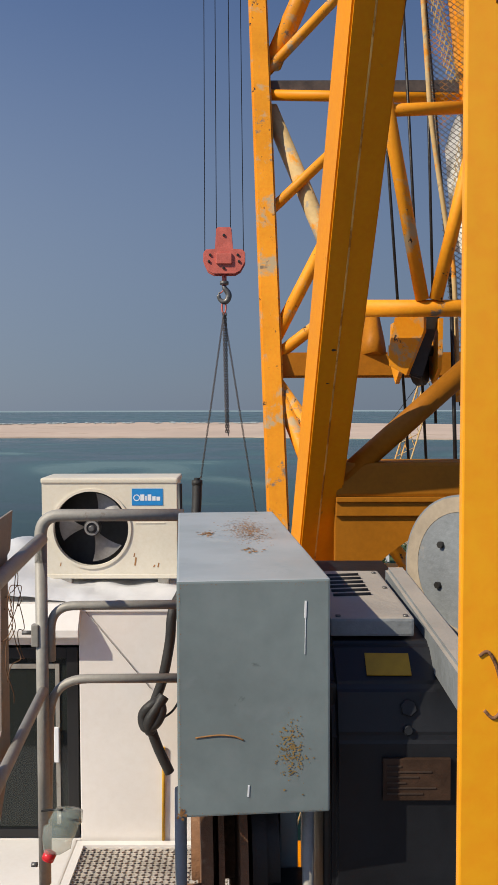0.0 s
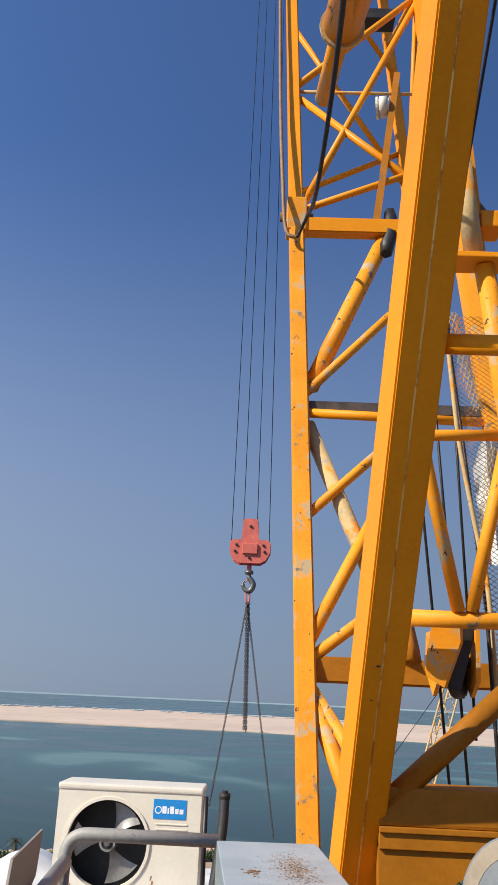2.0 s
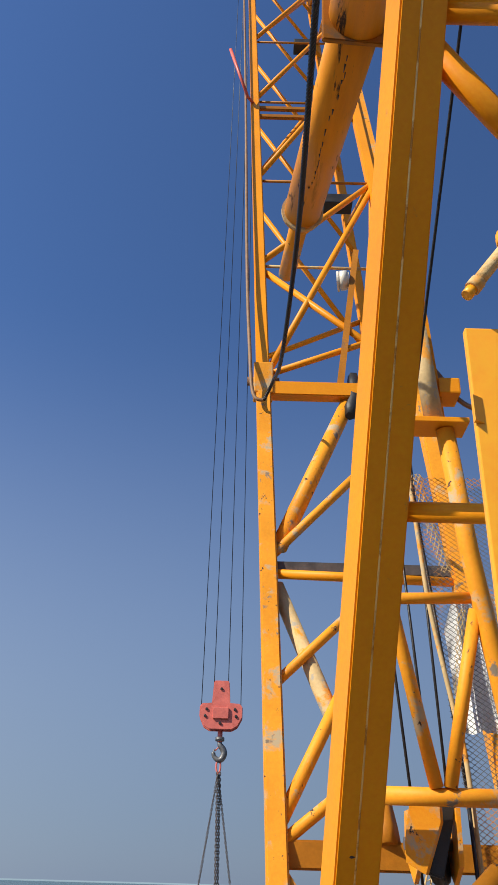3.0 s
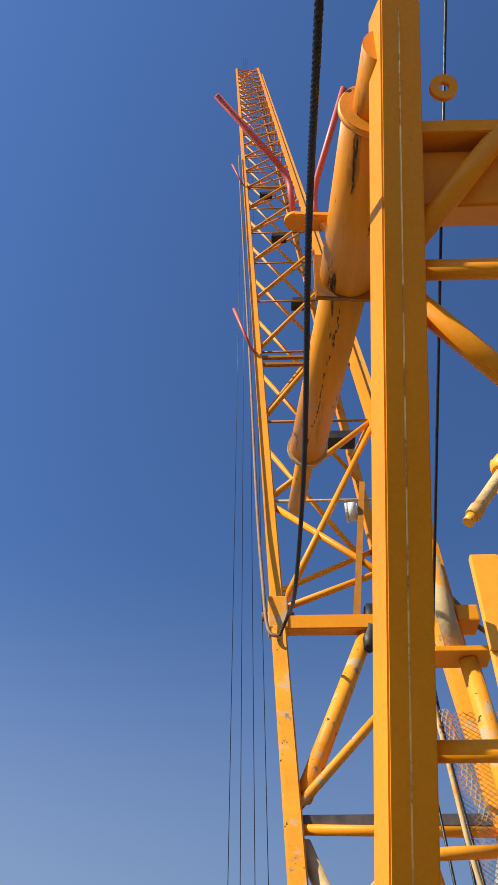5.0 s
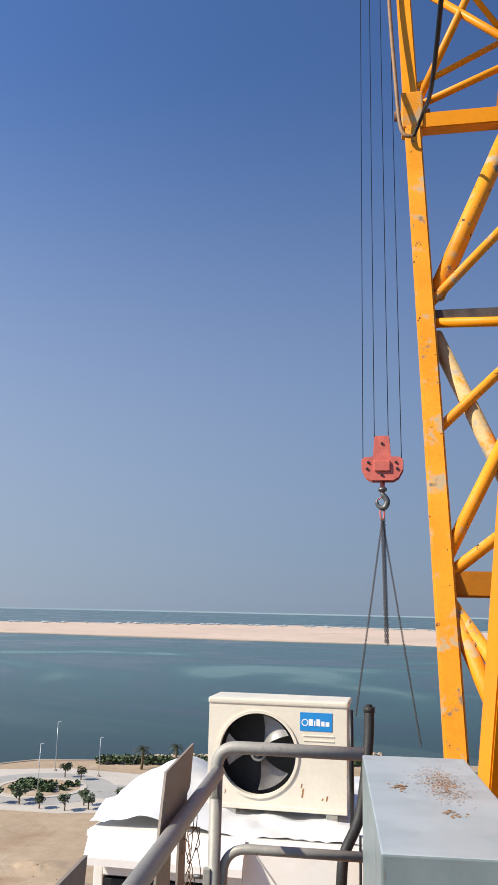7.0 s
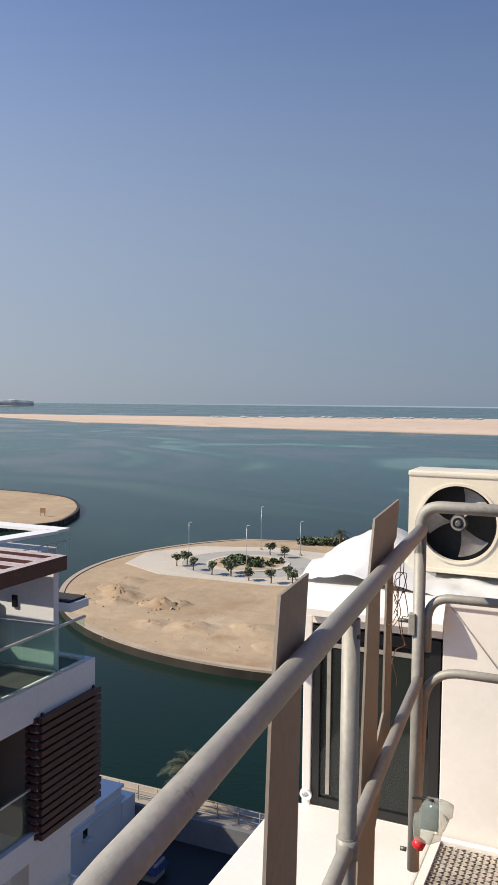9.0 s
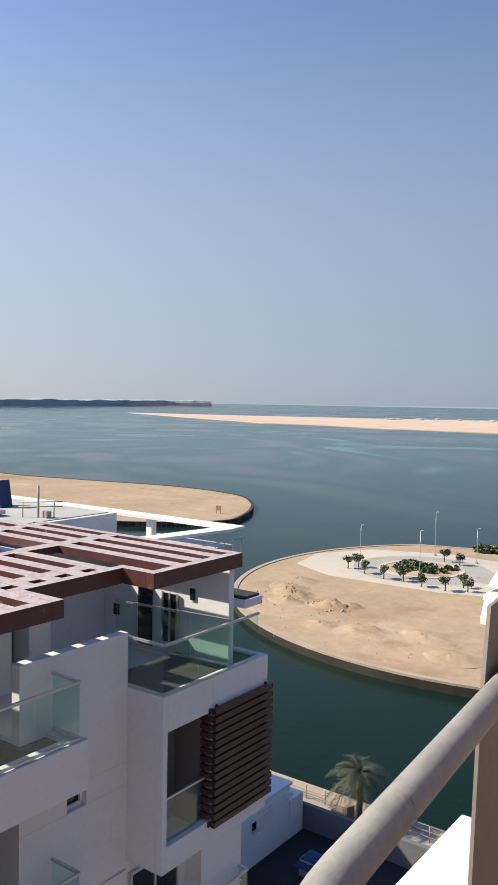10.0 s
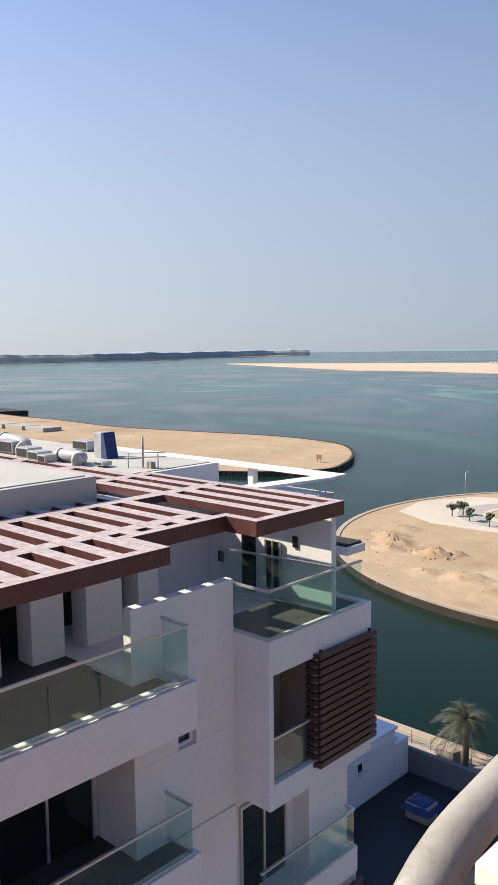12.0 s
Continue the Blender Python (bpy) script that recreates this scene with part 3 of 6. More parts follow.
def small_tree(at, seed, h=2.4, r=0.9):
    rnd = random.Random(seed)
    t = thing("small_tree", at, "small round-headed tree with dusty dark leaves", "tree", "trees round the roundabout")
    x, y, z = at
    bm = tube([(x, y, z), (x + 0.05, y, z + h * 0.3), (x - 0.04, y + 0.05, z + h * 0.62)], [0.12, 0.10, 0.06], 7)
    for i in range(4):
        a = i * 1.6 + rnd.random()
        add_tube(bm, [(x, y, z + h * 0.42), (x + 0.7 * math.cos(a), y + 0.7 * math.sin(a), z + h * 0.75)], [0.05, 0.02], 5)
    part("trunk", bm, M_TRUNK, t)
    bm = bmesh.new()
    for _ in range(7):
        c = (x + rnd.uniform(-0.6, 0.6) * r, y + rnd.uniform(-0.6, 0.6) * r, z + h * 0.68 + rnd.uniform(-0.35, 0.45))
        leaf_clump(bm, c, r * 0.62, 60, 0.17, rnd)
    part("crown", bm, M_LEAF, t)
    return t


trees = [small_tree((-66.1, 124.5, LAND), 1), small_tree((-58.2, 123.2, LAND), 2, 2.6, 1.0), small_tree((-54.2, 121.6, LAND), 3, 2.3, 0.85)]
for i, (x, y) in enumerate([(-61.6, 122.8), (-50.1, 121.4), (-47.0, 123.0), (-48.6, 125.2), (-59.5, 143.6), (-56.0, 142.3), (-70.4, 126.4), (-69.4, 128.4), (-59.3, 125.4), (-43.6, 128.0), (-40.5, 124.0)]):
    copy_thing(trees[i % 3], pose(x, y, LAND, 0, 0, 47 * i))


def street_lamp(x, y, h):
    t = thing("street_lamp", (x, y, LAND), "slim pale grey street lamp post on the island", "street lamp", "island street lamps")
    part("pole", tube([(x, y, LAND), (x, y, LAND + h)], [0.07, 0.035], 8), M_ALU, t)
    part("arm", tube([(x, y, LAND + h - 0.05), (x + 0.35, y, LAND + h + 0.05)], 0.04, 6), M_ALU, t)
    part("lantern", box(x + 0.2, x + 0.6, y - 0.12, y + 0.12, LAND + h + 0.02, LAND + h + 0.12, 0.03), M_ALU, t)
    part("base", box(x - 0.22, x + 0.22, y - 0.22, y + 0.22, LAND, LAND + 0.35, 0.04), M_CONC, t)


street_lamp(-73.3, 136.3, 6.4)
street_lamp(-63.4, 148.2, 8.6)
street_lamp(-58.2, 129.6, 7.8)
street_lamp(-54.2, 146.0, 6.6)


def stuff_field(name, spots, mat, label, category, seed, leaf=True):
    rnd = random.Random(seed)
    bm = bmesh.new()
    for x, y, r, h in spots:
        if leaf:
            leaf_clump(bm, (x, y, LAND + h * 0.5), r, int(60 * r), 0.35, rnd, h / (2 * r))
        else:
            m = Matrix.Translation((x, y, LAND + h * 0.25)) @ Euler((rnd.random() * 3, rnd.random() * 3, rnd.random() * 3)).to_matrix().to_4x4() @ Matrix.Diagonal((r, r * rnd.uniform(0.5, 1), h, 1))
            bmesh.ops.create_icosphere(bm, subdivisions=1, radius=1, matrix=m)
    return solo(name, bm, mat, label, category, kind="stuff")


_r = random.Random(11)
stuff_field("roundabout_shrubs", [(RX + _r.uniform(-4, 4.5), RY + _r.uniform(-3, 3), _r.uniform(0.7, 1.3), 1.0) for _ in range(26)], M_HEDGE, "low green shrubs in the roundabout", "shrubs", 3)
stuff_field("shore_hedge", [(-58 + i * 0.8, 158 + i * 0.22 + _r.uniform(-0.8, 0.8), 1.3, 1.6) for i in range(75)] + [(-40 + i * 0.9, 150 + _r.uniform(-2, 2), 1.2, 1.4) for i in range(40)], M_HEDGE, "dark green hedge along the island's sea edge", "hedge", 4)
stuff_field("park_shrubs", [(_r.uniform(15, 60), _r.uniform(120, 178), _r.uniform(1.2, 2.6), 2.4) for _ in range(90)], M_HEDGE, "green park shrubs beyond the crane", "shrubs", 6)
solo("park_lawn", prism([(5, 118), (70, 118), (70, 178), (5, 170)], LAND - 0.1, LAND + 0.05), M_LAWN, "green park lawn beyond the crane", "lawn", kind="structure")
for i, (x, y, w) in enumerate([(20, 150, 6), (33, 158, 9), (46, 148, 7)]):
    t = thing("park_kiosk", (x, y, LAND), "small white flat-roofed kiosk in the park", "kiosk", "park kiosks")
    part("wall", box(x, x + w, y, y + 4, LAND, LAND + 2.6, 0.04), M_STUCCO, t)
    part("roof", box(x - 0.3, x + w + 0.3, y - 0.3, y + 4.3, LAND + 2.6, LAND + 2.85, 0.04), M_CONC, t)
stuff_field("rubble", [(-59.1 + _r.gauss(0, 2.3), 101.5 + _r.gauss(0, 1.6), _r.uniform(0.1, 0.3), _r.uniform(0.08, 0.25)) for _ in range(50)] + [(-68 + _r.gauss(0, 3), 103 + _r.gauss(0, 3.5), _r.uniform(0.08, 0.22), _r.uniform(0.06, 0.2)) for _ in range(40)] + [(-52 + _r.gauss(0, 6), 92 + _r.gauss(0, 3), _r.uniform(0.06, 0.18), _r.uniform(0.05, 0.15)) for _ in range(30)] + [(-40 + _r.gauss(0, 6), 92 + _r.gauss(0, 4), _r.uniform(0.05, 0.16), _r.uniform(0.05, 0.12)) for _ in range(30)] + [(-60 + i * 0.5, 162.2 + i * 0.2 + _r.uniform(-1, 1), _r.uniform(0.4, 0.8), 0.6) for i in range(110)], M_ROCK, "scattered stones and rubble heaps on the sand", "rubble", 8, leaf=False)


def sand_heaps():
    rnd = random.Random(21)
    bm = bmesh.new()
    spots = [(-59, 101.5, 3.6, 1.2), (-57, 103, 2.6, 0.9), (-68, 104, 4.5, 1.2), (-70, 107, 4, 1.0), (-66, 100, 3.2, 0.8), (-50, 93, 5, 0.7), (-42, 96, 5, 0.6), (-55, 92, 4, 0.6), (-72, 113, 4, 0.6), (-36, 90, 5, 0.5)]
    for x, y, r, h in spots:
        n, m = 20, 7
        rows = []
        for j in range(m + 1):
            k = j / m
            rr = [r * k * (1 + 0.35 * noise.noise((x + math.cos(i * math.tau / n), y + math.sin(i * math.tau / n), 3 * k))) for i in range(n)]
            rows.append([bm.verts.new((x + rr[i] * math.cos(i * math.tau / n), y + rr[i] * 0.75 * math.sin(i * math.tau / n), LAND - 0.03 + h * 0.8 * (math.cos(k * math.pi) + 1) / 2 * (1 + 0.9 * noise.noise((x * 3 + rr[i] * math.cos(i), y * 3 + rr[i] * math.sin(i), 1))))) for i in range(n)])
        for a, b in zip(rows[1:], rows[2:]):
            for i in range(n):
                bm.faces.new((a[i], a[(i + 1) % n], b[(i + 1) % n], b[i]))
        bm.faces.new(rows[1])
    for f in bm.faces:
        f.smooth = True
    solo("sand_heap", bm, M_SAND, "low uneven sand heaps on the island", "sand heap", kind="stuff")


sand_heaps()

# quay side below the crane
# Unseen yard, kept dark to cut light bounced up under the A-frame.
solo("ground", prism([(-160, -140), (140, -140), (140, 51), (60, 51), (-10, 51.5), (-34, 51), (-70, 48), (-160, 44)], SEA - 1, QUAY), M_YARD, "unseen yard below the crane, dark to cut bounced light", "ground", kind="structure")
# Pale sheet added to bounce sunlight onto the shaded facade.
solo("bounce_sheet", prism([(-160, -12), (140, -12), (140, 45.9), (-160, 43)], QUAY - 0.1, QUAY + 0.012), M_CONC, "pale ground sheet added to bounce light onto the building", "pavement", kind="structure")
solo("quay_pavement", prism([(-60, 45.97), (30, 45.97), (30, 50.3), (-60, 50.3)], QUAY - 0.1, QUAY + 0.02), M_CONC, "sandy paved walk along the quay", "pavement", kind="structure")
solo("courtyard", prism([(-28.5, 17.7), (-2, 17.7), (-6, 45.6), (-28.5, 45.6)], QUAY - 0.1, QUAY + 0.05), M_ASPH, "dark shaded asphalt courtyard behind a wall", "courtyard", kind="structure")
solo("courtyard_wall", box(-31, -6, 45.6, 45.95, QUAY, QUAY + 1.75, 0.03), M_WALLG, "grey rendered boundary wall of the courtyard", "wall", kind="structure")


def quay_fence():
    t = thing("quay_fence", (-24, 49.3, QUAY), "thin metal railing along the quay edge", "fence")
    for k in range(19):
        x = -37 + 1.6 * k
        part("post", tube([(x, 49.3, QUAY), (x, 49.3, QUAY + 1.1)], 0.04, 6), M_RAIL, t)
    for z in (0.35, 0.72, 1.1):
        part("rail", tube([(-37, 49.3, QUAY + z), (-8.2, 49.3, QUAY + z)], 0.03, 6), M_RAIL, t)


quay_fence()
solo("quay_coping", box(-70, 30, 50.3, 51.2, QUAY, QUAY + 0.12, 0.02), M_KERB, "pale coping along the quay edge", "kerb", kind="structure")


def palm(at, h, r, seed, fronds, name="palm_tree", label="date palm with a full grey-green crown", group=""):
    rnd = random.Random(seed)
    x, y, z = at
    t = thing(name, at, label, "palm tree", group)
    part("trunk", tube([(x, y, z), (x + 0.1, y, z + h * 0.4), (x + 0.05, y + 0.1, z + h * 0.8), (x, y, z + h)], [0.27, 0.22, 0.20, 0.28], 10), M_TRUNK, t)
    bm = bmesh.new()
    for i in range(fronds):
        a = i * 2.39996 + rnd.uniform(-0.2, 0.2)
        up = 1.25 - 1.75 * (i / fronds) + rnd.uniform(-0.15, 0.15)
        L = r * rnd.uniform(0.85, 1.15)
        d = Vector((math.cos(a), math.sin(a), 0))
        pts = []
        for k in range(9):
            s = k / 8
            pts.append(Vector((x, y, z + h)) + d * (L * s * math.cos(up * (1 - 0.3 * s))) + Vector((0, 0, L * (math.sin(up) * s - 0.75 * s * s))))
        add_tube(bm, pts, [0.035 * (1 - 0.8 * k / 8) for k in range(9)], 4, cap=False)
        side = d.cross(Vector((0, 0, 1)))
        for k in range(2, 25):
            s = k / 25 * 8
            j = min(int(s), 7)
            p = pts[j].lerp(pts[j + 1], s - j)
            f = (pts[j + 1] - pts[j]).normalized()
            ln = L * 0.27 * math.sin(math.pi * (0.12 + 0.8 * k / 25)) + 0.08
            for sg in (-1, 1):
                tip = p + (side * sg * 0.8 + f * 0.75 + Vector((0, 0, rnd.uniform(-0.35, 0.15)))).normalized() * ln
                w = f * 0.035
                bm.faces.new([bm.verts.new(q) for q in (p - w, p + w, tip)])
    part("crown", bm, M_PALM, t)
    return t


palm((-25.9, 48.5, QUAY), 3.5, 2.5, 3, 34)
palm((-49.1, 154.8, LAND), 3.6, 2.2, 9, 22, label="distant palm at the island's edge", group="island palms")
palm((-44.0, 160.0, LAND), 3.4, 2.0, 10, 20, label="distant palm at the island's edge", group="island palms")
tb = thing("timber_steps", (-27.2, 49.2, QUAY), "pale timber ramp beside the palm", "ramp")
part("ramp", prism([(-27.9, 48.2), (-26.6, 48.2), (-26.4, 48.9), (-27.7, 48.9)], QUAY, QUAY + 1.0), M_CONC, tb)
wr = thing("covered_generator", (-24.8, 41.5, QUAY + 0.05), "machine under a crumpled blue tarpaulin in the courtyard", "machine")
part("body", box(-25.8, -24.2, 40.8, 42.1, QUAY + 0.05, QUAY + 1.1, 0.08), M_CONC, wr)


def tarp(x0, x1, y0, y1, z0, z1, seed):
    bm = bmesh.new()
    n = 14
    vs = [[None] * (n + 1) for _ in range(n + 1)]
    for i in range(n + 1):
        for j in range(n + 1):
            u, v = i / n, j / n
            e = min(u, 1 - u, v, 1 - v)
            z = z0 + (z1 - z0) * min(1, e * 5) + 0.14 * (z1 - z0) * noise.noise((u * 5 + seed, v * 5, 0))
            vs[i][j] = bm.verts.new((x0 + (x1 - x0) * u + 0.06 * noise.noise((u * 7, v * 7, seed)), y0 + (y1 - y0) * v, z))
    for i in range(n):
        for j in range(n):
            f = bm.faces.new((vs[i][j], vs[i + 1][j], vs[i + 1][j + 1], vs[i][j + 1]))
            f.smooth = True
    return bm


part("tarpaulin", tarp(-26.0, -24.0, 40.6, 42.3, QUAY + 0.65, QUAY + 1.25, 2), M_TARP, wr, "crumpled blue tarpaulin")

# lower white wing beside the courtyard
lw = thing("white_annex", (-34, 40, QUAY), "low white annex with dark windows beside the courtyard", "annex")
part("wall", box(-40, -28.6, 30, 44.0, QUAY, QUAY + 3.7, 0.03), M_STUCCO, lw)
part("end_wall", box(-31, -28.55, 44.0, 45.6, QUAY, QUAY + 2.6, 0.03), M_STUCCO, lw)
# Added block, hidden behind the building, to cast shade over the courtyard.
part("unseen_shade_block", box(-50, -36.5, 24, 38.5, QUAY, QUAY + 15.5, 0.03), M_STUCCO, lw)
part("band", box(-28.62, -28.35, 30, 44.0, QUAY + 3.0, QUAY + 3.2, 0.02), M_STUCCO, lw)
part("parapet", box(-40.1, -28.45, 29.9, 44.1, QUAY + 3.7, QUAY + 3.9, 0.02), M_STUCCO, lw)
for y0, y1, z0, z1 in ((35.6, 36.2, 1.6, 3.2), (36.9, 38.2, 0.1, 2.1), (39.8, 40.2, 2.3, 2.8), (33.2, 34.4, 0.1, 2.1), (33.3, 34.2, 2.3, 3.4)):
    w = part("window", box(-28.66, -28.56, y0, y1, QUAY + z0, QUAY + z1), M_WINGLASS, lw)
    part("sill", box(-28.6, -28.2, y0 - 0.1, y1 + 0.1, QUAY + z0 - 0.12, QUAY + z0, 0.02), M_STUCCO, w)

# ---------- apartment building ----------
FX = -13.2   # main facade
bld = thing("apartment_building", (-20, 10, QUAY), "white stucco apartment block with glass balconies and a maroon pergola roof", "building")


def wall(name, *a, mat=None, label=""):
    return part(name, box(*a, 0.015), mat or M_STUCCO, bld, label)


wall("wall", -30, FX - 0.25, -6, 17.6, QUAY, -11.3)
# storey behind the lower balcony
wall("wall", FX - 0.25, FX, 10.15, 13.2, QUAY, -8.95)
wall("wall", FX - 0.25, FX, 10.15, 11.4, -8.95, -8.4)
wall("wall", FX - 0.25, FX, 11.95, 13.2, -8.95, -8.4)
wall("wall", FX - 0.25, FX, 10.15, 13.2, -8.4, -5.4)
wall("wall", -30, -14.6, -6, 10.15, -11.3, -8.0)
wall("wall", -30, FX - 0.25, 10.15, 17.6, -11.3, -6.95)
sw = part("window", box(FX - 0.24, FX - 0.20, 11.42, 11.93, -8.93, -8.42), M_WINGLASS, bld)
part("frame", add_box(add_box(add_box(box(FX - 0.2, FX - 0.14, 11.4, 11.46, -8.95, -8.4), FX - 0.2, FX - 0.14, 11.89, 11.95, -8.95, -8.4), FX - 0.2, FX - 0.14, 11.46, 11.89, -8.46, -8.4), FX - 0.2, FX - 0.14, 11.46, 11.89, -8.95, -8.89), M_PALE, sw)
wall("groove", FX - 0.02, FX + 0.012, 11.2, 13.19, -11.01, -10.95, mat=M_ROOFW)


def balustrade(name, a, b, z0, z1, pane=1.15, lamp_z=None):
    """Glass balustrade from a to b (x, y) with panes, top rail and shoe."""
    a, b = Vector((*a, 0)), Vector((*b, 0))
    n = max(1, round((b - a).length / pane))
    t = part(name, beam(a + V(0, 0, z1 + 0.02), b + V(0, 0, z1 + 0.02), 0.05, 0.07, (0, 0, 1)), M_ALU, bld, "satin metal top rail over green glass")
    d = (b - a) / n
    for i in range(n):
        p, q = a + d * (i + 0.012), a + d * (i + 0.988)
        g = part("pane", beam(p + V(0, 0, (z0 + z1) / 2), q + V(0, 0, (z0 + z1) / 2), z1 - z0, 0.016, (0, 0, 1)), M_GLASS, t)
    part("shoe", beam(a + V(0, 0, z0 + 0.03), b + V(0, 0, z0 + 0.02), 0.045, 0.05, (0, 0, 1)), M_ALU, t)
    return t


# long upper terrace
wall("terrace_band", -12.62, -12.25, -6, 11.13, -8.0, -6.95)
wall("terrace_band_end", FX, -12.62, 10.8, 11.13, -8.0, -6.95)
wall("terrace_slab", -14.6, -12.6, -6, 10.8, -7.3, -7.05, mat=M_FLOORT)
wall("upper_floor", -30, -14.6, -6, 17.2, -7.25, -7.0, mat=M_FLOORT)
balustrade("balustrade", (-12.33, -5.9), (-12.33, 10.95), -6.92, -5.76)
balustrade("balustrade", (-12.33, 10.95), (-13.15, 10.95), -6.92, -5.76)
# lower balcony
wall("balcony_band", -12.5, -12.22, -6, 11.14, -11.6, -10.8)
wall("balcony_slab", -14.6, -12.5, -6, 11.14, -11.3, -10.95, mat=M_FLOORT)
balustrade("balustrade", (-12.31, -5.9), (-12.31, 10.95), -10.78, -9.72)
balustrade("balustrade", (-12.31, 10.95), (-13.15, 10.95), -10.78, -9.72)


def sliding_door(x, y0, y1, z0, z1, parent_name="sliding_door"):
    t = part(parent_name, box(x - 0.02, x + 0.03, y0, y1, z0, z1), M_WINGLASS, bld, "dark glazed sliding door in a pale frame")
    m = (y0 + y1) / 2
    for a in (y0 - 0.06, m - 0.03, y1):
        part("frame", box(x, x + 0.07, a, a + 0.06, z0, z1, 0.005), M_ALU, t)
    part("head", box(x, x + 0.075, y0 - 0.06, y1 + 0.06, z1, z1 + 0.07, 0.005), M_ALU, t)


for y in (0.8, 4.2, 7.65):
    sliding_door(-14.55, y, y + 2.3, -10.9, -8.3)
# facade storeys under the lower balcony
for k in range(1, 5):
    z = -11.3 - 3.9 * k
    wall("balcony_band", -12.5, -12.25, -6, 11.14, z - 0.3, z + 0.5)
    wall("balcony_slab", FX - 0.2, -12.5, -6, 11.14, z - 0.05, z + 0.25)
    balustrade("balustrade", (-12.31, -5.9), (-12.31, 10.95), z + 0.5, z + 1.6)

# projecting box with a loggia and louvre screen
BX, Y0, Y1, ZB, ZT = -12.1, 13.2, 17.25, -10.78, -6.68
wall("box_front", BX - 0.22, BX, Y0, 13.36, ZB, ZT)
wall("box_front", BX - 0.22, BX, 13.36, 14.95, -7.52, ZT)
wall("box_front", BX - 0.22, BX, 13.36, 14.95, ZB, -10.18)
wall("box_front", BX - 0.22, BX, 14.95, Y1, ZB, ZT)
wall("box_side", -14.2, BX - 0.22, Y0, Y0 + 0.22, ZB, ZT)
wall("box_side", -14.2, BX - 0.22, Y1 - 0.22, Y1, ZB, ZT)
wall("box_floor", -14.2, BX - 0.22, Y0 + 0.22, Y1 - 0.22, ZB, ZB + 0.3)
wall("box_top", -14.2, BX - 0.22, Y0 + 0.22, Y1 - 0.22, ZT - 0.3, ZT - 0.06, mat=M_FLOORT)
# Near-black back wall: the loggia's shade is put into its colour.
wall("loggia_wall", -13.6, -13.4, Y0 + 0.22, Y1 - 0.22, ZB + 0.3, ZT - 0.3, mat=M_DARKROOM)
wall("loggia_blind", -13.38, -13.3, 14.0, 15.2, ZB + 0.3, ZT - 0.3, mat=M_SCREEN)
wall("loggia_side", -13.3, BX - 0.3, 14.95, 15.1, ZB + 0.3, ZT - 0.3, mat=M_SCREEN)
t_ = part("balustrade", beam((BX - 0.12, 13.36, -9.12), (BX - 0.12, 14.95, -9.12), 0.05, 0.06, (0, 0, 1)), M_ALU, bld, "loggia handrail over glass")
part("pane", beam((BX - 0.12, 13.38, -9.64), (BX - 0.12, 14.93, -9.64), 1.0, 0.016, (0, 0, 1)), M_GLASS, t_)
lv = part("louvre_screen", box(BX, BX + 0.05, 15.05, 15.11, -10.25, -7.38), M_LOUV, bld, "dark maroon louvre screen")
part("upright", box(BX, BX + 0.05, 17.1, 17.16, -10.25, -7.38), M_LOUV, lv)
for i in range(15):
    z = -7.42 - i * 0.198
    part("slat", box(BX + 0.05, BX + 0.17, 14.88, 17.28, z - 0.145, z, 0.008), M_LOUV, lv)
    part("slat_end", box(BX - 0.25, BX + 0.05, 14.80, 14.90, z - 0.12, z, 0.006), M_LOUV, lv)
# terrace on the box
balustrade("balustrade", (BX - 0.04, Y0 + 0.05), (BX - 0.04, 16.85), ZT, -5.54)
balustrade("balustrade", (BX - 0.04, Y0 + 0.05), (-13.45, Y0 + 0.05), ZT, -5.54)
balustrade("balustrade", (-15.9, 15.45), (-12.25, 15.85), ZT, -5.54)
wall("ledge", -13.9, -12.62, 16.9, 17.7, -5.5, -5.28)
wall("ledge_top", -13.85, -12.7, 16.95, 17.65, -5.28, -5.22, mat=M_DARKROOM)
wall("ledge_post", -13.9, -13.5, 16.9, 17.3, -10.9, -5.5)
# balcony under the box
wall("balcony_band", -14.0, -12.55, 13.9, 17.3, -14.5, -13.75)
balustrade("balustrade", (-12.6, 13.4), (-12.6, 17.2), -13.75, -12.67)
balustrade("balustrade", (-12.6, 17.2), (-13.9, 17.2), -13.75, -12.67)
sliding_door(-13.44, 13.6, 15.2, -13.7, -11.4)
wall("box_front", -14.2, -12.9, 15.6, 17.3, -13.75, ZB)
lv2 = part("louvre_screen", box(-12.5, -12.45, 15.2, 15.25, -17.4, -14.55), M_LOUV, bld, "dark maroon louvre screen")
for i in range(14):
    z = -14.6 - i * 0.198
    part("slat", box(-12.47, -12.35, 14.9, 17.3, z - 0.12, z, 0.008), M_LOUV, lv2)
wall("lower_front", -13.2, -12.6, 13.2, 17.3, QUAY, -14.5)

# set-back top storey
# Near-black wall paints the darkness seen between the pillars.
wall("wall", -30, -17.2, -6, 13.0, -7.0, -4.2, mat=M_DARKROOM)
for y0, y1 in ((-3.5, -1.9), (0.2, 1.6), (3.2, 4.6), (5.0, 6.0), (6.7, 7.9), (8.6, 9.39), (9.96, 10.93), (11.4, 12.0)):
    wall("pillar", -16.2, -15.6, y0 * 1.08, y1 * 1.08, -7.0, -4.2)
wall("room_wall", -20, -12.45, 16.0, 16.2, -6.95, -4.22)
wall("room_back", -20, -16.9, 13.0, 16.0, -6.95, -4.2)
rw = part("window", box(-14.62, -14.12, 15.94, 15.99, -6.5, -5.2), M_WINGLASS, bld)
for a in (-14.65, -14.40, -14.14):
    part("frame", box(a, a + 0.05, 15.90, 15.95, -6.5, -5.17), M_ALU, rw)
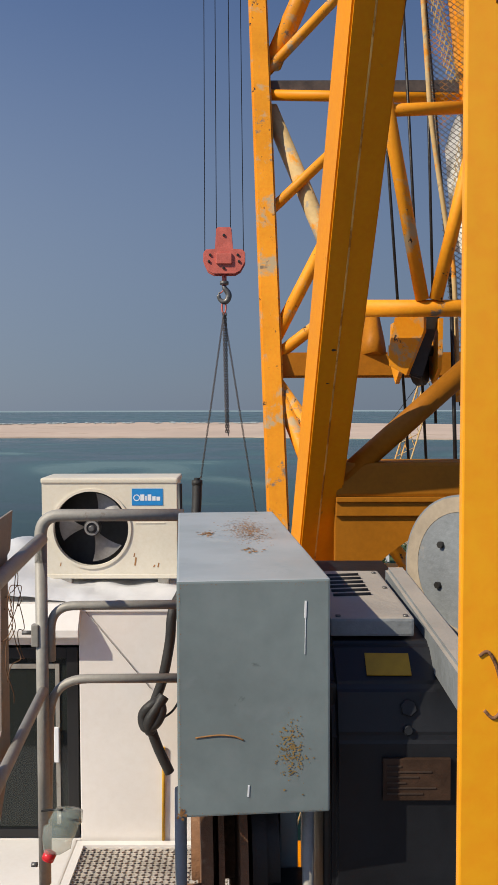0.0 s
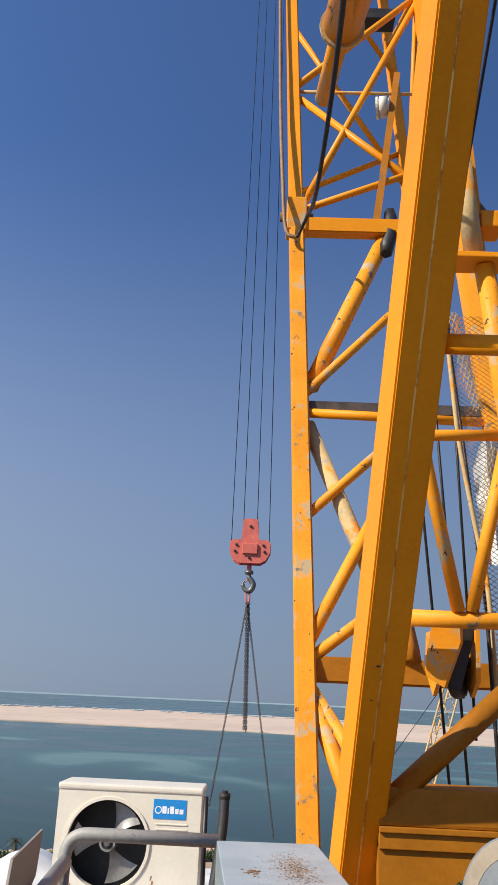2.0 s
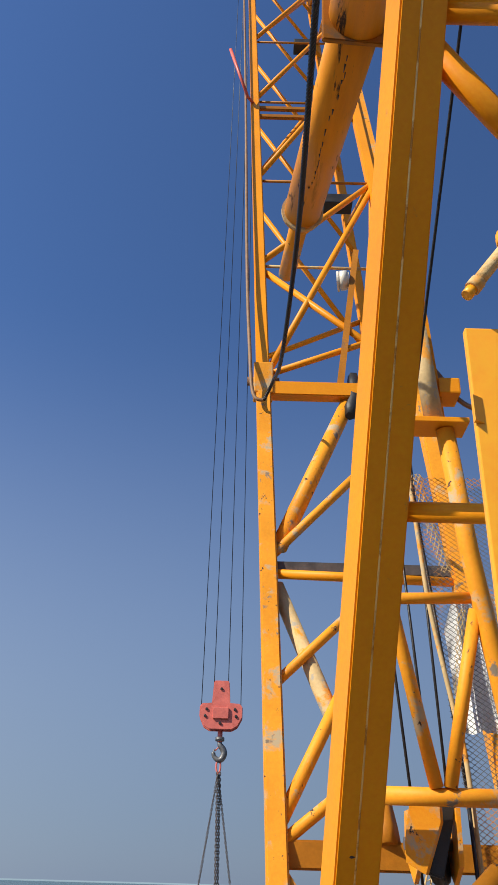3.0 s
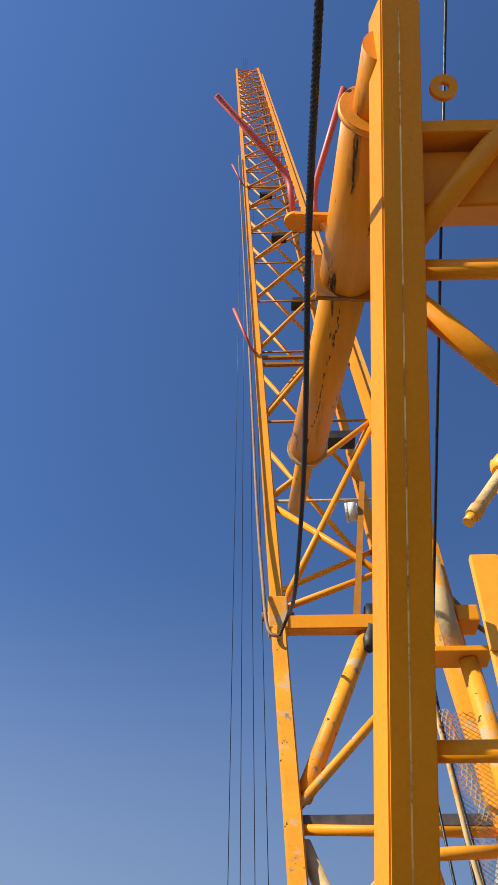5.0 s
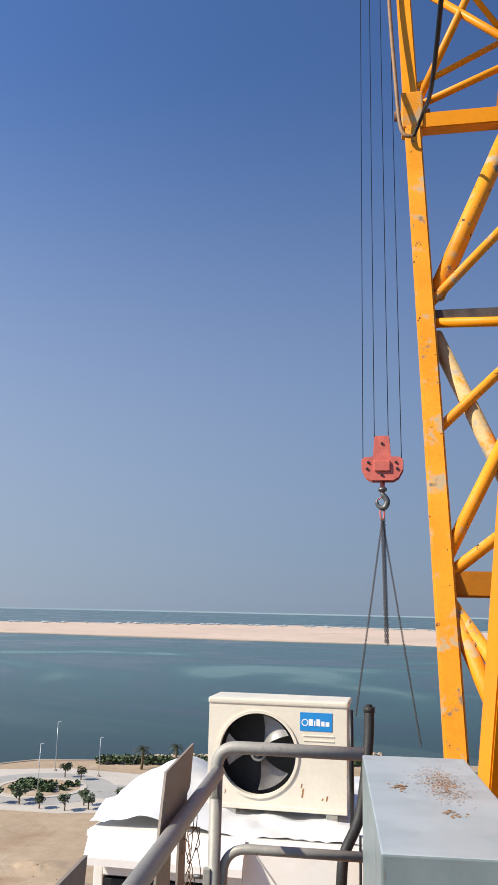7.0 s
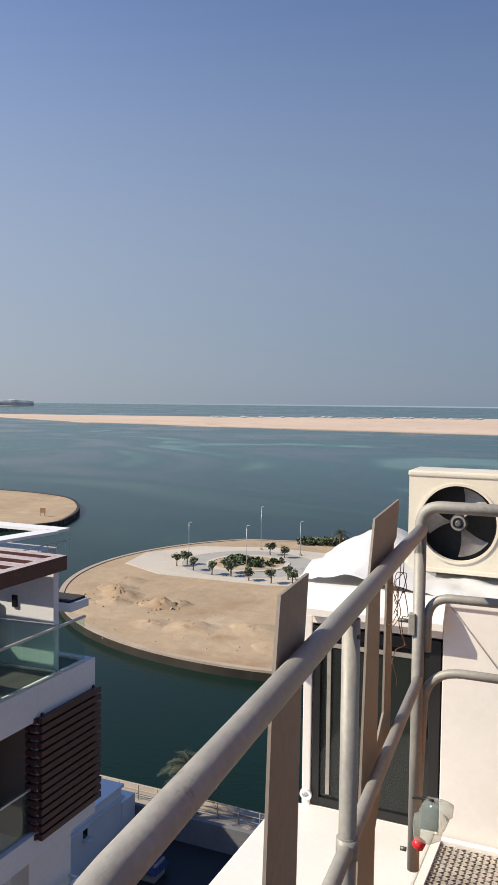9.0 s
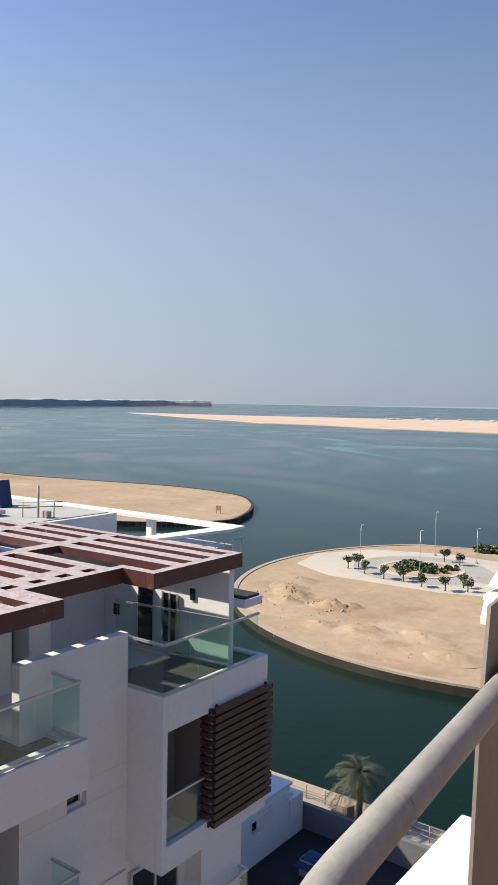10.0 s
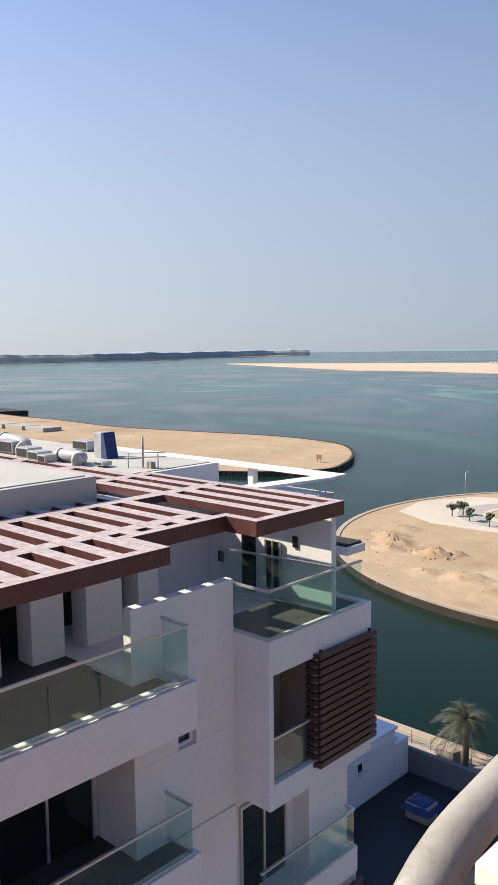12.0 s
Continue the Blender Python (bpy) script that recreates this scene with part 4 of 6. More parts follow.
part("window", box(-13.70, -13.55, 15.95, 15.99, -5.25, -4.95), M_WINGLASS, bld)
part("window", box(-15.55, -15.05, 15.95, 15.99, -6.75, -5.1), M_WINGLASS, bld)
part("window", box(-16.5, -16.3, 15.95, 15.99, -6.1, -5.8), M_WINGLASS, bld)

# pergola roof
ZP, ZQ = -4.22, -3.86
perg = part("pergola", box(-12.45, -12.2, 12.95, 16.2, ZP, ZQ, 0.01), M_PERG, bld, "maroon slatted pergola, tops painted pale pink as if sunlit")


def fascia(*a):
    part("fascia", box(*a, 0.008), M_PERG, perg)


fascia(-13.4, -12.45, 12.95, 13.2, ZP, ZQ)
fascia(-13.4, -13.15, 10.2, 12.95, ZP, ZQ)
fascia(-13.4, -11.95, 9.95, 10.2, ZP, ZQ)
fascia(-12.2, -11.95, -6, 9.95, ZP, ZQ)
fascia(-20, -12.45, 15.95, 16.2, ZP, ZQ)
for x, y1 in ((-13.9, 12.7), (-16.6, 15.95), (-19.6, 15.95)):
    fascia(x - 0.22, x + 0.22, -6, y1, ZP + 0.16, ZQ - 0.012)
for i in range(31):
    y = -5.3 + 0.71 * i
    if y > 15.7:
        continue
    x1 = -12.2 if y < 9.8 else (-13.4 if y < 12.9 else -12.45)
    if 9.8 < y < 10.25 or 12.8 < y < 13.25:
        continue
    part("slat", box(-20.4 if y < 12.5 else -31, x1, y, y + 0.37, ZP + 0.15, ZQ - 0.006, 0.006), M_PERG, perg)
for x in (-22.6, -25.6, -28.6):
    fascia(x - 0.28, x + 0.28, 12.5, 15.5, ZP + 0.02, ZQ - 0.012)
# roof behind the pergola
wall("roof_upstand", -30, -17.3, -6, 12.4, -4.2, -3.28, mat=M_ROOFW)
wall("roof_deck", -29.8, -17.5, -5.8, 12.2, -3.28, -3.25, mat=M_ROOFW)
wall("roof_block", -46, -20.0, 15.55, 19.5, -7.0, -3.95)
wall("roof_deck", -45.8, -20.2, 15.6, 19.3, -3.95, -3.92, mat=M_ROOFW)
# Near-black slab paints the shade below the slats.
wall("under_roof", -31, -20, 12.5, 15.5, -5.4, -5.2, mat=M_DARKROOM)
wall("roof_block", -20.4, -14.2, 17.5, 18.2, -5.2, -4.9)
wall("roof_block", -20.4, -16.9, 18.2, 22, -5.6, -5.0, mat=M_ROOFW)
fr = part("roof_frame", beam((-30, 21.0, -4.22), (-15.9, 21.0, -4.22), 0.62, 0.09, (0, 1, 0)), M_STUCCO, bld, "white slab frame over the roof terrace")
part("arm", beam((-16.1, 20.68, -4.22), (-16.7, 17.6, -4.22), 0.6, 0.09, (1, 0, 0)), M_STUCCO, fr)
part("pillar", box(-19.95, -19.7, 20.9, 21.15, -5.2, -4.27), M_STUCCO, fr)
for k in range(7):
    y = 18.2 + 0.45 * k
    part("baluster", tube([(-15.75, y, -5.4), (-15.75, y, -4.5)], 0.014, 6), M_ALU, fr)
part("handrail", tube([(-15.75, 18.1, -4.5), (-15.75, 21.1, -4.5)], 0.018, 6), M_ALU, fr)


def roof_clutter():
    def duct(pts, r, label):
        t = thing("duct", pts[0], label, "duct", "roof ducts")
        part("pipe", tube(bend(pts, 0.5), r, 12), M_DUCT, t)
        for p in (pts[0], pts[-1]):
            part("collar", disc(p, Vector(pts[1]) - Vector(pts[0]), r * 1.12, 0.08, 16), M_DUCT, t)
    duct([(-24.3, 16.0, -3.68), (-23.3, 16.25, -3.68), (-22.9, 15.7, -3.72)], 0.22, "bent galvanised duct on the roof")
    duct([(-29.5, 16.9, -3.6), (-27.6, 16.6, -3.6), (-27.0, 16.2, -3.75)], 0.3, "short galvanised duct on the roof")
    for i, (x, y, w, d, h) in enumerate([(-26.4, 15.5, 0.8, 0.6, 0.42), (-25.5, 15.4, 0.7, 0.6, 0.36), (-24.7, 15.3, 0.5, 0.5, 0.3), (-28.6, 15.9, 1.3, 0.8, 0.5), (-30.5, 15.2, 1.4, 0.9, 0.6), (-22.4, 16.0, 0.5, 0.4, 0.2), (-26.8, 18.2, 1.0, 0.5, 0.4)]):
        t = thing("air_handler", (x, y, -3.92), "boxy galvanised air handling unit on the roof", "air handler", "roof units")
        part("casing", box(x, x + w, y, y + d, -3.86, -3.92 + h, 0.02), M_DUCT, t)
        part("foot", box(x + 0.1, x + w - 0.1, y + 0.1, y + 0.2, -3.92, -3.86), M_STEEL, t)
        part("grille", box(x + 0.08, x + w - 0.08, y - 0.02, y + 0.003, -3.82, -3.96 + h, 0.0), M_COIL, t)
    t = thing("water_tank", (-23.9, 17.6, -3.92), "pale roof tank draped with a blue tarpaulin", "tank")
    part("tank", box(-24.35, -23.85, 17.45, 17.95, -3.92, -3.0, 0.04), M_DUCT, t)
    bmt = bmesh.new()
    a = [bmt.verts.new(p) for p in ((-23.85, 17.4, -3.92), (-23.5, 17.4, -3.92), (-23.72, 17.42, -2.98), (-23.85, 17.42, -3.0))]
    b = [bmt.verts.new(v.co + Vector((0, 0.5, 0))) for v in a]
    bmt.faces.new(a), bmt.faces.new(b[::-1])
    for i in range(4):
        bmt.faces.new((a[i], b[i], b[(i + 1) % 4], a[(i + 1) % 4]))
    part("tarpaulin", bmt, M_TARP, t, "blue tarpaulin hung over the tank side")
    t = thing("scaffold", (-20.9, 16.9, -3.92), "low bare tube scaffold on the roof", "scaffold")
    for x, y, h in ((-21.3, 16.6, 0.5), (-21.0, 17.0, 1.0), (-20.8, 16.8, 1.05), (-20.5, 17.2, 0.5)):
        part("standard", tube([(x, y, -3.95), (x, y, -3.92 + h)], 0.02, 6), M_RAIL, t)
    for z in (-3.6, -3.45):
        part("ledger", tube([(-21.5, 16.6, z), (-20.2, 17.3, z + 0.06)], 0.018, 6), M_RAIL, t)
    part("block", box(-20.75, -20.5, 16.9, 17.1, -3.92, -3.7, 0.01), M_CONC, t)

roof_clutter()
for x, y in [(-130.4, 164.9), (-121.5, 142.9)]:
    t = thing("site_board", (x, y, LAND), "small brown site board on two legs", "sign board", "site boards")
    part("board", box(x - 0.8, x + 0.8, y - 0.06, y + 0.06, LAND + 0.9, LAND + 2.1, 0.02), M_HEMP, t)
    for dx in (-0.6, 0.6):
        part("leg", box(x + dx - 0.06, x + dx + 0.06, y - 0.05, y + 0.05, LAND, LAND + 0.9), M_TRUNK, t)


def culvert():
    t = thing("concrete_slab_stack", (-300, 168, LAND), "long low stack of grey precast slabs on the sand", "slab stack")
    for i in range(6):
        x = -335 + i * 13
        part("slab", box(x, x + 12.4, 160 + i * 0.8, 168 + i * 0.8, LAND, LAND + 1.7 - 0.1 * (i % 3), 0.1), M_ROADG, t)
    t = thing("old_jetty", (-355, 215, SEA), "dark rubble jetty running out from the headland", "jetty")
    part("mound", prism([(-420, 200), (-352, 198), (-345, 212), (-420, 218)], SEA - 1, SEA + 2.2), M_KERBFOOT, t)


culvert()

# ---------- the luffing jib ----------
JW, JD = 1.36, 1.25
JN = Vector((0, 0.9617, -0.2741))


def jl(z, side=0.0, back=0.0):
    """A point of the jib: height z, side 0 (left chord) to 1 (right chord), back 0 (near face) to 1 (far face)."""
    return Vector((0.145 - 0.03 * z + JW * side + 0.05 * back * (1 - 2 * side), 4.83 + 0.285 * z, z)) + JN * (JD * back)


jib = thing("luffing_jib", jl(-1.0, 0.5), "tall yellow lattice jib of a luffing crane, weathered near its foot", "crane jib")
PIN, TIP = 3.96, 53.5
for s in (0, 1):
    part("chord", beam(jl(-1.0, s), jl(PIN - 0.02, s), 0.125, 0.125, (1, 0, 0), 0.012), M_YELOLD, jib)
    for b in (0, 1):
        part("chord", beam(jl(PIN + 0.02, s, b), jl(TIP, s, b), 0.118, 0.118, (1, 0, 0), 0.012), M_YEL, jib)
APEX = jl(57.5, 0.55, 0.5)
for s in (0, 1):
    for b in (0, 1):
        part("head_bar", beam(jl(TIP, s, b), APEX + Vector((0.15 * (s - 0.5), 0, 0)), 0.1, 0.1), M_YEL, jib)
# first bay above the joint
for p, q, r in ((jl(4.0), jl(7.36, 1), 0.034), (jl(5.77), jl(7.44, 1), 0.034), (jl(5.67), jl(4.12, 1), 0.034), (jl(4.06), jl(4.75, 1), 0.03), (jl(5.72, 0, 1), jl(6.47, 1, 1), 0.032),
                (jl(3.92), jl(5.72, 0, 1), 0.028), (jl(5.72, 0, 1), jl(7.5), 0.028), (jl(3.92, 1), jl(5.72, 1, 1), 0.03), (jl(5.72, 1, 1), jl(7.48, 1), 0.03)):
    part("brace", tube([p, q], r, 12), M_YEL, jib)
part("tie_bar", tube([jl(5.72), jl(5.72, 1)], 0.016, 8), M_YELDIRT, jib)
# bays above: fans of tubes rising from each node of the edge chord
for k in range(22):
    z = 7.5 + 2.12 * k
    n = 12 if k < 6 else 6
    for p, q, r in ((jl(z), jl(min(z + 3.0, TIP), 1), 0.033), (jl(z + 0.12, 0, 0.03), jl(min(z + 4.3, TIP), 1, 0.5), 0.028), (jl(z - 0.35, 0, 0.15), jl(z - 1.9, 1, 0.9), 0.030),
                    (jl(z), jl(min(z + 1.06, TIP), 0, 1), 0.026), (jl(min(z + 1.06, TIP), 0, 1), jl(min(z + 2.12, TIP)), 0.026), (jl(z, 1), jl(min(z + 1.06, TIP), 1, 1), 0.028)):
        part("brace", tube([p, q], r, n), M_YEL, jib)
    part("tie_bar", tube([jl(z - 0.06), jl(z - 0.06, 1)], 0.017, 8), M_SHADEGRIME, jib)
for z in (9.12, 9.36, 20.3):
    part("cross_bar", beam(jl(z, 0), jl(z, 1), 0.06, 0.05, (0, 0, 1), 0.006), M_SHADEGRIME, jib, "stained cross bar at a section joint")
# foot section: heavier bars
part("cross_beam", beam(jl(PIN - 0.08, 0), jl(PIN - 0.08, 1), 0.14, 0.12, (0, 0, 1), 0.01), M_YEL, jib)
for s in (0, 1):
    c = jl(PIN, s)
    part("pin_bracket", box(c.x - 0.085, c.x + 0.085, c.y - 0.1, c.y + 0.09, c.z - 0.14, c.z + 0.17, 0.012), M_YELOLD, jib, "boxy pin joint of the jib sections")
    part("pin", tube([c + V(-0.14, -0.04, 0), c + V(0.14, -0.04, 0)], 0.04, 10), M_RUST, jib)
for a, b, r, m in ((jl(2.30, 0.06, 0.05), jl(3.84, 0.55, 0.05), 0.066, M_YELOLD), (jl(2.15), jl(3.08, 0.61), 0.034, M_YELOLD), (jl(2.03), jl(2.0, 1), 0.034, M_YEL), (jl(1.97, 0.04, 0.05), jl(0.25, 0.48, 0.05), 0.054, M_YELDIRT),
                   (jl(1.20), jl(1.86, 0.5), 0.033, M_YELOLD), (jl(0.36), jl(1.36, 0.40), 0.042, M_YELOLD), (jl(0.28), jl(0.69, 0.40), 0.036, M_YELOLD), (jl(0.2), jl(-0.95, 0.3), 0.046, M_YELOLD), (jl(0.18), jl(-0.95, 0.55), 0.04, M_YELOLD)):
    part("brace", tube([a, b], r, 14), m, jib)
part("cross_bar", beam(jl(2.10, 0, 0.03), jl(2.10, 1, 0.03), 0.085, 0.08, (0, 0, 1), 0.008), M_CHAIN, jib, "cement-caked dark cross bar")
part("cross_bar", beam(jl(0.26, 0, 0.04), jl(0.26, 1, 0.04), 0.15, 0.12, (0, 0, 1), 0.012), M_SHADEGRIME, jib, "cement-caked cross bar")
part("stub_post", tube([jl(0.30, 0.45), jl(0.40, 0.455), jl(0.56, 0.46)], [0.085, 0.07, 0.04], 4), M_SHADEGRIME, jib, "tapered cement-caked stub")
part("joint_block", tube([jl(3.60, 0.54), jl(3.70, 0.55), jl(3.80, 0.575), jl(3.98, 0.59), jl(4.10, 0.59)], [0.05, 0.068, 0.06, 0.066, 0.045], 5), M_BLACKSTEEL, jib, "greasy black joint")
part("foot_beam", beam(jl(-0.95, 0, 0.5), jl(-0.95, 1, 0.5), 0.2, 0.2, (0, 0, 1), 0.015), M_YELOLD, jib)
# working lamp, sheave boxes and small fittings on the jib
c = jl(5.49, 0.66)
part("lamp", disc(c + V(-0.05, -0.02, 0), (1, -0.2, 0), 0.10, 0.11, 20, 0.02), M_CREAM, jib, "round cream working lamp")
part("lamp_rim", ring(c + V(-0.115, 0.0, 0), (1, -0.2, 0), 0.065, 0.105, 0.02, 20), M_CREAM, jib)
part("lamp_arm", beam(jl(3.90, 0.49) + V(0, -0.02, 0), jl(6.0, 0.75) + V(0, -0.02, 0), 0.06, 0.06), M_SHADEGRIME, jib, "brown-stained lamp bar")
for z, s in ((7.4, 0.72), (12.2, 0.62), (16.4, 0.5), (20.4, 0.4)):
    c = jl(z, s, 0.2)
    part("sheave_bracket", beam(jl(z, 0.0, 0.2) + V(0, 0, 0.1), jl(z, 1, 0.2) + V(0, 0, 0.1), 0.03, 0.03), M_YELDIRT, jib)
    part("sheave_box", box(c.x - 0.17, c.x + 0.17, c.y - 0.1, c.y + 0.1, c.z - 0.07, c.z + 0.07, 0.01), M_BLACKSTEEL, jib)
for z in (9.45, 20.3):
    part("guide_arm", tube([jl(z, 0), jl(z, 0) + V(-0.1, -0.2, -0.08), jl(z, 0) + V(-0.36, -0.3, 0.75)], 0.022, 8), M_REDTUBE, jib, "small red guide arm")
part("walkway", beam(jl(5.0, 1.06, 0.0), jl(50, 1.06, 0.0), 0.16, 0.03), M_YELOLD, jib)

# hose looped along the jib's edge
hp = [V(0.10, 0.9, 2.75), V(0.13, 1.7, 3.02), V(0.155, 3.2, 3.2), V(0.13, 4.6, 3.33), V(0.10, 5.55, 3.73)]


def twisted(line, r, lay, strands=5):
    """A laid rope: strands wound round a line of points."""
    bm = bmesh.new()
    pts = [line[0]]
    for a, b in zip(line, line[1:]):
        n = max(1, int((b - a).length / (lay / 8)))
        pts += [a.lerp(b, (i + 1) / n) for i in range(n)]
    for s in range(strands):
        run, q = 0.0, []
        for i, p in enumerate(pts):
            d = (pts[min(i + 1, len(pts) - 1)] - pts[max(i - 1, 0)]).normalized()
            u = d.cross(V(1, 0, 0)).normalized()
            w = d.cross(u)
            a = math.tau * (run / lay + s / strands)
            q.append(p + (u * math.cos(a) + w * math.sin(a)) * r * 0.6)
            if i + 1 < len(pts):
                run += (pts[i + 1] - p).length
        add_tube(bm, q, r * 0.52, 6, True)
    return bm


solo("wire_rope", twisted(curve_pts([V(0.115, 0.3, 2.55), V(0.12, 0.9, 2.75)] + hp[1:] + [V(0.03, 5.72, 3.65)], 14), 0.0138, 0.11), M_ROPE, "thick dark wire rope slung to the jib joint", "wire rope")
solo("hose", tube(curve_pts([V(0.03, 5.72, 3.65), V(-0.06, 5.74, 3.73), V(-0.1, 5.85, 4.25), V(-0.16, 6.3, 5.7), V(-0.27, 7.4, 9.5), V(-0.52, 9.6, 17.3), V(-0.72, 11.5, 24)], 12), 0.016, 8), M_HEMP, "brown hose running up the jib edge", "hose")

# ---------- A-frame ----------
afr = thing("a_frame", (1.0, 3.1, -0.6), "yellow box-section A-frame leaning back over the deck", "crane frame")


def leg(z, side=0):
    x = 0.293 + 0.0475 * z
    if side:
        x = 1.9 - x
    return Vector((x - 0.006, 2.878 - 0.6 * z, z)) + Vector((0, 0.857, 0.514)) * 0.075


for s in (0, 1):
    lg = part("leg", beam(leg(-0.75, s), leg(3.35, s), 0.150, 0.15, (0.985, 0.148, 0.089), 0.006), M_YEL, afr)
    nrm = Vector((0.174, -0.844, -0.506))
    part("weld_bead", tube([leg(-0.7, s) + nrm * 0.0762 + V(-0.008, 0, 0), leg(3.3, s) + nrm * 0.0762 + V(-0.008, 0, 0)], 0.0036, 6), M_WELD, lg)
    for z, dx in ((0.08, -0.005), (0.19, 0.005)):
        m = leg(z, s) + nrm * 0.0765 + V(dx - 0.03, 0, 0)
        part("scrape", tube([m + V(-0.011, 0, 0.002), m, m + V(0.012, 0, -0.001)], [0.003, 0.006, 0.002], 7), M_BLACKSTEEL, lg)
Z_ = [(2.48, 3.05), (2.40, 1.95)]
for za, zb in Z_:
    for s in (0, 1):
        part("brace", tube([leg(za, s), leg(zb, 0).lerp(leg(zb, 1), 0.5)], 0.042, 14), M_YEL, afr)
part("tie", tube([leg(2.45), leg(2.45, 1)], 0.036, 14), M_YEL, afr)
part("tie", tube([leg(1.12), leg(1.12, 1)], 0.033, 14), M_YEL, afr)
part("head_beam", beam(leg(2.77) + V(0, 0.10, 0.06), leg(2.77, 1) + V(0, 0.10, 0.06), 0.22, 0.16, (0, -0.6, 1), 0.01), M_YEL, afr)
part("head_flange", beam(leg(2.91) + V(0, 0.075, 0.045), leg(2.91, 1) + V(0, 0.075, 0.045), 0.05, 0.24, (0, -0.6, 1), 0.004), M_YEL, afr)
part("lifting_lug", ring(leg(3.02) + V(0.17, -0.05, 0), (0, 0.857, 0.514), 0.02, 0.05, 0.02, 20), M_YEL, afr)

# lower frame: beam, brace, arched plate
low = thing("slewing_frame", (0.7, 3.2, -1.5), "yellow lower slewing frame with an arched web plate", "crane frame")
# Shade on this frame is carried by the darkened paint.
part("brace", tube([(0.36, 3.12, -0.28), (0.85, 3.12, 0.158)], 0.042, 14), M_SHADEGRIME, low)
part("beam", box(0.33, 1.3, 3.08, 3.3, -0.345, -0.215, 0.012), M_SHADEGRIME, low)
part("flange", box(0.33, 1.3, 3.072, 3.34, -0.365, -0.345, 0.003), M_SHADEGRIME, low)
part("flange", box(0.33, 1.3, 3.085, 3.34, -0.42, -0.366, 0.003), M_SHADEGRIME, low)


def arch_plate():
    bm = bmesh.new()
    top = [(0.33 + 0.97 * i / 24, -0.40) for i in range(25)]
    rows = []
    for x, z in top:
        zz = -0.62 + 0.17 * (1 - min(1, abs(x - 0.82) / 0.34) ** 2) if abs(x - 0.82) < 0.34 else -0.95
        rows.append([bm.verts.new((x, 3.10, z)), bm.verts.new((x, 3.10, zz)), bm.verts.new((x, 3.16, zz)), bm.verts.new((x, 3.16, z))])
    for a, b in zip(rows, rows[1:]):
        for k in range(4):
            bm.faces.new((a[k], b[k], b[(k + 1) % 4], a[(k + 1) % 4]))
    bm.faces.new(rows[0])
    bm.faces.new(rows[-1][::-1])
    return bm


part("web_plate", arch_plate(), M_SHADEGRIME, low)
part("base_beam", box(0.1, 1.6, 3.3, 3.6, -1.6, -0.9, 0.02), M_YEL, low)

# tube frame that carries the rope sheave, in front of the jib foot
tf = thing("rope_guide_frame", (0.9, 4.1, -0.4), "weathered yellow tube frame with V braces and a rope sheave", "crane frame")
part("bar", tube([(0.52, 4.12, 0.49), (1.42, 4.12, 0.49)], 0.043, 16), M_YELOLD, tf)
part("bar", tube([(0.52, 3.94, 1.40), (1.08, 3.94, 1.42)], 0.03, 14), M_YELOLD, tf)
part("v_brace", tube([(0.868, 4.10, 0.53), (0.70, 3.965, 1.24), (0.56, 3.84, 1.85)], 0.034, 14), M_YELOLD, tf)
part("v_brace", tube([(0.935, 4.10, 0.53), (1.10, 3.945, 1.36)], 0.034, 14), M_YELOLD, tf)
part("leg", tube([(0.985, 3.75, 2.30), (1.08, 3.87, 1.65), (1.20, 4.0, 1.04), (1.40, 4.22, 0.0), (1.5, 4.3, -0.9)], 0.05, 16), M_YELOLD, tf)
part("flange", box(0.80, 1.10, 3.66, 3.84, 2.30, 2.33, 0.004), M_YEL, tf)
part("gusset", beam((0.99, 3.76, 2.29), (1.03, 3.82, 2.05), 0.10, 0.014, (1, 0, 0)), M_YELOLD, tf)
part("upper_leg", tube([(0.93, 3.74, 2.33), (0.86, 3.66, 2.9)], 0.052, 14), M_YELDIRT, tf)
part("upper_leg", beam((0.98, 3.85, 2.35), (0.88, 3.7, 3.2), 0.06, 0.1), M_YEL, tf)
part("bracket", box(0.97, 1.09, 3.72, 3.88, 2.52, 2.62, 0.01), M_YEL, tf)
for x in (0.80, 1.0):
    bmx = bmesh.new()
    vs = [(x, 4.30, 0.46), (x, 4.62, 0.46), (x, 4.66, 0.26), (x, 4.46, 0.12), (x, 4.32, 0.2)]
    a = [bmx.verts.new(v) for v in vs]
    b = [bmx.verts.new((v[0] + 0.022, v[1], v[2])) for v in vs]
    bmx.faces.new(a)
    bmx.faces.new(b[::-1])
    for i in range(5):
        bmx.faces.new((a[i], a[(i + 1) % 5], b[(i + 1) % 5], b[i]))
    part("cheek_plate", bmx, M_YELOLD, tf)
bmx = bmesh.new()
vs = [(0.76, 0.46), (0.91, 0.47), (0.91, 0.39), (0.82, 0.16), (0.73, 0.21), (0.73, 0.30)]
a = [bmx.verts.new((x, 4.26, z)) for x, z in vs]
b = [bmx.verts.new((x + 0.02, 4.29, z)) for x, z in vs]
bmx.faces.new(a)
bmx.faces.new(b[::-1])
for i in range(len(vs)):
    j = (i + 1) % len(vs)
    bmx.faces.new((a[i], b[i], b[j], a[j]))
part("hanger", bmx, M_YELOLD, tf)
part("strap", beam((0.979, 4.36, 0.493), (0.885, 4.36, 0.153), 0.075, 0.06, (1, 0, 0), 0.01), M_BLACKSTEEL, tf, "greasy black strap")
sh = part("sheave", disc((0.93, 4.47, 0.24), (0.9, -0.4, 0.1), 0.13, 0.07, 32, 0.012), M_BLACKSTEEL, tf, "greasy black rope sheave")
part("axle", tube([(0.76, 4.45, 0.30), (1.05, 4.45, 0.30)], 0.03, 12), M_STEEL, sh)


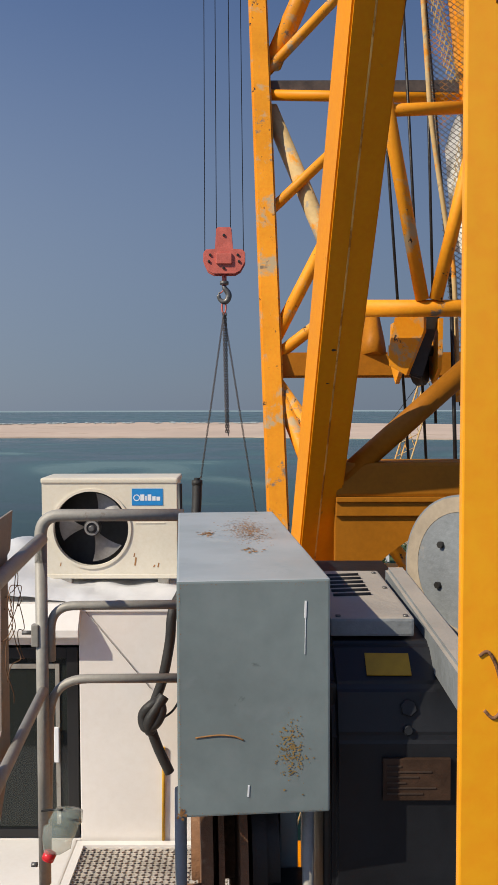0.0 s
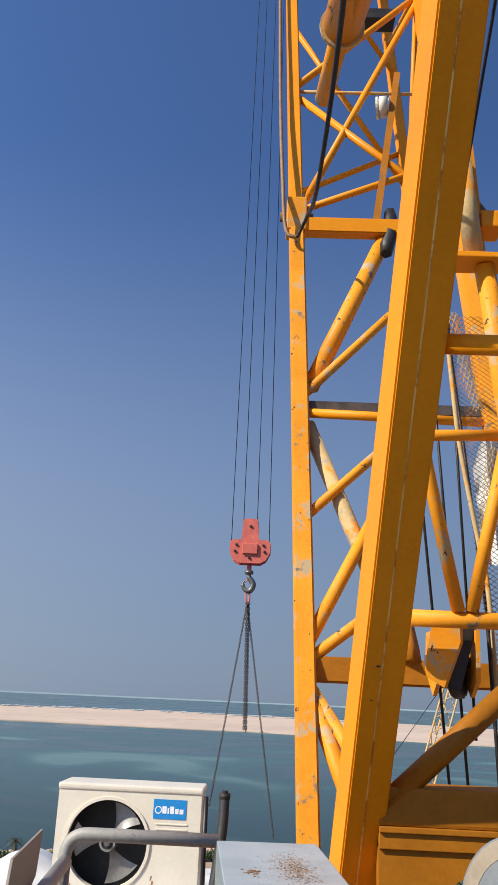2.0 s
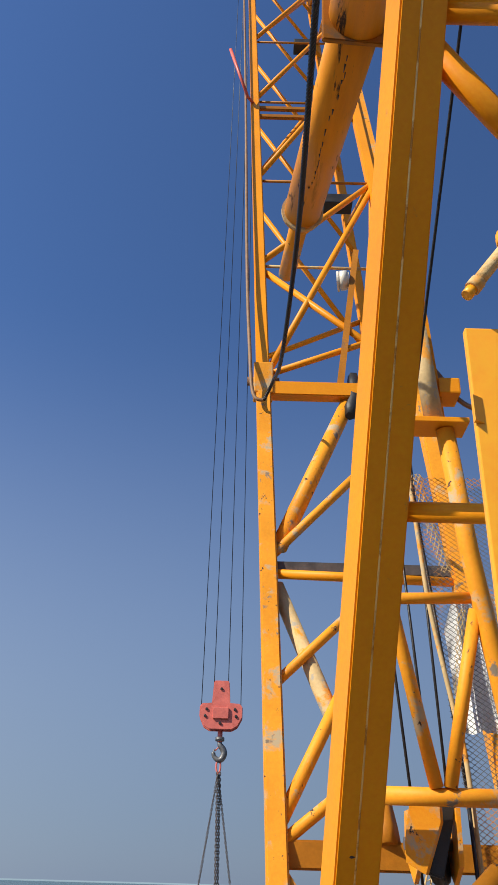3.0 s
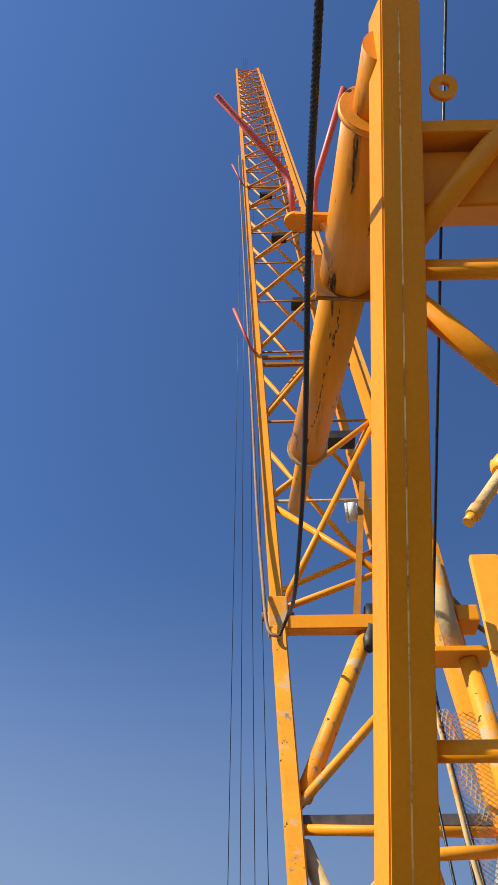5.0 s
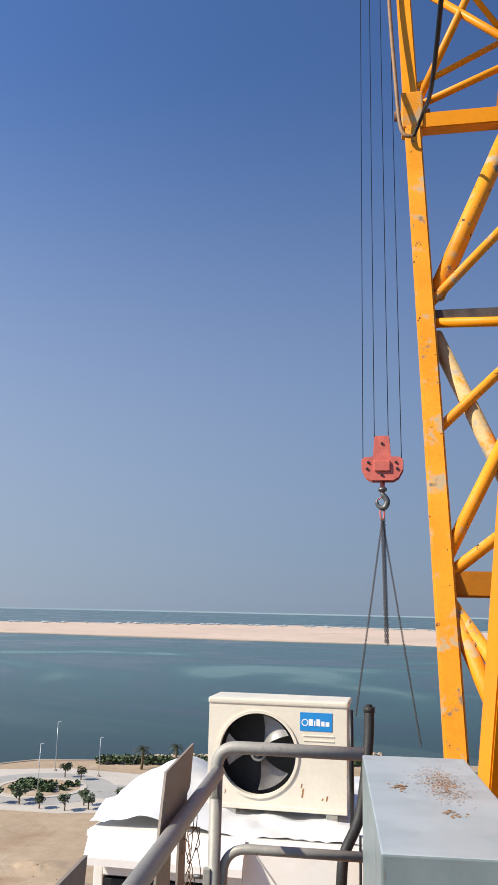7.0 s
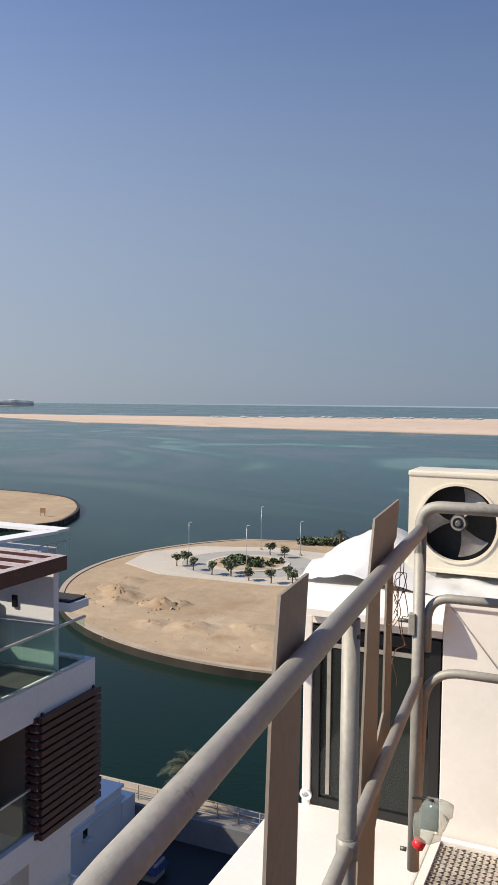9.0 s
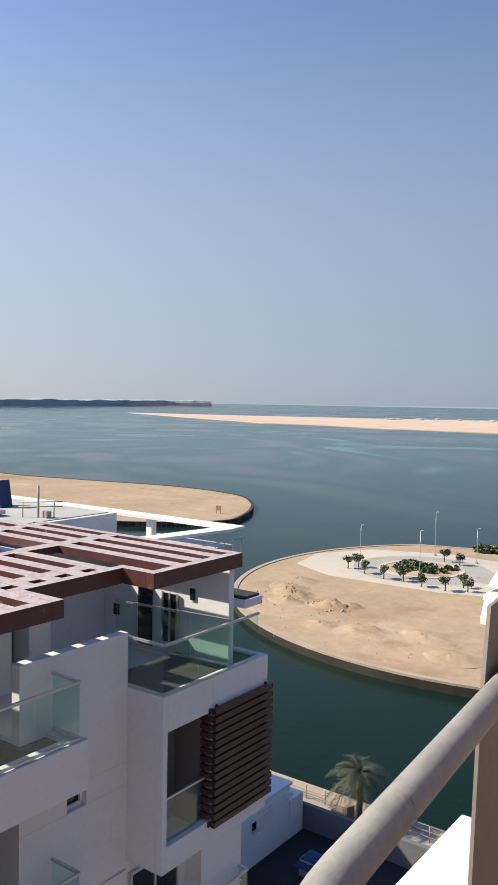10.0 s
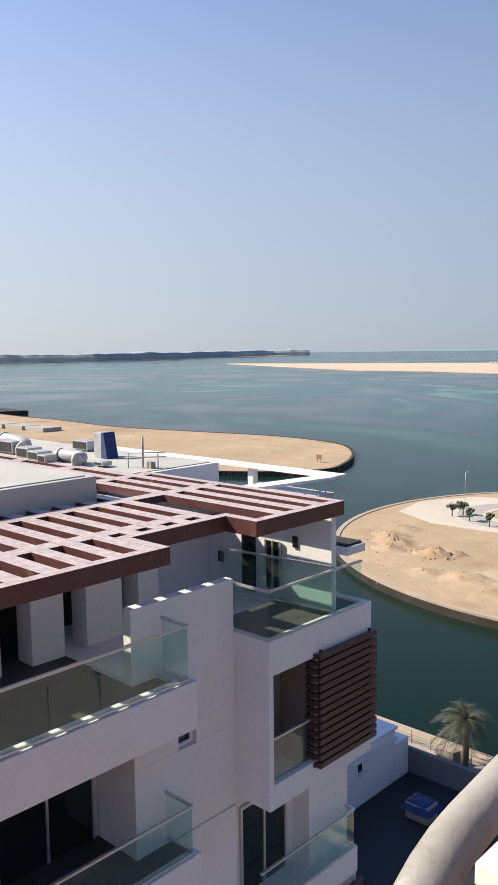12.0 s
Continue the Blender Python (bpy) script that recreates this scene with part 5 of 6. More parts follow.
def mesh_guard():
    """Expanded metal hung from a slanting edge bar."""
    bm = bmesh.new()
    rows, cols, dx, dz = 156, 34, 0.0205, 0.0150
    for j in range(rows):
        for i in range(cols):
            z0 = 0.02 + j * dz
            x0 = 0.925 + (2.3 - z0) * 0.0933 + i * dx
            sag = 0.02 * noise.noise((i * 0.13, j * 0.05, 0))
            up = (i + j) % 2 == 0
            a, b = (x0, 4.46 + sag, z0 + (0 if up else dz)), (x0 + dx, 4.46 + sag, z0 + (dz if up else 0))
            w = 0.0017
            va = [bm.verts.new((a[0], a[1], a[2] - w)), bm.verts.new((b[0], b[1], b[2] - w)), bm.verts.new((b[0], b[1], b[2] + w)), bm.verts.new((a[0], a[1], a[2] + w))]
            vb = [bm.verts.new(v.co + Vector((0, 0.004, 0))) for v in va]
            bm.faces.new(va)
            bm.faces.new(vb[::-1])
            bm.faces.new((va[0], va[1], vb[1], vb[0]))
            bm.faces.new((va[3], vb[3], vb[2], va[2]))
    t = thing("mesh_guard", (1.1, 4.4, 0.0), "rusty grey expanded metal guard with orange folds", "mesh guard")
    part("expanded_metal", bm, M_MESH, t)
    part("edge_bar", tube(curve_pts([V(0.915, 4.44, 2.40), V(0.955, 4.44, 1.85), V(0.985, 4.44, 1.50), V(1.07, 4.44, 0.95), V(1.11, 4.44, 0.70), V(1.14, 4.44, 0.02)], 6), 0.014, 8), M_YELDIRT, t, "cement-stained edge bar")
    # orange folded strips of the mesh
    for line, wid in (([V(0.962, 4.42, 2.35), V(1.00, 4.42, 2.12), V(1.055, 4.42, 1.88), V(1.10, 4.42, 1.72)], 0.05), ([V(1.16, 4.42, 1.50), V(1.13, 4.42, 1.30), V(1.11, 4.42, 1.10), V(1.10, 4.42, 0.96)], 0.04)):
        bm = bmesh.new()
        pts = curve_pts(line, 8)
        for j, (p, q) in enumerate(zip(pts, pts[1:])):
            for i in range(5):
                k = (i / 4 - 0.5) * wid
                lift = V(0, -0.02 * math.cos(k / wid * 3.0), 0)
                add_beam(bm, p + V(k, 0, 0) + lift, q + V(k + (wid / 5 if (i + j) % 2 else -wid / 5), 0, 0) + lift, 0.004, 0.007, (1, 0, 0))
        part("folded_strip", bm, M_YELDIRT, t, "rust-orange folded strip of mesh")


mesh_guard()


def sacking():
    """A limp hanging sheet with vertical folds and a rounded top corner."""
    bm = bmesh.new()
    n, m = 26, 22
    g = []
    for i in range(n + 1):
        row = []
        for j in range(m + 1):
            u, v = i / n, j / m
            top = 1.66 - 0.22 * max(0, 1 - u * 4) ** 2 + 0.02 * noise.noise((u * 6, 0, 2))
            bot = 0.87 + 0.03 * noise.noise((u * 9, 4, 0))
            z = bot + (top - bot) * v
            x = 1.10 + 0.05 * (1 - v) * (1 - u) + 0.46 * u
            row.append(bm.verts.new((x, 4.62 + 0.035 * math.sin(u * 21 + v * 1.5) * (1.1 - v) + 0.03 * noise.noise((u * 5, v * 4, 0)), z)))
        g.append(row)
    for i in range(n):
        for j in range(m):
            bm.faces.new((g[i][j], g[i + 1][j], g[i + 1][j + 1], g[i][j + 1])).smooth = True
    t = thing("sacking", (1.25, 4.62, 0.87), "white woven sacking hung behind the mesh guard", "sacking")
    part("curtain", bm, M_SACK, t)


sacking()
for a, b, r in [((0.665, 4.6, 2.85), (0.905, 4.6, -0.33), 0.0085), ((0.82, 4.6, 2.85), (1.005, 4.6, -0.35), 0.0085), ((0.965, 4.6, 2.75), (1.055, 4.6, -0.10), 0.0085), ((0.935, 4.5, 2.4), (1.165, 4.48, 0.0), 0.010), ((1.09, 4.4, 0.5), (1.13, 4.4, -0.7), 0.011)]:
    solo("wire_rope", tube([a, b], r, 8), M_ROPE, "taut greased wire rope beside the jib foot", "wire rope", "jib ropes")
solo("luffing_rope", tube([(0.715, 0.95, 3.81), (0.690, 1.738, 3.109), (0.655, 2.798, 2.154), (0.625, 3.66, 1.38)], 0.0065, 8), M_ROPE, "dark luffing rope behind the A-frame", "wire rope")
solo("cable", tube(curve_pts([(0.90, 3.9, 2.95), (1.02, 3.85, 2.7), (1.12, 3.8, 2.5), (1.3, 3.7, 2.36), (1.6, 3.6, 2.2)], 8), 0.014, 8), M_HEMP, "worn brown cable tied across the frame", "cable")

# ---------- backstop strut ----------
bs_ = thing("backstop_strut", (0.33, 1.2, 3.3), "thick yellow tubular backstop strut reaching to the jib", "crane strut")
pA, pB, pC = V(0.42, 1.0, 3.24), V(0.365, 2.23, 3.572), V(0.222, 3.84, 3.93)
pE = pB.lerp(pA, 0.78)
part("outer_tube", tube([pE, pB], 0.138, 32), M_YELSTREAK, bs_)
part("end_lug", tube([pA, pE], 0.10, 24), M_YELSTREAK, bs_)
part("inner_tube", tube([pB, pC], 0.118, 32), M_YELSTREAK, bs_)
part("end_cap", disc(pC, pC - pB, 0.128, 0.05, 32, 0.008), M_YELOLD, bs_)
part("rod", tube([pC, V(0.165, 4.62, 4.08)], 0.062, 20), M_YELOLD, bs_)
part("collar_plate", beam(pB - (pC - pB).normalized() * 0.015, pB + (pC - pB).normalized() * 0.015, 0.33, 0.29, (1, 0, 0), 0.005), M_SHADEGRIME, bs_, "square collar plate")
part("end_plate", disc(pE, pB - pA, 0.158, 0.03, 32, 0.006), M_YELOLD, bs_)
part("cap_lip", ring(pC + (pB - pC).normalized() * 0.03, pC - pB, 0.10, 0.136, 0.02, 32), M_YELDIRT, bs_)
_g = random.Random(4)
for k in range(26):
    q = pB.lerp(pC, 0.08 + 0.84 * k / 26)
    a = -1.75 + 0.06 * math.sin(k * 0.5) + _g.uniform(-0.05, 0.05)
    o = V(math.cos(a) * 0.1205, 0, math.sin(a) * 0.1205)
    if _g.random() < 0.75:
        part("grease_streak", tube([q + o, q + o + (pC - pB).normalized() * _g.uniform(0.02, 0.06) + V(0.003, 0, 0)], [_g.uniform(0.002, 0.006), 0.002], 6), M_BLACKSTEEL, bs_)
part("bracket", beam(V(0.095, 1.92, 3.60), V(0.34, 1.92, 3.575), 0.09, 0.035, (0, 1, 0), 0.006), M_YEL, bs_)
part("bracket_end", disc(V(0.095, 1.92, 3.60), (0, 0, 1), 0.045, 0.034, 20, 0.004), M_YEL, bs_)
part("bracket_web", beam(V(0.24, 1.92, 3.57), V(0.31, 1.94, 3.46), 0.05, 0.03), M_YEL, bs_)
for p, mid, end in ((V(0.098, 1.92, 3.60), V(0.079, 1.84, 3.897), V(-0.266, 1.5, 4.06)), (V(0.20, 1.92, 3.59), V(0.199, 1.86, 3.788), V(0.345, 1.47, 4.04))):
    part("bar_socket", tube([p, p + V(0, -0.004, 0.07)], 0.02, 12), M_YELOLD, bs_)
    part("red_bar", tube(bend([p + V(0, 0, 0.03), mid, end], 0.08), 0.0155, 12), M_REDTUBE, bs_, "red painted guard bar")

# ---------- yellow post beside the camera ----------
pst = thing("yellow_post", (0.21, 0.67, -1.6), "bright yellow box-section post with a scraped loop mark", "crane post")
part("flange", box(0.163, 0.300, 0.62, 0.630, -1.6, 0.655, 0.0015), M_YELSUN, pst)
part("web", box(0.246, 0.254, 0.63, 0.72, -1.6, 0.615, 0.001), M_YELSUN, pst)
part("flange", box(0.22, 0.30, 0.72, 0.730, -1.6, 0.615, 0.001), M_YELSUN, pst)
part("top_lug", box(0.216, 0.30, 0.622, 0.632, 0.655, 0.80, 0.002), M_YELSUN, pst)
part("side_lip", prism([(0.1605, 0.612), (0.172, 0.6195), (0.1605, 0.6195)], 0.535, 0.565), M_YELSUN, pst)
part("handle_tube", tube([(0.163, 0.60, 0.683), (0.170, 0.60, 0.6925)], 0.0066, 14), M_YELSUN, pst)
part("handle_tube", tube([(0.170, 0.60, 0.6925), (0.178, 0.60, 0.7035)], 0.009, 14), M_YELDIRT, pst)
part("handle_tube", tube([(0.178, 0.60, 0.7035), (0.222, 0.60, 0.764)], 0.0075, 14), M_YELDIRT, pst)
part("sleeve", tube([(0.216, 0.60, 0.755), (0.222, 0.602, 0.764), (0.23, 0.604, 0.775), (0.238, 0.606, 0.786)], [0.012, 0.0185, 0.0185, 0.013], 18), M_YELSUN, pst)
part("loop_mark", tube(curve_pts([(0.177, 0.6197, -0.193), (0.1845, 0.6193, -0.190), (0.1925, 0.6193, -0.208), (0.1945, 0.6193, -0.233), (0.1885, 0.6193, -0.2415), (0.1815, 0.6197, -0.2355)], 6), 0.0014, 6), M_RUST, pst, "thin rusty loop scratched in the paint")
part("mark", tube([(0.1855, 0.6194, 0.308), (0.1855, 0.6194, 0.300)], 0.0011, 6), M_RUST, pst)

# ---------- grey cover box ----------
gb = thing("grey_cover_box", (0.0, 1.95, -0.76), "grey-blue painted sheet metal cover box with rust blooms", "cover box")
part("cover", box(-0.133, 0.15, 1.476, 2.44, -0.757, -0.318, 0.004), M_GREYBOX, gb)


def blotches(name, spots, plane, mat, parent, label):
    bm = bmesh.new()
    rnd = random.Random(len(spots))
    for u, v, r in spots:
        n = rnd.randint(6, 9)
        pts = []
        for k in range(n):
            a = k * math.tau / n
            rr = r * rnd.uniform(0.6, 1.3)
            q = (u + rr * math.cos(a), v + rr * math.sin(a) * 0.8)
            pts.append((q[0], 1.4748, q[1]) if plane == "front" else (q[0], q[1], -0.3168))
        vs = [bm.verts.new(p) for p in pts]
        off = Vector((0, -0.0006, 0)) if plane == "front" else Vector((0, 0, 0.0006))
        c2 = bm.verts.new(sum((v.co for v in vs), Vector()) / n + off * 0.02)
        for k in range(n):
            bm.faces.new((vs[k], vs[(k + 1) % n], c2))
    tagged(part(name, bm, mat, parent, label), kind="stuff")


_r = random.Random(31)
blotches("rust_bloom", [(0.078 + _r.gauss(0, 0.013), -0.64 + _r.gauss(0, 0.028), _r.uniform(0.0005, 0.0024)) for _ in range(260)], "front", surface("mustard_rust", (0.30, 0.19, 0.06), 0.9, var=0.4, scale=60), gb, "speckled mustard rust patch")
blotches("rust_bloom", [(0.045 + _r.gauss(0, 0.025), 2.08 + _r.gauss(0, 0.09), _r.uniform(0.0006, 0.003)) for _ in range(1000)] + [(-0.06 + _r.gauss(0, 0.012), 2.02 + _r.gauss(0, 0.02), _r.uniform(0.001, 0.006)) for _ in range(40)] + [(0.03 + _r.gauss(0, 0.012), 1.78 + _r.gauss(0, 0.02), _r.uniform(0.001, 0.006)) for _ in range(24)], "top", M_RUSTSPOT, gb, "brown rust bloom on the lid")
blotches("edge_rust", [(-0.130 + abs(_r.gauss(0, 0.0022)), _r.uniform(-0.752, -0.33), _r.uniform(0.0003, 0.0011)) for _ in range(90)] + [(_r.uniform(-0.13, 0.147), -0.7545 + abs(_r.gauss(0, 0.002)), _r.uniform(0.0003, 0.001)) for _ in range(60)] + [(_r.uniform(-0.13, 0.147), -0.323 - abs(_r.gauss(0, 0.0015)), _r.uniform(0.0003, 0.0008)) for _ in range(50)] + [(-0.124 + _r.gauss(0, 0.004), -0.748 + _r.gauss(0, 0.005), _r.uniform(0.001, 0.003)) for _ in range(30)], "front", M_RUSTSPOT, gb, "rust creeping in along the edges")
part("scratch", tube(curve_pts([(-0.1, 1.4755, -0.608), (-0.06, 1.4748, -0.604), (-0.03, 1.4748, -0.607), (-0.012, 1.4755, -0.615)], 6), 0.0016, 6), M_RUSTSPOT, gb, "thin rusty scratch")
for x, z0, z1, w in ((0.104, -0.358, -0.39, 0.0032), (0.1035, -0.39, -0.458, 0.0010), (-0.002, -0.70, -0.722, 0.0026)):
    part("paint_run", beam((x, 1.4752, z0), (x - 0.001, 1.4752, z1), w * 1.3, 0.0012, (1, 0, 0), 0.0004), M_PALE, gb, "white paint run")
# rusty brake drums and stand under the cover
br = thing("winch_brake", (0.0, 1.75, -1.5), "rusty winch brake with ribbed drums under the cover", "winch brake")
for x, r, w, m in ((-0.075, 0.26, 0.024, M_RUST), (-0.045, 0.24, 0.012, M_RUST), (0.0, 0.27, 0.016, M_RUST), (0.035, 0.22, 0.03, M_BLACKSTEEL), (0.065, 0.20, 0.03, M_BLACKSTEEL)):
    part("drum_rib", disc((x, 1.86, -1.0), (1, 0, 0), r, w, 40, 0.003), m, br)
part("hub", tube([(-0.105, 1.86, -1.0), (0.13, 1.86, -1.0)], 0.09, 24), M_RUST, br)
part("axle_cap", tube([(-0.12, 1.62, -1.0), (-0.085, 1.62, -1.0)], 0.028, 14), M_RUST, br)
part("caliper", box(0.055, 0.14, 1.64, 1.72, -1.07, -1.0, 0.008), M_BLACKSTEEL, br)
for x in (-0.128, 0.128):
    part("stand_leg", tube([(x, 1.6, -1.6), (x, 1.6, -0.76)], 0.012, 12), M_RAIL, br)
part("stand_foot", tube([(-0.19, 1.6, -1.03), (-0.13, 1.6, -1.03)], 0.018, 12), M_GREYBOX, br)
part("shield", box(0.085, 0.125, 1.72, 1.75, -1.1, -0.86, 0.004), M_GREYBOX, br)

turn_about(gb, (0.008, 1.476, 0), 4.76)
turn_about(br, (0.008, 1.476, 0), 4.76)
# ---------- motor and gearbox ----------
mo = thing("winch_motor", (0.35, 1.9, -1.6), "dark winch motor with a grey cast top, sticker and brass plate", "winch motor")


def motor_body():
    bm = bmesh.new()
    prof = [(1.59, -1.6), (1.59, -0.66), (1.62, -0.565), (1.70, -0.50), (2.0, -0.495), (2.6, -0.495), (2.6, -1.6)]
    rows = [[bm.verts.new((x, y, z)) for y, z in prof] for x in (0.165, 0.435)]
    n = len(prof)
    for i in range(n):
        bm.faces.new((rows[0][i], rows[0][(i + 1) % n], rows[1][(i + 1) % n], rows[1][i]))
    bm.faces.new(rows[0])
    bm.faces.new(rows[1][::-1])
    bmesh.ops.bevel(bm, geom=bm.edges[:], offset=0.012, segments=3, affect="EDGES")
    return bm


part("body", motor_body(), M_MOTOR, mo)
cv = part("top_cover", box(0.172, 0.352, 1.716, 2.22, -0.492, -0.452, 0.006), M_MOTORTOP, mo, "grey cast cover with slots")
for i in range(6):
    y = 1.92 + i * 0.045
    part("slot", tube([(0.20, y, -0.452), (0.29, y + 0.012, -0.452)], 0.006, 10), M_BLACKSTEEL, cv)
for x, y in ((0.19, 1.73), (0.335, 1.73), (0.335, 2.0), (0.335, 2.18)):
    part("bolt", disc((x, y, -0.4505), (0, 0, 1), 0.006, 0.005, 6), M_STEEL, cv)
part("side_flange", beam((0.405, 2.25, -0.49), (0.405, 1.3, -0.525), 0.055, 0.085, (1, 0, 0), 0.008), M_MOTORTOP, mo)
part("fill_cap", disc((0.318, 1.606, -0.605), (0, -0.92, 0.35), 0.018, 0.014, 6, 0.002), M_MOTOR, mo)
part("cable_gland", disc((0.315, 1.592, -0.645), (0, -1, 0.2), 0.010, 0.014, 12, 0.002), M_MOTOR, mo)
part("sticker", beam((0.239, 1.655, -0.5315), (0.330, 1.655, -0.5325), 0.052, 0.003, (0, 0.776, 0.63)), M_STICKER, mo, "yellow warning sticker")
bd = part("name_plate", box(0.264, 0.398, 1.580, 1.588, -0.782, -0.698, 0.001), M_BADGE, mo, "tarnished brass name plate, unreadable")
for i in range(6):
    part("print_bar", box(0.272, 0.30 + 0.085 * ((i * 37 % 10) / 10), 1.578, 1.5805, -0.714 - i * 0.011, -0.711 - i * 0.011), M_DARKPRINT, bd)
part("shaft_guard", box(0.15, 0.178, 1.62, 2.0, -1.5, -0.56, 0.01), M_BLACKSTEEL, mo)

dr = thing("rope_drum", (0.62, 2.35, -1.5), "grey steel rope drum flange with a rim painted sunlit tan", "rope drum")
dc, dn = V(-0.07, 0, 0) + V(0.726, 2.446, -0.501), V(0.80, 0.60, 0)
part("flange", disc(dc, dn, 0.232, 0.022, 56, 0.008), M_MOTORTOP, dr)
# Tan ring paints the lit rim around the shadow on the flange.
part("rim", ring(dc - dn * 0.0125, dn, 0.180, 0.226, 0.004, 56), M_TAN, dr, "tan ring painting the rim outside a cast shadow")
for k in range(5):
    a = 0.7 + k * 1.26
    part("bolt", disc(dc - dn * 0.016 + V(-0.6, 0.8, 0) * 0.11 * math.cos(a) + V(0, 0, 0.11 * math.sin(a)), dn, 0.011, 0.014, 6), M_BLACKSTEEL, dr)
part("drum", tube([dc + dn * 0.02, dc + dn * 0.5], 0.15, 32), M_STEEL, dr)
part("cradle", box(0.5, 0.75, 2.2, 2.5, -1.5, -0.7, 0.01), M_MOTOR, dr)

# ---------- deck ----------
solo("deck", box(-0.50, 1.7, -1.6, 2.25, -1.66, -1.60, 0.004), M_DECK, "steel machinery deck under the winch", "deck", kind="structure")
solo("deck_edge_beam", box(-0.66, -0.50, -1.6, 2.32, -1.74, -1.56, 0.01), M_WHITE, "white edge beam of the machinery deck", "edge beam", kind="structure")
solo("tower_head", box(-0.02, 1.6, -1.2, 3.2, -4.2, -1.74, 0.02), M_YEL, "yellow crane tower head under the deck", "crane tower", kind="structure")
solo("crane_tower", box(-0.3, 1.5, 0.0, 2.0, QUAY, -4.2, 0.02), M_YEL, "yellow crane tower standing on the quay", "crane tower", kind="structure")
solo("cab_platform", box(-1.72, -0.88, 2.95, 4.05, -2.30, -2.20, 0.01), M_WHITE, "white painted platform beside the cab", "platform", kind="structure")
solo("platform_brace", box(-1.6, -0.3, 3.1, 3.3, -2.6, -2.31, 0.01), M_YEL, "yellow outrigger beam under the platform", "beam", kind="structure")


def grating():
    t = thing("floor_grating", (-0.5, 3.3, -2.26), "worn diamond steel grating beside the cab", "grating", kind="structure")
    part("frame", add_box(add_box(add_box(box(-0.875, -0.835, 2.3, 4.03, -2.27, -2.2), -0.1, -0.06, 2.3, 4.03, -2.27, -2.2), -0.835, -0.1, 2.3, 2.34, -2.27, -2.2), -0.835, -0.1, 3.99, 4.03, -2.27, -2.2), M_WHITE, t)
    bm = bmesh.new()
    nx, ny = 24, 84
    dx, dy = 0.735 / nx, 1.65 / ny
    for j in range(ny):
        for i in range(nx):
            x0, y0 = -0.835 + i * dx, 2.34 + j * dy
            up = (i + j) % 2 == 0
            a = Vector((x0, y0 + (0 if up else dy), -2.215))
            b = Vector((x0 + dx, y0 + (dy if up else 0), -2.215))
            w = Vector((0, 0.0058, 0))
            va = [bm.verts.new(p) for p in (a - w, b - w, b + w, a + w)]
            vb = [bm.verts.new(v.co - Vector((0, 0, 0.012))) for v in va]
            bm.faces.new(va)
            bm.faces.new(vb[::-1])
            bm.faces.new((va[0], vb[0], vb[1], va[1]))
            bm.faces.new((va[3], va[2], vb[2], vb[3]))
    part("strands", bm, M_GRATE, t)
    

grating()
solo("under_tray", box(-0.86, -0.06, 2.3, 4.03, -2.62, -2.58), M_WHITE, "white tray under the grating", "tray", kind="structure")

# ---------- guard rail ----------
gr = thing("guard_rail", (-0.6, 1.6, -1.6), "dusty grey tube guard rail with flat bars, curved at its ends", "guard rail")


def rx(y):
    return -0.468 - 0.083 * y


RZ = -0.44
part("top_rail", tube(bend([(rx(0.42), 0.42, -1.55), (rx(0.42), 0.42, RZ), (rx(2.68), 2.68, RZ)], 0.16, 9), 0.0215, 20), M_RAIL, gr)
part("mid_rail", tube(bend([(rx(0.43) , 0.43, -0.95), (rx(2.68), 2.68, -0.95)], 0.1), 0.017, 18), M_RAIL, gr)
for y, z0, z1, r in ((1.585, -1.6, -0.462, 0.019),):
    part("post", tube([(rx(y) , y, z0), (rx(y), y, z1)], r, 18), M_RAIL, gr)
    part("bolt_hole", disc((rx(y) + 0.0185, y - 0.006, z1 - 0.035), (1, -0.3, 0), 0.005, 0.003, 10), M_BLACKSTEEL, gr)
    part("joint", disc((rx(y), y, -0.95), (0, 0, 1), 0.024, 0.05, 18, 0.003), M_RAIL, gr)
for prof in ([(1.166, -0.322), (1.335, -0.320), (1.297, -0.52), (1.25, -1.6), (1.04, -1.6), (1.125, -0.52)], [(1.973, -0.309), (2.36, -0.302), (2.32, -0.41), (2.07, -0.47), (2.05, -1.6), (1.78, -1.6), (1.91, -0.45)]):
    bm = bmesh.new()
    a = [bm.verts.new((rx(y) - 0.026, y, z)) for y, z in prof]
    b = [bm.verts.new(v.co - Vector((0.006, 0, 0))) for v in a]
    bm.faces.new(a)
    bm.faces.new(b[::-1])
    for i in range(len(a)):
        j = (i + 1) % len(a)
        bm.faces.new((a[i], b[i], b[j], a[j]))
    part("flat_bar", bm, M_PLATE, gr, "grey-brown flat steel bar")
bm = bmesh.new()
vs = [(rx(2.3) - 0.03, 2.235, -0.40), (rx(2.3) - 0.03, 2.30, -0.40), (rx(2.3) - 0.03, 2.30, -1.0), (rx(2.3) - 0.03, 2.12, -1.25), (rx(2.3) - 0.03, 2.0, -1.6), (rx(2.3) - 0.03, 1.9, -1.6), (rx(2.3) - 0.03, 2.0, -1.1), (rx(2.3) - 0.03, 2.22, -0.9)]
a = [bm.verts.new(v) for v in vs]
b = [bm.verts.new((v[0] - 0.006, v[1], v[2])) for v in vs]
bm.faces.new(a)
bm.faces.new(b[::-1])
for i in range(len(vs)):
    k = (i + 1) % len(vs)
    bm.faces.new((a[i], b[i], b[k], a[k]))
part("flat_bar", bm, M_PLATE, gr, "bent grey-brown flat steel bar")

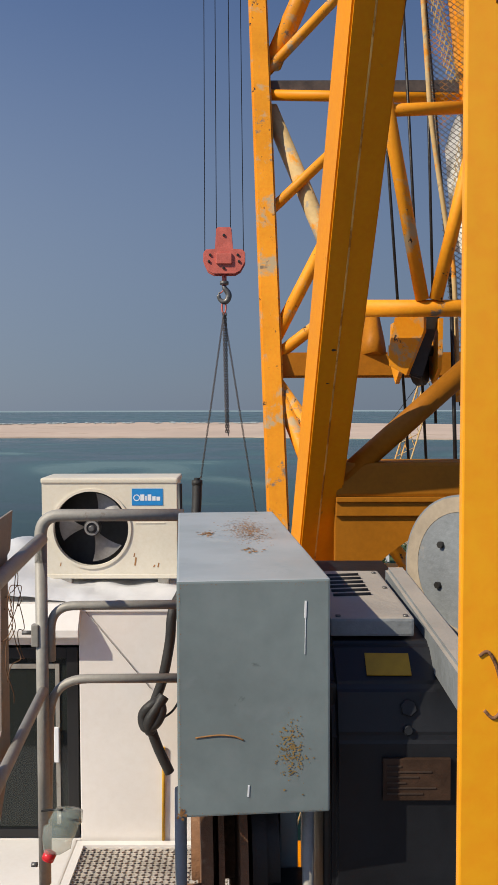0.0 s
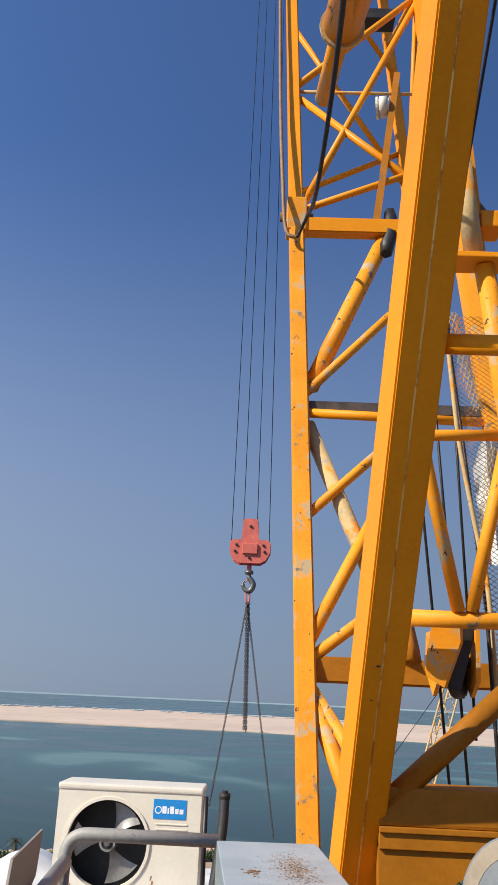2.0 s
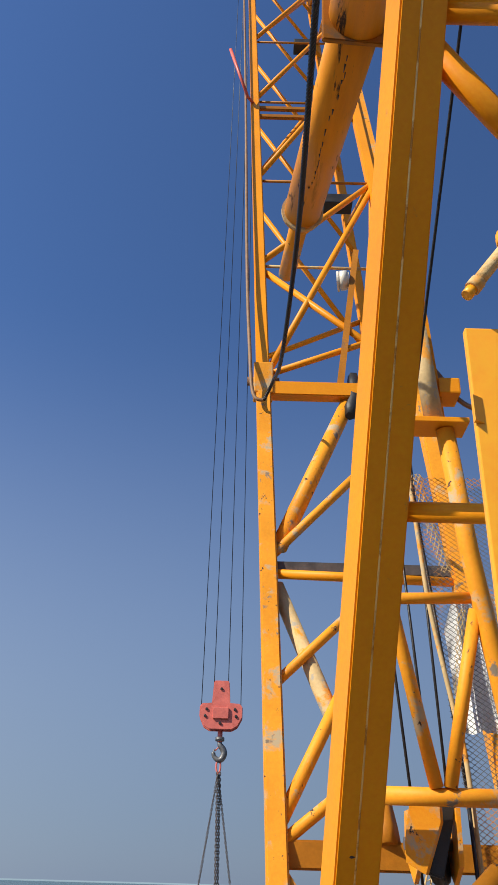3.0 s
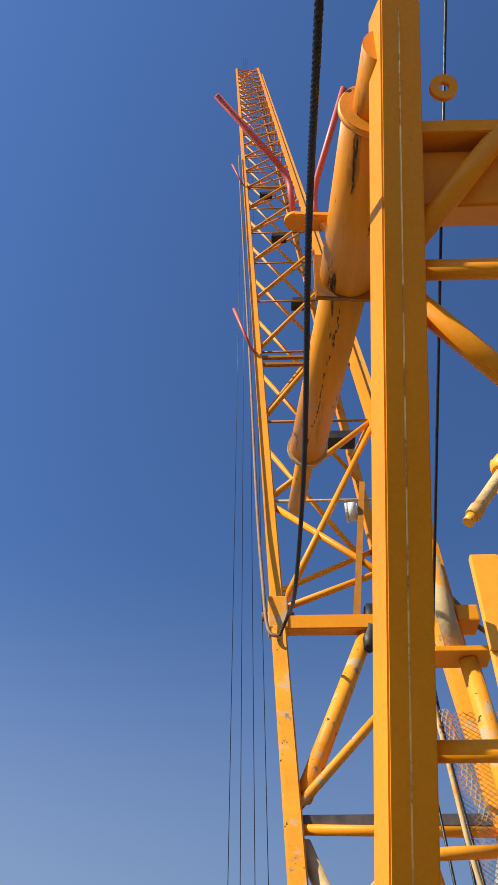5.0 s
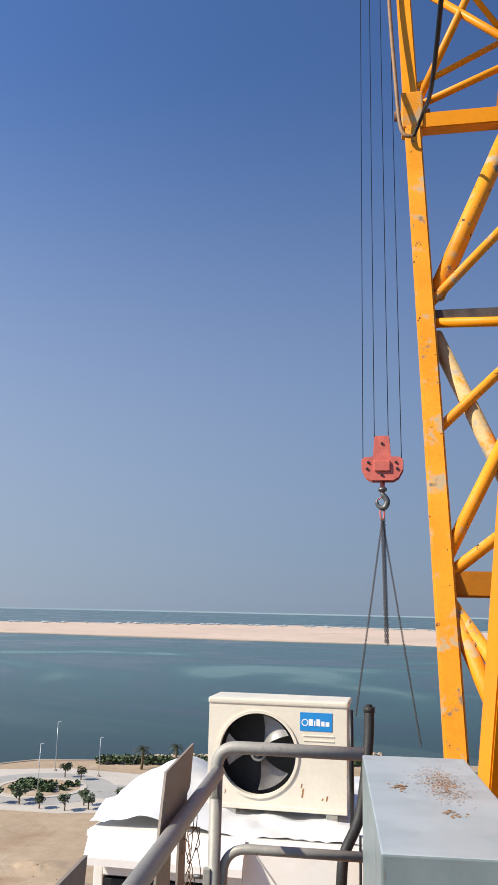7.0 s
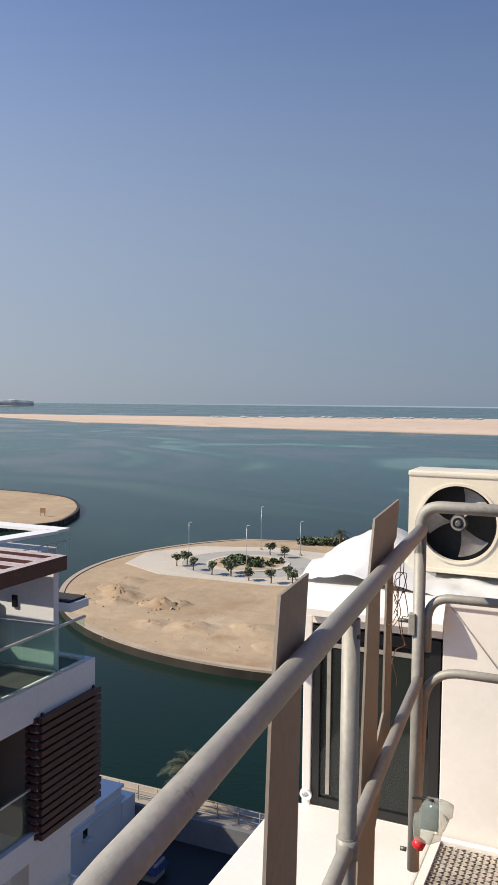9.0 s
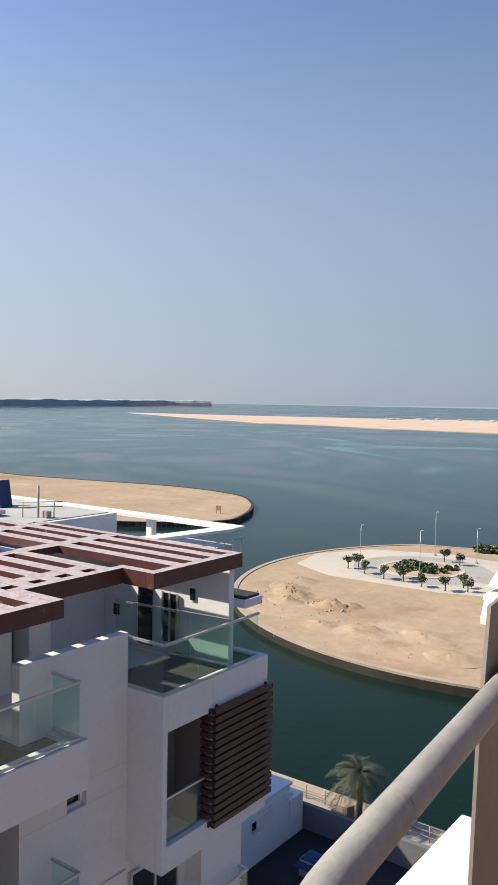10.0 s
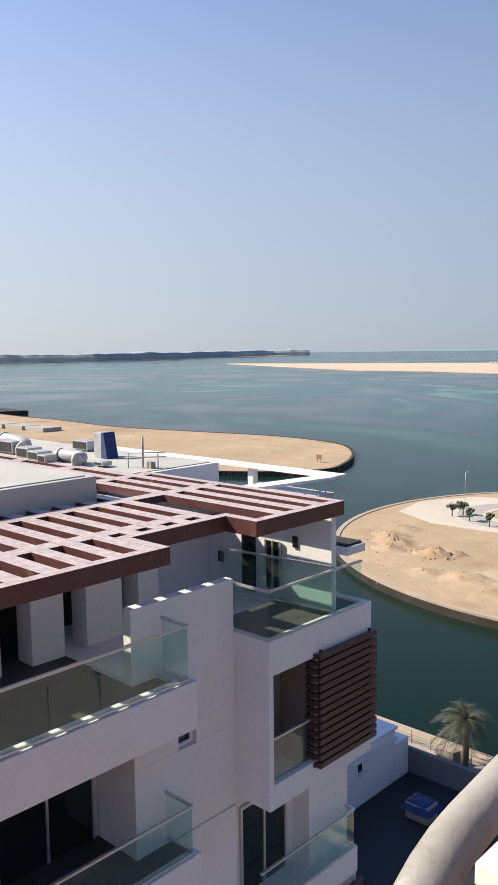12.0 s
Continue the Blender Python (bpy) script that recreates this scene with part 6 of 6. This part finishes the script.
# corner post and the cross rails towards the cover box
cr = thing("cross_rail", (-0.69, 2.7, -1.6), "grey tube rail with curved ends between corner post and cover", "guard rail")
part("post", tube([(-0.697, 2.70, -1.62), (-0.697, 2.70, -0.44)], 0.0205, 20), M_RAIL, cr)
part("top_rail", tube(bend([(-0.697, 2.70, -0.52), (-0.697, 2.70, -0.362), (-0.22, 2.70, -0.362)], 0.11, 9), 0.0205, 20), M_RAIL, cr)
part("mid_rail", tube(bend([(-0.672, 2.72, -0.86), (-0.672, 2.72, -0.672), (-0.22, 2.72, -0.668)], 0.10, 9), 0.0155, 16), M_RAIL, cr)
part("mid_rail", tube(bend([(-0.70, 2.73, -1.6), (-0.675, 2.72, -0.922), (-0.22, 2.72, -0.92)], 0.13, 9), 0.0155, 16), M_RAIL, cr)
part("clamp", box(-0.727, -0.703, 2.674, 2.70, -0.80, -0.725, 0.004), M_RAIL, cr)
part("clamp_bolt", tube([(-0.76, 2.69, -0.755), (-0.73, 2.69, -0.755)], 0.007, 8), M_STEEL, cr)
part("foot_bolt", tube([(-0.74, 2.69, -1.55), (-0.72, 2.69, -1.55)], 0.008, 8), M_STEEL, cr)


def tangled_wire():
    rnd = random.Random(17)
    t = thing("tangled_wire", (-0.66, 2.26, -0.75), "tangle of thin rusty tie wire on the rail", "wire")
    for k in range(5):
        pts = [V(-0.65, 2.26, -0.5)]
        for i in range(9):
            pts.append(pts[-1] + V(rnd.uniform(-0.02, 0.012), rnd.uniform(-0.035, 0.03), rnd.uniform(-0.075, 0.03)))
        part("strand", tube(curve_pts(pts, 5), 0.0013, 5), M_RUST, t)


tangled_wire()

# plastic bottle tied to the post
bt = thing("plastic_bottle", (-0.62, 2.66, -1.60), "crumpled clear plastic bottle with red cap tied to the post", "bottle")
bd0, bd1 = V(-0.60, 2.66, -1.345), V(-0.66, 2.62, -1.475)
ax = bd1 - bd0
prof = [(0, 0.012), (0.02, 0.04), (0.10, 0.047), (0.22, 0.043), (0.32, 0.049), (0.42, 0.044), (0.55, 0.050), (0.72, 0.048), (0.86, 0.035), (0.95, 0.02), (1.0, 0.018)]
part("bottle", tube([bd0 + ax * k + V(0.004 * math.sin(k * 19), 0, 0.003 * math.cos(k * 23)) for k, r in prof], [r * 1.06 for k, r in prof], 22), M_PET, bt)
part("cap", disc(bd1 + ax * 0.04, ax, 0.021, 0.03, 20, 0.003), M_CAP, bt)
part("tie", tube([(-0.70, 2.68, -1.36), (-0.66, 2.66, -1.345), (-0.62, 2.63, -1.33)], 0.004, 6), M_BLACK, bt)

# ---------- operator's cab ----------
cab = thing("operator_cab", (-1.2, 4.6, -2.3), "white operator's cab with a dark sliding window and sheeted roof", "cab")
WY = 4.05
part("wall", box(-0.86, -0.20, WY, WY + 0.06, -2.28, -1.03, 0.006), M_WHITE, cab)
part("wall", box(-1.60, -1.552, WY, WY + 0.06, -2.28, -1.16, 0.006), M_WHITE, cab)
part("wall", box(-1.552, -0.86, WY, WY + 0.06, -2.28, -2.20, 0.004), M_WHITE, cab)
part("wall", box(-1.552, -0.86, WY, WY + 0.06, -1.20, -1.03, 0.004), M_WHITE, cab)
part("side_wall", box(-1.60, -1.54, WY + 0.06, 5.6, -2.28, -1.03, 0.006), M_WHITE, cab)
part("side_wall", box(-0.26, -0.20, WY + 0.06, 5.6, -2.28, -1.03, 0.006), M_WHITE, cab)
part("back_wall", box(-1.54, -0.26, 5.54, 5.6, -2.28, -1.03, 0.006), M_WHITE, cab)
part("floor", box(-1.6, -0.2, WY + 0.06, 5.54, -2.30, -2.24), M_DARKROOM, cab)
part("roof", box(-1.64, -0.16, WY - 0.015, 5.7, -1.03, -1.0, 0.006), M_WHITE, cab)
wd = part("window", box(-1.545, -1.505, WY + 0.005, WY + 0.04, -2.195, -1.215, 0.003), M_BLACK, cab, "black framed sliding window")
part("stile", box(-0.925, -0.868, WY + 0.005, WY + 0.04, -2.195, -1.215, 0.003), M_BLACK, wd)
part("head", box(-1.505, -0.925, WY + 0.005, WY + 0.04, -1.27, -1.215, 0.003), M_BLACK, wd)
part("sill", box(-1.505, -0.925, WY + 0.005, WY + 0.04, -2.195, -2.15, 0.003), M_BLACK, wd)
part("pane", box(-1.505, -0.925, WY + 0.02, WY + 0.026, -2.15, -1.27), M_CABGLASS, wd)
for x0 in (-1.47, -0.985):
    part("seal", box(x0, x0 + 0.022, WY + 0.012, WY + 0.02, -2.13, -1.30, 0.002), M_RAIL, wd, "worn grey rubber seal strip")
part("seal", box(-1.448, -0.985, WY + 0.012, WY + 0.02, -1.325, -1.30, 0.002), M_RAIL, wd)
part("latch", box(-0.99, -0.965, WY - 0.01, WY + 0.006, -1.80, -1.62, 0.004), M_PALE, wd, "pale window latch")
# canopy over the window
bm = bmesh.new()
prof = [(WY - 0.02, -0.985), (WY - 0.095, -1.10), (WY - 0.095, -1.135), (WY - 0.005, -1.06)]
rows = [[bm.verts.new((x, y, z)) for y, z in prof] for x in (-1.62, -0.845)]
for i in range(4):
    bm.faces.new((rows[0][i], rows[0][(i + 1) % 4], rows[1][(i + 1) % 4], rows[1][i]))
bm.faces.new(rows[0])
bm.faces.new(rows[1][::-1])
part("canopy", bm, M_WHITE, cab, "sloping white rain canopy")
part("hinge", box(-1.615, -1.59, WY - 0.03, WY, -1.50, -1.30, 0.006), M_PALE, cab)
part("shackle", ring((-1.57, WY - 0.02, -2.14), (0, 1, 0.2), 0.02, 0.034, 0.012, 20), M_PALE, cab)
part("eye_bolt", ring((-1.21, 2.32, -2.19), (1, 0.2, 0), 0.02, 0.032, 0.012, 20), M_STEEL, cab)
# Thin grey diagonal line across the cab wall.
part("thin_wall_line", tube([(-0.83, WY - 0.008, -1.02), (-0.50, WY - 0.008, -1.42)], 0.002, 6), M_RAIL, cab)
part("yellow_cord", tube([(-0.435, WY - 0.012, -1.72), (-0.44, WY - 0.012, -2.2)], 0.008, 8), M_STICKER, cab, "yellow cord on the wall")


def roof_sheet():
    bm = bmesh.new()
    n, m = 40, 26
    g = []
    for i in range(n + 1):
        row = []
        for j in range(m + 1):
            u, v = i / n, j / m
            x, y = -1.66 + 1.48 * u, 4.11 + 1.49 * v
            dome = 0.185 * math.exp(-((x + 1.36) / 0.27) ** 2 - ((y - 4.75) / 0.55) ** 2)
            z = -1.0 + 0.028 + dome * 1.05 + 0.022 * noise.noise((x * 7, y * 7, 0)) + 0.012 * noise.noise((x * 19, y * 15, 3)) - 0.022 * max(0, 1 - v * 9)
            row.append(bm.verts.new((x + 0.012 * noise.noise((x * 5, y * 5, 5)), y, z)))
        g.append(row)
    for i in range(n):
        for j in range(m):
            f = bm.faces.new((g[i][j], g[i + 1][j], g[i + 1][j + 1], g[i][j + 1]))
            f.smooth = True
    solo("roof_sheet", bm, M_SHEET, "rumpled white plastic sheet bulging over the cab roof", "sheeting")


roof_sheet()

# ---------- air conditioner ----------
ac = thing("air_conditioner", (-0.76, 4.55, -0.96), "cream outdoor air conditioner with an open fan and blue sticker", "air conditioner")
AX0, AX1, AY, AZ0, AZ1 = -1.128, -0.395, 4.406, -0.925, -0.405


def ac_front():
    """Front plate with a round opening."""
    bm = bmesh.new()
    c, r, n = V(-0.862, AY, -0.665), 0.205, 48
    inner = [bm.verts.new((c.x + r * math.cos(k * math.tau / n), AY, c.z + r * math.sin(k * math.tau / n))) for k in range(n)]
    back = [bm.verts.new(v.co + Vector((0, 0.035, 0))) for v in inner]
    outer = []
    for k in range(n):
        a = k * math.tau / n
        d = Vector((math.cos(a), math.sin(a)))
        tx = (AX1 - c.x) / d.x if d.x > 1e-6 else ((AX0 - c.x) / d.x if d.x < -1e-6 else 1e9)
        tz = (AZ1 - c.z) / d.y if d.y > 1e-6 else ((AZ0 - c.z) / d.y if d.y < -1e-6 else 1e9)
        t = min(tx, tz)
        outer.append(bm.verts.new((c.x + d.x * t, AY, c.z + d.y * t)))
    for k in range(n):
        j = (k + 1) % n
        bm.faces.new((inner[k], inner[j], outer[j], outer[k]))
        bm.faces.new((inner[k], back[k], back[j], inner[j]))
    for cx_, cz_ in ((AX0, AZ0), (AX1, AZ0), (AX1, AZ1), (AX0, AZ1)):
        near = sorted(range(n), key=lambda k: (outer[k].co - Vector((cx_, AY, cz_))).length)[:2]
        if (outer[near[0]].co - Vector((cx_, AY, cz_))).length > 1e-5:
            bm.faces.new((outer[near[0]], outer[near[1]], bm.verts.new((cx_, AY, cz_))))
    return bm


fp = part("front_panel", ac_front(), M_CREAM, ac)
part("left_panel", box(AX0, AX0 + 0.012, AY + 0.001, AY + 0.27, AZ0, AZ1, 0.004), M_CREAM, ac)
part("right_panel", box(AX1 - 0.012, AX1 + 0.0, AY + 0.001, AY + 0.27, AZ0, AZ1, 0.004), M_CREAM, ac)
part("lid", box(AX0 - 0.006, AX1 + 0.008, AY - 0.008, AY + 0.28, AZ1 - 0.012, AZ1 + 0.018, 0.01), M_CREAM, ac)
part("base_tray", box(AX0 - 0.003, AX1 + 0.003, AY - 0.004, AY + 0.275, AZ0 - 0.014, AZ0 + 0.01, 0.004), M_CREAM, ac)
part("coil", box(AX0 + 0.02, AX1 - 0.02, AY + 0.2, AY + 0.24, AZ0, AZ1), M_COIL, ac, "dark finned coil")
part("fan_ring", ring((-0.862, AY - 0.008, -0.665), (0, 1, 0), 0.204, 0.219, 0.02, 56), M_CREAM, ac)
fan = part("fan", disc((-0.862, AY + 0.05, -0.665), (0, 1, 0), 0.046, 0.05, 28, 0.006), M_COIL, ac, "dusty three-blade fan")
part("hub_ring", ring((-0.862, AY + 0.018, -0.665), (0, 1, 0), 0.030, 0.040, 0.006, 28), M_FAN, fan)
part("hub_nut", disc((-0.862, AY + 0.02, -0.665), (0, 1, 0), 0.016, 0.03, 12, 0.003), M_STEEL, fan)
for k in range(3):
    a0 = math.radians(-62 + 120 * k)
    bm = bmesh.new()
    g = []
    for i in range(9):
        rr = 0.035 + 0.15 * i / 8
        wd_ = 0.22 + 0.55 * (i / 8) ** 0.8
        row = []
        for j in range(7):
            a = a0 + (j / 6 - 0.5) * wd_ * 1.25
            row.append(bm.verts.new((-0.862 + rr * math.cos(a), AY + 0.03 + 0.055 * (j / 6), -0.665 + rr * math.sin(a))))
        g.append(row)
    for i in range(8):
        for j in range(6):
            f = bm.faces.new((g[i][j], g[i + 1][j], g[i + 1][j + 1], g[i][j + 1]))
            f.smooth = True
    part("blade", bm, M_FAN, fan)
lg_ = part("sticker", box(-0.638, -0.47, AY - 0.0025, AY + 0.001, -0.538, -0.446), M_BLUE, ac, "blue sticker with a white mark")
part("mark_ring", ring((-0.612, AY - 0.0035, -0.496), (0, 1, 0), 0.013, 0.018, 0.002, 28), M_PALE, lg_)
for x0, w, h in ((-0.592, 0.022, 0.034), (-0.565, 0.008, 0.026), (-0.552, 0.02, 0.034), (-0.527, 0.018, 0.024), (-0.504, 0.02, 0.022)):
    part("mark_bar", box(x0, x0 + w, AY - 0.0035, AY - 0.0026, -0.512, -0.512 + h), M_PALE, lg_)
for i in range(4):
    z = -0.562 - 0.024 * i
    part("groove", box(-0.62, -0.46, AY - 0.004, AY + 0.001, z - 0.003, z + 0.003, 0.0015), M_CREAM, fp)
for x, z, w, h in ((-0.622, -0.845, 0.014, 0.045), (-0.628, -0.81, 0.01, 0.02), (-0.497, -0.865, 0.012, 0.025), (-0.52, -0.87, 0.012, 0.012), (-1.03, -0.86, 0.008, 0.02)):
    part("rust_chip", beam((x - w * 0.2, AY - 0.0005, z - h / 2), (x + w * 0.3, AY - 0.0005, z + h / 2), w * 0.6, 0.0016, (1, 0, 0), 0.0005), M_RUSTSPOT, fp, "brown chip in the paint")
for x in (-1.0, -0.47):
    ft = part("foot", box(x - 0.03, x + 0.03, AY + 0.0, AY + 0.3, -0.972, -0.938, 0.004), M_RAIL, ac)
    part("foot_bolt", tube([(x, AY + 0.01, -0.99), (x, AY + 0.01, -0.93)], 0.008, 8), M_RUST, ft)

# black sleeve hose with a knot on the cab wall
kc = thing("cable_sleeve", (-0.42, 3.9, -1.9), "thick black cable sleeve knotted on itself against the cab wall", "cable")
part("sleeve", tube(curve_pts([(-0.27, 4.2, -0.40), (-0.275, 4.15, -0.57), (-0.31, 4.05, -0.85), (-0.375, 3.95, -1.0), (-0.39, 3.93, -1.15), (-0.425, 3.92, -1.33), (-0.47, 3.92, -1.46), (-0.49, 3.92, -1.54), (-0.455, 3.92, -1.66), (-0.395, 3.93, -1.80)], 6), 0.025, 16), M_RUBBER, kc)
part("knot", tube(curve_pts([(-0.425, 3.88, -1.42), (-0.475, 3.86, -1.44), (-0.515, 3.865, -1.49), (-0.50, 3.855, -1.545), (-0.45, 3.85, -1.52), (-0.425, 3.86, -1.46), (-0.45, 3.87, -1.42)], 6), 0.026, 14), M_RUBBER, kc)
part("knot_wrap", tube(curve_pts([(-0.415, 3.88, -1.40), (-0.455, 3.85, -1.46), (-0.485, 3.845, -1.52), (-0.48, 3.87, -1.57)], 6), 0.028, 14), M_RUBBER, kc)
part("end", disc((-0.27, 4.2, -0.395), (0, 0, 1), 0.028, 0.05, 16, 0.012), M_RUBBER, kc)
part("thin_cable", tube(curve_pts([(-0.43, 3.9, -1.52), (-0.37, 3.88, -1.47), (-0.33, 3.86, -1.38), (-0.30, 3.86, -1.2), (-0.30, 3.9, -0.9)], 6), 0.006, 8), M_BLACK, kc)
part("pipe", tube([(-0.36, 4.2, -0.40), (-0.355, 4.2, -0.95)], 0.012, 8), M_BLACK, kc)

# ---------- hook block ----------
HY = 20.4
hb = thing("hook_block", (-0.6, HY, 3.2), "red painted crane hook block on four ropes", "hook block")


def plate_outline(pts, y0, y1):
    bm = bmesh.new()
    a = [bm.verts.new((x, y0, z)) for x, z in pts]
    b = [bm.verts.new((x, y1, z)) for x, z in pts]
    bm.faces.new(a)
    bm.faces.new(b[::-1])
    n = len(pts)
    for i in range(n):
        bm.faces.new((a[i], b[i], b[(i + 1) % n], a[(i + 1) % n]))
    bmesh.ops.bevel(bm, geom=bm.edges[:], offset=0.012, segments=2, affect="EDGES")
    return bm


OUT = [(-0.80, 4.36), (-0.77, 4.40), (-0.45, 4.40), (-0.42, 4.36), (-0.40, 3.86), (-0.16, 3.86), (-0.085, 3.78), (-0.085, 3.55), (-0.2, 3.34), (-0.34, 3.26), (-0.88, 3.26), (-1.02, 3.34), (-1.12, 3.55), (-1.12, 3.78), (-1.05, 3.86), (-0.82, 3.86)]
for y in (HY - 0.18, HY + 0.14):
    pl = part("side_plate", plate_outline(OUT, y, y + 0.04), M_RED, hb)
    for x, z in ((-0.61, 4.2), (-0.61, 3.72), (-0.98, 3.56), (-0.24, 3.56), (-0.62, 3.4), (-0.95, 3.72), (-0.27, 3.72)):
        part("bolt", disc((x, y - 0.01, z), (0, 1, 0), 0.035, 0.05, 8, 0.006), M_BLACKSTEEL, pl)
part("front_plate", box(-0.8, -0.42, HY - 0.24, HY - 0.18, 3.5, 3.76, 0.012), M_RED, hb)
for x in (-0.95, -0.27):
    part("sheave", disc((x, HY, 3.6), (0, 1, 0), 0.17, 0.1, 32, 0.02), M_BLACKSTEEL, hb)
part("sheave", disc((-0.61, HY, 4.1), (0, 1, 0), 0.2, 0.1, 32, 0.02), M_BLACKSTEEL, hb)
part("shank", tube([(-0.61, HY, 3.26), (-0.61, HY, 3.0)], 0.06, 14), M_RED, hb)
part("nut", disc((-0.61, HY, 3.06), (0, 0, 1), 0.11, 0.09, 16, 0.01), M_STEEL, hb)
hk = [(-0.61, HY, 3.0), (-0.60, HY, 2.93), (-0.53, HY, 2.84), (-0.50, HY, 2.74), (-0.55, HY, 2.62), (-0.64, HY, 2.60), (-0.73, HY, 2.67), (-0.75, HY, 2.77), (-0.72, HY, 2.84)]
part("hook", tube(curve_pts(hk, 5), [0.05 + 0.028 * math.sin(math.pi * min(1, k / 30)) - (0.03 if k > 34 else 0) for k in range(41)], 14), M_STEEL, hb, "dark steel hook")
part("latch", tube([(-0.59, HY, 2.92), (-0.71, HY, 2.80)], 0.015, 8), M_RED, hb)


def chain(name, a, b, link, r, label, turns=0.0):
    t = thing(name, a, label, "chain", "sling chains")
    link, r = link * 0.8, r * 0.72
    a, b = Vector(a), Vector(b)
    d = (b - a).normalized()
    s = d.cross(Vector((0, 1, 0))).normalized()
    u = d.cross(s)
    n = int((b - a).length / (link * 0.72))
    bm = bmesh.new()
    for i in range(n):
        c = a + d * (link * 0.72 * (i + 0.5))
        w = s if i % 2 == 0 else u
        pts = [c + d * (link / 2 * math.cos(k * math.tau / 8)) + w * (link * 0.3 * math.sin(k * math.tau / 8)) for k in range(9)]
        add_tube(bm, pts, r, 5, cap=False)
    part("chain_run", bm, M_CHAIN, t)


mlink = thing("master_link", (-0.62, HY, 2.3), "red steel master link in the hook", "link")
part("link", tube([(-0.62 + 0.05 * math.sin(k * math.tau / 14), HY, 2.46 - 0.16 * math.cos(k * math.tau / 14)) for k in range(15)], 0.022, 8, cap=False), M_RED, mlink)
chain("sling_chain", (-0.62, HY, 2.32), (-1.30, HY, -2.4), 0.085, 0.013, "rusty sling chain hanging from the hook")
chain("sling_chain", (-0.62, HY, 2.32), (0.22, HY, -3.0), 0.085, 0.013, "rusty sling chain hanging from the hook")
chain("sling_chain", (-0.58, HY, 2.32), (-0.52, HY, -0.74), 0.11, 0.019, "doubled sling chain hung back on the hook")
chain("sling_chain", (-0.63, HY - 0.05, 2.32), (-0.565, HY - 0.05, -0.70), 0.11, 0.019, "doubled sling chain hung back on the hook")
for x0, z0, x1 in ((-1.09, 3.7, -0.30), (-0.80, 4.1, -0.12), (-0.45, 4.1, 0.06), (-0.13, 3.7, 0.24)):
    solo("hoist_rope", tube([(x0, HY, z0), (APEX.x + (x1 - 0.0) * 0.8, HY + 0.3, 57.0)], 0.0105, 6), M_ROPE, "long thin hoist rope down to the hook block", "wire rope", "hoist ropes")


def far_boom():
    """A slim lattice boom standing far behind the crane."""
    t = thing("lattice_boom", (8.2, 45, -32), "slim pale orange lattice boom standing far off", "crane boom")
    a, b = V(7.6, 45, -6.0), V(10.1, 45, 2.2)
    d = (b - a).normalized()
    s = d.cross(V(0, 1, 0)).normalized()
    cs = [(0.42, 0.0), (-0.42, 0.0), (0.0, 0.7)]
    pts = lambda k, c: a + d * k + s * c[0] + V(0, 1, 0) * c[1]
    L = (b - a).length
    for c in cs:
        part("chord", tube([pts(-26, c), pts(L, c)], 0.05, 6), M_YELDIRT, t)
    k, i = 0.0, 0
    while k < L:
        for c, e in ((cs[0], cs[1]), (cs[1], cs[2]), (cs[2], cs[0])):
            part("brace", tube([pts(k, c), pts(min(L, k + 0.8), e)], 0.025, 5), M_YELDIRT, t)
        k += 0.8
    part("pendant", tube([b, V(5.5, 45, -4)], 0.02, 5), M_ROPE, t)


far_boom()
